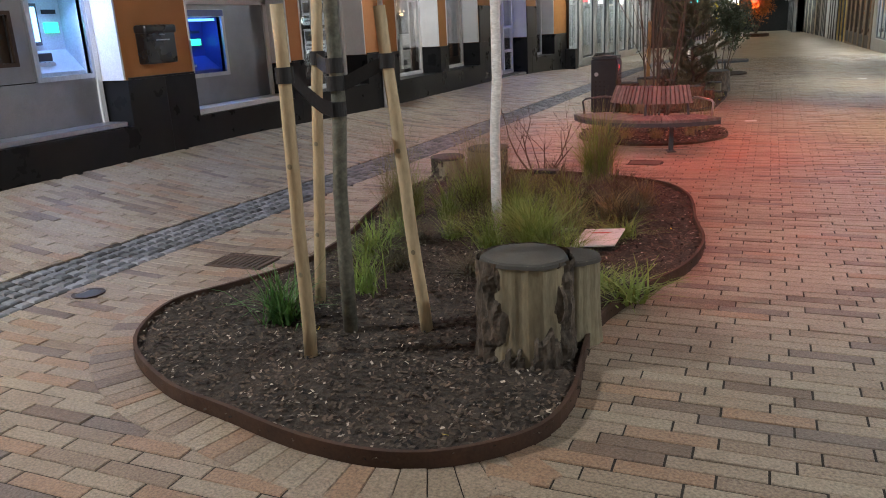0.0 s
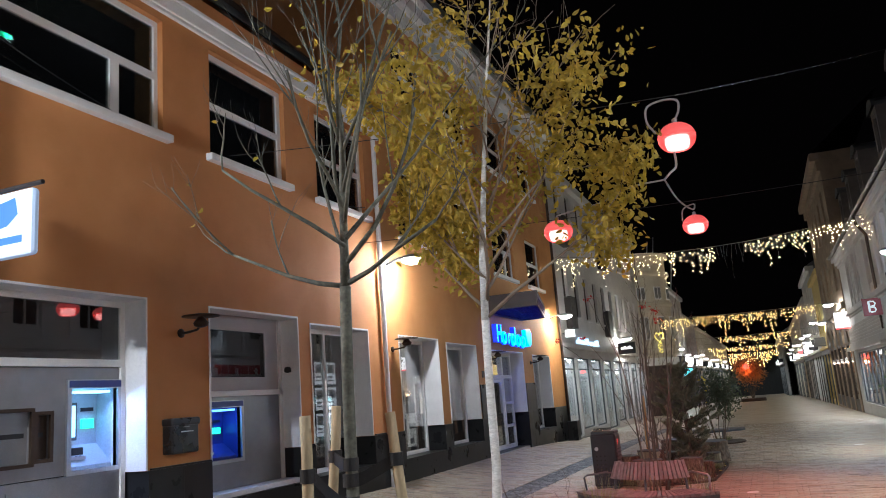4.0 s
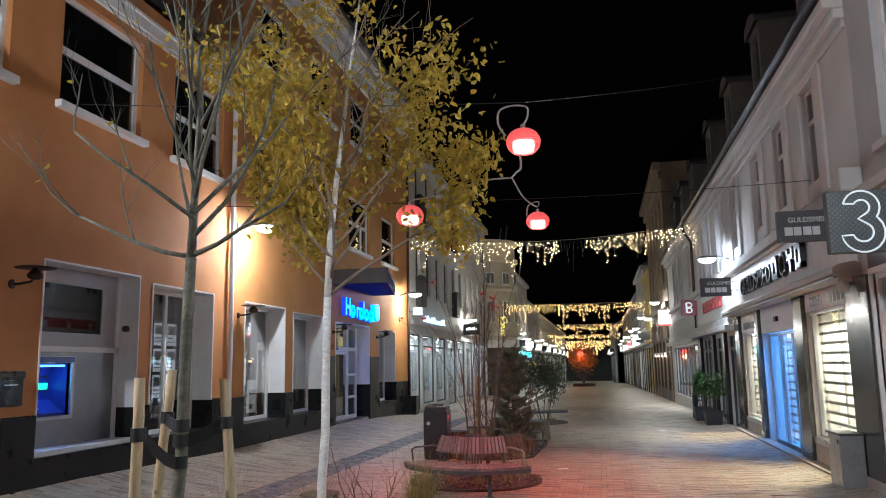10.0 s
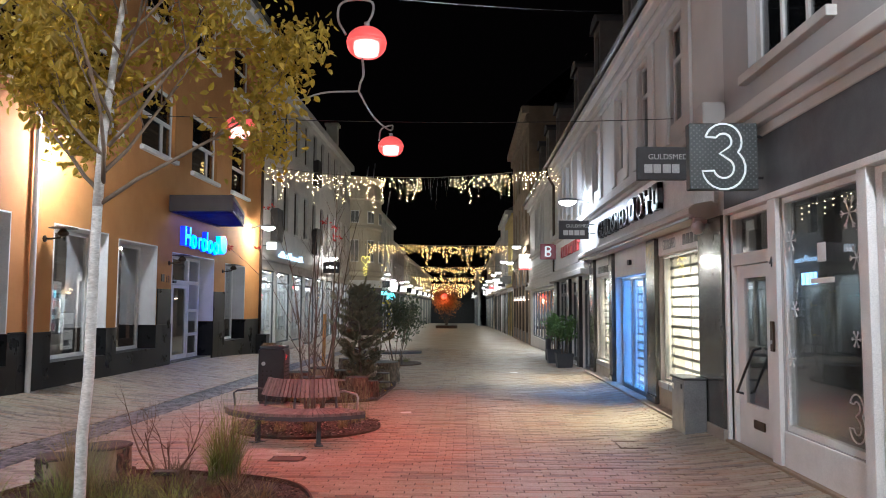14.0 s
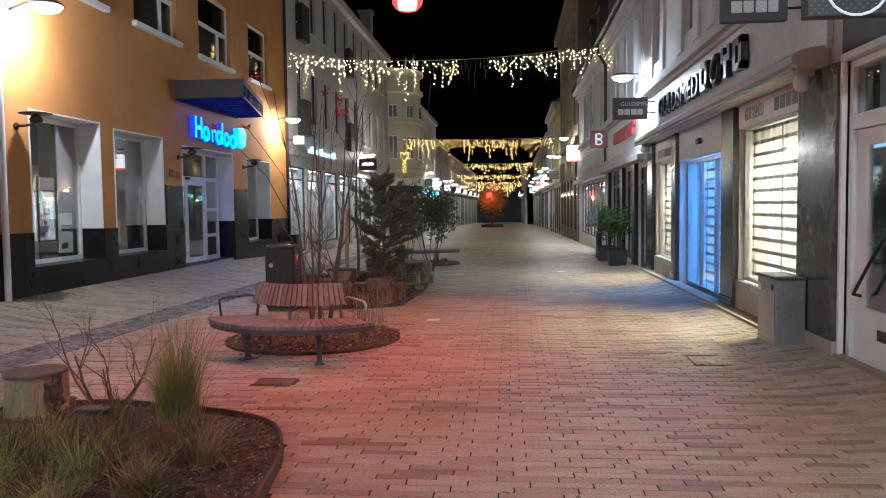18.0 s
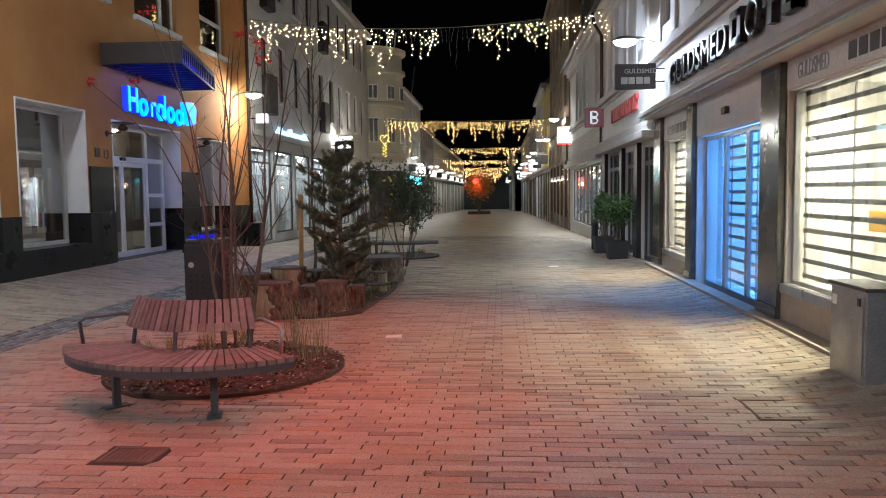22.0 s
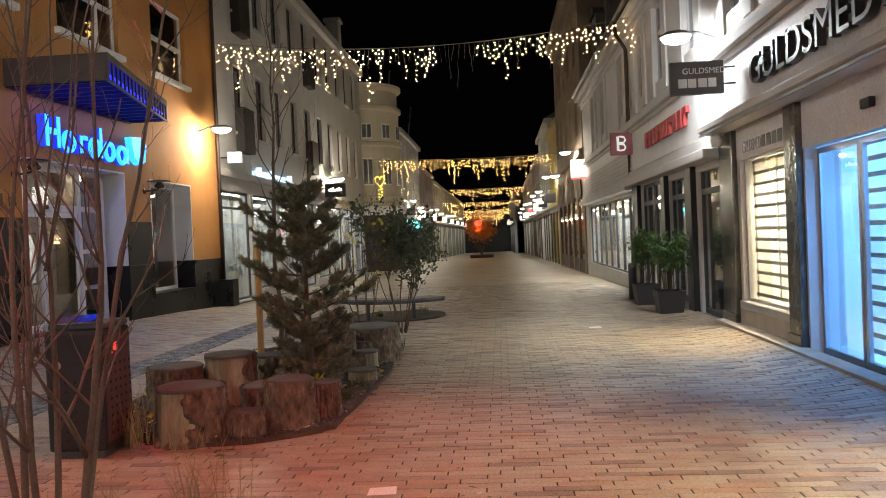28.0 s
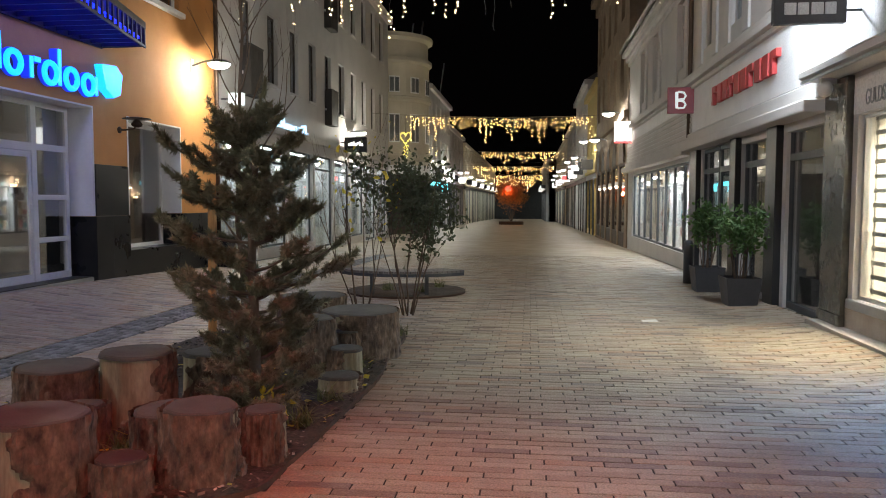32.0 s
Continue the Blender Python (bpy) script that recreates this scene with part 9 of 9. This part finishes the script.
def light_string(y, z0, z1, x0, x1, sag, seed, bulb, dark=(), drop=1.0, pitch=0.105, size=0.02, y1=None, lit_share=0.5):
    r = random.Random(seed)
    a = thing("light_string", "icicle light string hung across the street", "light string", group="icicle light strings")
    y1 = y if y1 is None else y1
    at = lambda t: Vector((x0 + (x1 - x0) * t, y + (y1 - y) * t, z0 + (z1 - z0) * t - sag * 4 * t * (1 - t)))  # noqa: E731
    part("cord", tube(bmesh.new(), [at(k / 40) for k in range(41)], 0.008, 5), M_STRING, a)
    bs_, cords = [], bmesh.new()
    n = int(abs(x1 - x0) / pitch)
    for i in range(n):
        t = (i + 0.5) / n
        p = at(t)
        kind = i % 9
        L_ = drop * (1.05 if kind == 4 else (0.72 if kind in (2, 6) else 0.42)) * r.uniform(0.7, 1.15)
        pts = [p]
        m = max(2, int(L_ / 0.075))
        for k in range(m):
            pts.append(pts[-1] + Vector((r.uniform(-0.025, 0.025), r.uniform(-0.02, 0.02), -L_ / m)))
        tube(cords, pts, 0.0028, 3, False)
        lit = not any(d0 < t < d1 for d0, d1 in dark)
        if lit:
            for q in pts[1:]:
                if r.random() < lit_share:
                    bs_.append(q + Vector((r.uniform(-0.045, 0.045), r.uniform(-0.02, 0.02), r.uniform(-0.03, 0.03))))
    tagged(part("strand_work", cords, M_STRING, a), kind="stuff")
    v, f = [], []
    for q in bs_:
        s, b = size * r.uniform(0.6, 1.15), len(v)
        v += [(q.x + s, q.y, q.z), (q.x - s, q.y, q.z), (q.x, q.y + s, q.z), (q.x, q.y - s, q.z), (q.x, q.y, q.z + s), (q.x, q.y, q.z - s)]
        f += [(b + i, b + j, b + k) for i, j, k in ((0, 2, 4), (2, 1, 4), (1, 3, 4), (3, 0, 4), (2, 0, 5), (1, 2, 5), (3, 1, 5), (0, 3, 5))]
    me = bpy.data.meshes.new("bulbs")
    me.from_pydata(v, [], f)
    mesh_part("bulb_work", me, bulb, a, "tiny warm glowing bulbs", "stuff")
    return a


light_string(5.65, 8.1, 8.3, LX - 0.1, RX, 0.18, 1, M_BULBW, dark=((0.0, 0.1),), drop=1.15, size=0.019, pitch=0.115, lit_share=0.75)
light_string(27.3, 6.75, 6.75, LX + 0.3, RX, 0.42, 2, M_BULBW, dark=((0.53, 0.63),), drop=1.05, size=0.022, pitch=0.125, lit_share=0.72)
light_string(46.0, 5.6, 5.42, LX - 0.1, RX - 0.05, 0.15, 3, M_BULB, dark=((0.0, 0.15), (0.925, 1.0)), drop=1.1, size=0.027, pitch=0.13, lit_share=0.62)
light_string(58.0, 5.0, 4.9, LX - 0.2, LX + 1.5, 0.05, 8, M_BULB, drop=0.7, pitch=0.14, size=0.03, lit_share=0.6)
light_string(68.0, 5.35, 5.25, LX - 0.1, RX - 0.1, 0.15, 4, M_BULB, dark=((0.0, 0.33), (0.91, 1.0)), drop=1.0, pitch=0.17, size=0.036)
light_string(87.0, 5.15, 5.05, LX - 0.3, RX + 0.1, 0.2, 5, M_BULB, dark=((0.0, 0.16), (0.87, 1.0)), drop=1.0, pitch=0.2, size=0.044)
light_string(112.0, 5.15, 5.05, LX - 0.3, RX + 0.0, 0.2, 6, M_BULB, dark=((0.0, 0.1), (0.82, 1.0)), drop=1.6, pitch=0.24, size=0.05)
light_string(150.0, 5.4, 5.3, LX - 0.2, RX + 0.0, 0.2, 7, M_BULB, dark=((0.0, 0.1), (0.75, 1.0)), drop=2.4, pitch=0.3, size=0.06)

# small things on the ground
tag_ = thing("plant_sign", "small pale plastic plant sign lying in the bed", "sign")
part("plate", quads([(-0.98, 5.2, 0.1), (-0.68, 5.3, 0.1), (-0.66, 5.62, 0.14), (-0.94, 5.54, 0.14), (-0.98, 5.2, 0.09), (-0.68, 5.3, 0.09), (-0.66, 5.62, 0.13), (-0.94, 5.54, 0.13)], [(0, 1, 2, 3), (7, 6, 5, 4), (0, 4, 5, 1), (1, 5, 6, 2), (2, 6, 7, 3), (3, 7, 4, 0)]), M_PAPER, tag_)
M_REDINK = mat("red_print", (0.6, 0.12, 0.1), (0.5, 0.1, 0.08), 0.6)
part("print", quads([(-0.9, 5.36, 0.116), (-0.75, 5.41, 0.116), (-0.74, 5.53, 0.132), (-0.88, 5.49, 0.132)], [(0, 1, 2, 3)]), M_REDINK, tag_)
part("peg", tube(bmesh.new(), [(-0.82, 5.4, 0.0), (-0.82, 5.42, 0.1)], 0.01, 6), M_BLACK, tag_)
sp = thing("garden_spot", "small black garden spotlight on a peg", "garden lamp")
part("head", boxes((-1.85, -1.62, 7.3, 7.42, 0.2, 0.24), bevel=0.01), M_STRAP, sp)
part("peg", tube(bmesh.new(), [(-1.73, 7.36, 0.02), (-1.73, 7.36, 0.21)], 0.012, 6), M_BLACK, sp)
for x, y, s in ((0.05, 12.95, 0.09), (2.3, 20.62, 0.1)):
    lone("paper_scrap", quads([(x - s, y - s * 0.7, 0.006), (x + s, y - s * 0.6, 0.008), (x + s * 0.9, y + s * 0.7, 0.02), (x - s, y + s * 0.6, 0.012)], [(0, 1, 2, 3)]), M_PAPER, "white crumpled scrap of paper on the paving", "litter")


M_RUSTY = mat("rusty_iron", (0.13, 0.085, 0.065), (0.08, 0.055, 0.045), 0.75)


def drain(name, x0, x1, y0, y1, label, bars):
    g = thing(name, label, "drain")
    part("frame", boxes((x0, x1, y0, y0 + 0.025, -0.02, 0.006), (x0, x1, y1 - 0.025, y1, -0.02, 0.006), (x0, x0 + 0.025, y0 + 0.025, y1 - 0.025, -0.02, 0.006), (x1 - 0.025, x1, y0 + 0.025, y1 - 0.025, -0.02, 0.006)), M_RUSTY, g)
    for k in range(bars):
        x = x0 + 0.03 + (x1 - x0 - 0.08) * k / (bars - 1)
        part("bar", boxes((x, x + 0.026, y0 + 0.025, y1 - 0.025, -0.02, 0.001)), M_RUSTY, g)
    return g


DRAINS = [(-3.62, -3.16, 4.42, 4.75), (-1.19, -0.85, 9.05, 9.31)]
drain("drain_grate", *DRAINS[0], "square iron drain grate in the paving", 9)
drain("drain_grate", *DRAINS[1], "dark iron drain grate near the bench", 9)
TRAY = (2.97, 3.42, 10.03, 10.53)
ty = thing("manhole_cover", "worn steel-framed manhole cover in the paving", "manhole")
part("frame", boxes((TRAY[0], TRAY[1], TRAY[2], TRAY[2] + 0.014, -0.02, 0.006), (TRAY[0], TRAY[1], TRAY[3] - 0.014, TRAY[3], -0.02, 0.006), (TRAY[0], TRAY[0] + 0.014, TRAY[2] + 0.014, TRAY[3] - 0.014, -0.02, 0.006), (TRAY[1] - 0.014, TRAY[1], TRAY[2] + 0.014, TRAY[3] - 0.014, -0.02, 0.003)), M_RUSTY, ty)
part("lift_key", boxes((TRAY[0] + 0.05, TRAY[0] + 0.09, TRAY[2] + 0.05, TRAY[2] + 0.07, -0.02, 0.004)), M_RUSTY, ty)
mh = thing("valve_cover", "small round iron valve cover in the paving", "manhole")
part("ring", lathe([(0.11, 0.001), (0.11, 0.008), (0.085, 0.008), (0.085, 0.002)], 24, (-3.98, 3.62, gz(-3.98, 3.62))), M_BRONZE, mh)
part("disc", lathe([(0.084, 0.001), (0.084, 0.006)], 20, (-3.98, 3.62, gz(-3.98, 3.62))), M_DARKGREY, mh)

# mulch chips and fallen leaves
def scatter(name, outline, n, size, seed, material, label, lift=0.055, grow_out=1.0):
    r = np.random.RandomState(seed)
    xs, ys = [p[0] for p in outline], [p[1] for p in outline]
    cx, cy = sum(xs) / len(xs), sum(ys) / len(ys)
    pts = []
    while len(pts) < n:
        x, y = r.uniform(min(xs) - 0.3, max(xs) + 0.3), r.uniform(min(ys) - 0.3, max(ys) + 0.3)
        if inside(outline, cx + (x - cx) / grow_out, cy + (y - cy) / grow_out):
            pts.append((x, y))
    v, f = [], []
    n4 = 0
    for x, y in pts:
        a, s, w = r.uniform(0, 6.283), size * r.uniform(0.5, 1.5), size * r.uniform(0.25, 0.7)
        z = lift - 0.018 + 0.03 * noise.noise((x * 2.2, y * 2.2, 0)) + r.uniform(-0.001, 0.014) if grow_out <= 1 else 0.006
        dx, dy, t1, t2 = math.cos(a), math.sin(a), r.uniform(-0.9, 0.9) * s, r.uniform(-1.2, 1.2) * w
        if grow_out > 1:
            t1, t2 = abs(t1) * 0.3, abs(t2) * 0.3
        for p, q in ((-1, -1), (1, -1), (1, 1), (-1, 1)):
            v.append((x + p * s * dx - q * w * dy, y + p * s * dy + q * w * dx, z + p * t1 * 0.5 + q * t2 * 0.5))
        f.append((n4, n4 + 1, n4 + 2, n4 + 3))
        n4 += 4
    me = bpy.data.meshes.new(name)
    me.from_pydata(v, [], f)
    me.materials.append(material)
    return tagged(new(name, me), label, "mulch", kind="stuff")


M_CHIP = mat("bark_chips", (0.1, 0.074, 0.053), (0.036, 0.027, 0.02), 0.85, vary=0.9, island=True)
M_PALECHIP = mat("pale_chips", (0.42, 0.37, 0.3), (0.26, 0.22, 0.17), 0.8, vary=0.5, island=True)
scatter("mulch_chips", BED_A, 24000, 0.0115, 1, M_CHIP, "loose dark bark chips on the long bed", 0.06)
scatter("pale_chips", BED_A, 2200, 0.0085, 2, M_PALECHIP, "pale wood chips on the long bed", 0.064)
scatter("mulch_chips", BED_B, 2500, 0.018, 3, M_CHIP, "loose reddish bark chips in the round bed", 0.06)
scatter("mulch_chips", BED_C, 4000, 0.018, 4, M_CHIP, "loose bark chips among the logs", 0.06)
scatter("fallen_leaves", BED_C, 300, 0.025, 10, M_DEADSTEM, "fallen brown leaves round the log bed", 0.075, 1.12)
scatter("fallen_leaves", BED_C, 160, 0.03, 5, M_YLEAF, "fallen yellow leaves among the logs", 0.075)
scatter("fallen_leaves", BED_A, 24, 0.012, 6, M_YLEAF, "few fallen yellow leaves on the long bed", 0.075)
scatter("fallen_leaves", BED_B, 260, 0.022, 7, M_DEADSTEM, "fallen brown leaves round the bench", 0.075, 1.22)
scatter("pale_chips", BED_B, 700, 0.012, 8, M_PALECHIP, "pale chips in the round bed", 0.064)
scatter("pale_chips", BED_C, 900, 0.012, 9, M_PALECHIP, "pale chips among the logs", 0.064)
LOOSE = [(-0.1, 5.0), (1.9, 4.4), (2.6, 9.0), (1.6, 13.0), (0.0, 14.0), (-0.1, 11.0), (-1.3, 9.6), (-3.0, 9.2), (-1.4, 8.6), (0.0, 7.6)]
scatter("fallen_leaves", LOOSE, 70, 0.016, 12, M_PALECHIP, "scattered pale fallen leaves on the paving", 0.0, 1.001)
scatter("fallen_leaves", LOOSE, 90, 0.018, 13, M_DEADSTEM, "scattered brown fallen leaves on the paving", 0.0, 1.001)
sp = thing("seedling", "small seedling with bright yellow leaves beside the pine", "plant")
rs = random.Random(15)
part("stem", tube(bmesh.new(), [(-0.98, 15.66, 0.03), (-0.98, 15.66, 0.16), (-0.95, 15.64, 0.24)], [0.006, 0.005, 0.003], 6), M_TWIG, sp)
mesh_part("leaves", leaf_mesh([(-0.98 + rs.uniform(-0.12, 0.16), 15.62 + rs.uniform(-0.08, 0.08), rs.uniform(0.07, 0.24)) for _ in range(22)], 0.085, 15), M_YLEAF, sp, "bright yellow leaves", "stuff")
M_ORLEAF = leaf_mat("orange_leaves", (0.5, 0.2, 0.05), (0.4, 0.15, 0.04), (0.5, 0.2, 0.05))
ft, tips = stems("far_tree", -1.34, 94.7, 7, 3.8, 0.3, 61, "orange-leaved small tree in the far planter", depth=2, r0=0.05, z=0.3 - fall(94.7), kids=(2, 4), category="tree")
rf = random.Random(61)
mesh_part("leaves", leaf_mesh([rf.choice(tips) for _ in range(3200)], 0.2, 61, 0.36), M_ORLEAF, ft, "orange autumn leaves", "stuff")
a = thing("red_lamp", "far round red lamp glowing over the street", "hanging lamp", group="red lamps over the street")
part("shell", lathe([(0.05, 0.33), (0.27, 0.23), (0.33, 0.0), (0.27, -0.23), (0.05, -0.33)], 18, (-1.65, 94.0, 2.82)), glow("far_red_glow", (1.0, 0.06, 0.04), 4.0), a, smooth=True)
part("cord", tube(bmesh.new(), [(-1.65, 94.0, 3.1), (-1.65, 94.0, 5.6)], 0.01, 4), M_BLACK, a)
wire((LX, 94.0, 5.8), (RX, 94.0, 5.8), 0.2)
lamp("red_light", "POINT", (-1.65, 93.3, 2.3), 90, (1.0, 0.3, 0.1), size=0.2)

# ---- paving of clinkers and setts, laid last ----
M_PAVER1 = paver_material(False)
BL, BP, GAP, HEAD = 0.375, 0.0917, 0.0055, 0.01
GUT = lambda y: -4.42 + 0.045 * min(max(y - 3.5, 0), 6) + 0.02 * max(0, min(y, 34) - 9.5)  # noqa: E731
keep_out = BEDS
soldier = [(p, BED_A[i - 1], BED_A[(i + 1) % len(BED_A)]) for i, p in enumerate(BED_A) if p[1] < 3.7 and p[0] < -0.82]


def blocked(x, y):
    if abs(x - GUT(y)) < 0.27:
        return True
    for d in DRAINS:
        if d[0] - 0.03 < x < d[1] + 0.03 and d[2] - 0.02 < y < d[3] + 0.02:
            return True
    if y < 4.0 and x < -0.4 and any((x - p[0]) ** 2 + (y - p[1]) ** 2 < 0.037 for p, _, _ in soldier):
        return True
    return any(inside(b, x, y) for b in keep_out)


def brick_verts(x0, x1, y0, y1, z, c=0.004):
    return [(x0, y0, -0.03), (x1, y0, -0.03), (x1, y1, -0.03), (x0, y1, -0.03), (x0, y0, z - c), (x1, y0, z - c), (x1, y1, z - c), (x0, y1, z - c),
            (x0 + c, y0 + c, z), (x1 - c, y0 + c, z), (x1 - c, y1 - c, z), (x0 + c, y1 - c, z)]


BRICK_FACES = [(0, 1, 5, 4), (1, 2, 6, 5), (2, 3, 7, 6), (3, 0, 4, 7), (4, 5, 9, 8), (5, 6, 10, 9), (6, 7, 11, 10), (7, 4, 8, 11), (8, 9, 10, 11)]
street = thing("pavement_near", "red-brown and yellow clinker paving in running bond", "pavement", kind="structure")
one = bpy.data.meshes.new("brick")
one.from_pydata([(a, b, c) for a, b, c in brick_verts(-(BL - HEAD) / 2, (BL - HEAD) / 2, -(BP - GAP) / 2, (BP - GAP) / 2, 0.0, 0.003)], [], BRICK_FACES)
one.materials.append(M_PAVER1)
rv = random.Random(3)
V, F = [], []
singles = 0
row = 0
y = 2.674 - 111 * BP
while y < 34.0:
    k = 1.0 - 0.07 * min(1.0, max(0.0, (y - 4.0) / 5.0))      # a second, slightly smaller batch of clinkers from the bench on
    bl, bp = BL * k, BP * k
    x = 0.2 + (-0.216 + 0.25 * BL * (row % 3)) * k - 20 * bl + rv.gauss(0, 0.004)
    row += 1
    while x < RX:
        xa, xb = max(x, LX + 0.04), min(x + bl, RX - 0.03)
        x += bl
        if xb - xa < 0.06:
            continue
        cx, cy = (xa + xb) / 2, y + bp / 2
        ends = [blocked(q, cy) for q in (xa + 0.03, cx, xb - 0.03)]
        if all(ends):
            continue
        cut = None
        if any(ends):
            rows_ = []
            for yy in (y + GAP / 2, y + bp - GAP / 2):
                a_, b_ = xa, xb
                while blocked(a_ + 0.004, yy) and a_ < xb - 0.012:
                    a_ += 0.008
                while blocked(b_ - 0.004, yy) and b_ > a_ + 0.012:
                    b_ -= 0.008
                rows_.append((a_, b_))
            if max(q[1] - q[0] for q in rows_) < 0.03:
                continue
            cut = rows_
        z = max(-0.0025, rv.gauss(0, 0.0016))
        full = cut is None and abs((xb - xa) - BL) < 0.003
        if full and singles < 300 and -0.45 < cx < 1.5 and 2.6 < cy < 4.6:
            ob = new("brick", one)
            ob.location, ob.rotation_euler = (cx, cy, z), (rv.gauss(0, 0.004), rv.gauss(0, 0.002), rv.gauss(0, 0.004))
            ob.parent = street
            singles += 1
            continue
        b = len(V)
        dy = rv.gauss(0, 0.0012)
        vs = brick_verts(xa + HEAD / 2, xb - HEAD / 2, y + GAP / 2 + dy, y + bp - GAP / 2 + dy, z, 0.003)
        if cut:
            (la, lb), (ha, hb) = cut
            xs_ = (la + GAP / 2, lb - GAP / 2, hb - GAP / 2, ha + GAP / 2)
            vs = [(xs_[i % 4], v[1], v[2]) for i, v in enumerate(vs)]
        V += [(p, q, h + gz(p, q)) for p, q, h in vs]
        F += [tuple(b + i for i in f) for f in BRICK_FACES]
    y += bp
# soldier course round the near end of the long bed
ring_, walked = [], 0.0
for i in range(len(BED_A)):
    p, q = Vector((*BED_A[i], 0)), Vector((*BED_A[(i + 1) % len(BED_A)], 0))
    d, k = (q - p).length, 0
    while walked <= d:
        ring_.append(p + (q - p) * (walked / d))
        walked += 0.104
    walked -= d
for i in range(len(ring_)):
    p, q = ring_[i], ring_[(i + 1) % len(ring_)]
    if not (p.y < 3.75 and p.x < -0.6 and q.y < 3.75 and (q - p).length < 0.2):
        continue
    ns = []
    for k in (i, (i + 1) % len(ring_)):
        t = (ring_[(k + 1) % len(ring_)] - ring_[k - 1]).normalized()
        n = Vector((t.y, -t.x, 0))
        ns.append(-n if inside(BED_A, ring_[k].x + n.x * 0.05, ring_[k].y + n.y * 0.05) else n)
    t = (q - p).normalized() * GAP / 2
    corners = (p + ns[0] * 0.004 + t, p + ns[0] * 0.236 + t, q + ns[1] * 0.236 - t, q + ns[1] * 0.004 - t)
    b, z = len(V), 0.003 + abs(rv.gauss(0, 0.001))
    mid = sum(corners, Vector()) / 4
    V += [(c.x, c.y, -0.03) for c in corners] + [(c.x, c.y, z - 0.003) for c in corners] + [(c.x + (mid.x - c.x) * 0.03, c.y + (mid.y - c.y) * 0.03, z) for c in corners]
    flip = (corners[1] - corners[0]).cross(corners[2] - corners[1]).z < 0
    F += [tuple(b + v for v in (f[::-1] if flip else f)) for f in BRICK_FACES]
me = bpy.data.meshes.new("paving_field")
me.from_pydata(V, [], F)
mesh_part("paving_field", me, M_PAVER, street, "clinkers of the wider street", "stuff")

# granite sett gutter
M_SETT = mat("granite_setts", (0.18, 0.185, 0.2), (0.11, 0.115, 0.125), 0.6, vary=0.45, island=True, fine=90)
gut = thing("sett_gutter", "narrow gutter of small grey granite setts", "gutter", kind="structure")
sett = bpy.data.meshes.new("sett")
sett.from_pydata(brick_verts(-0.045, 0.045, -0.045, 0.045, 0.0, 0.012), [], BRICK_FACES)
sett.materials.append(mat("granite_setts_single", (0.18, 0.185, 0.2), (0.11, 0.115, 0.125), 0.6, vary=0.45, fine=90))
V, F, made = [], [], 0
y = -7.5
while y < 34:
    for k in range(5):
        x = GUT(y) - 0.2 + 0.1 * k + rv.gauss(0, 0.005)
        if any(d[0] < x < d[1] and d[2] < y < d[3] for d in DRAINS):
            continue
        z = 0.003 + rv.gauss(0, 0.002) + gz(x, y)
        if 3.4 < y < 9.0 and made < 280:
            ob = new("sett", sett)
            ob.location, ob.rotation_euler, ob.scale = (x, y, z), (rv.gauss(0, 0.03), rv.gauss(0, 0.03), rv.gauss(0, 0.06)), (rv.uniform(0.9, 1.05), rv.uniform(0.9, 1.05), 1)
            ob.parent = gut
            made += 1
        else:
            b, s = len(V), rv.uniform(0.04, 0.047)
            V += [(x + vx, y + vy, vz + z) for vx, vy, vz in brick_verts(-s, s, -s, s, 0.0, 0.012)]
            F += [tuple(b + i for i in f) for f in BRICK_FACES]
    y += 0.1
me = bpy.data.meshes.new("sett_field")
me.from_pydata(V, [], F)
mesh_part("sett_field", me, M_SETT, gut, "granite setts further along", "stuff")
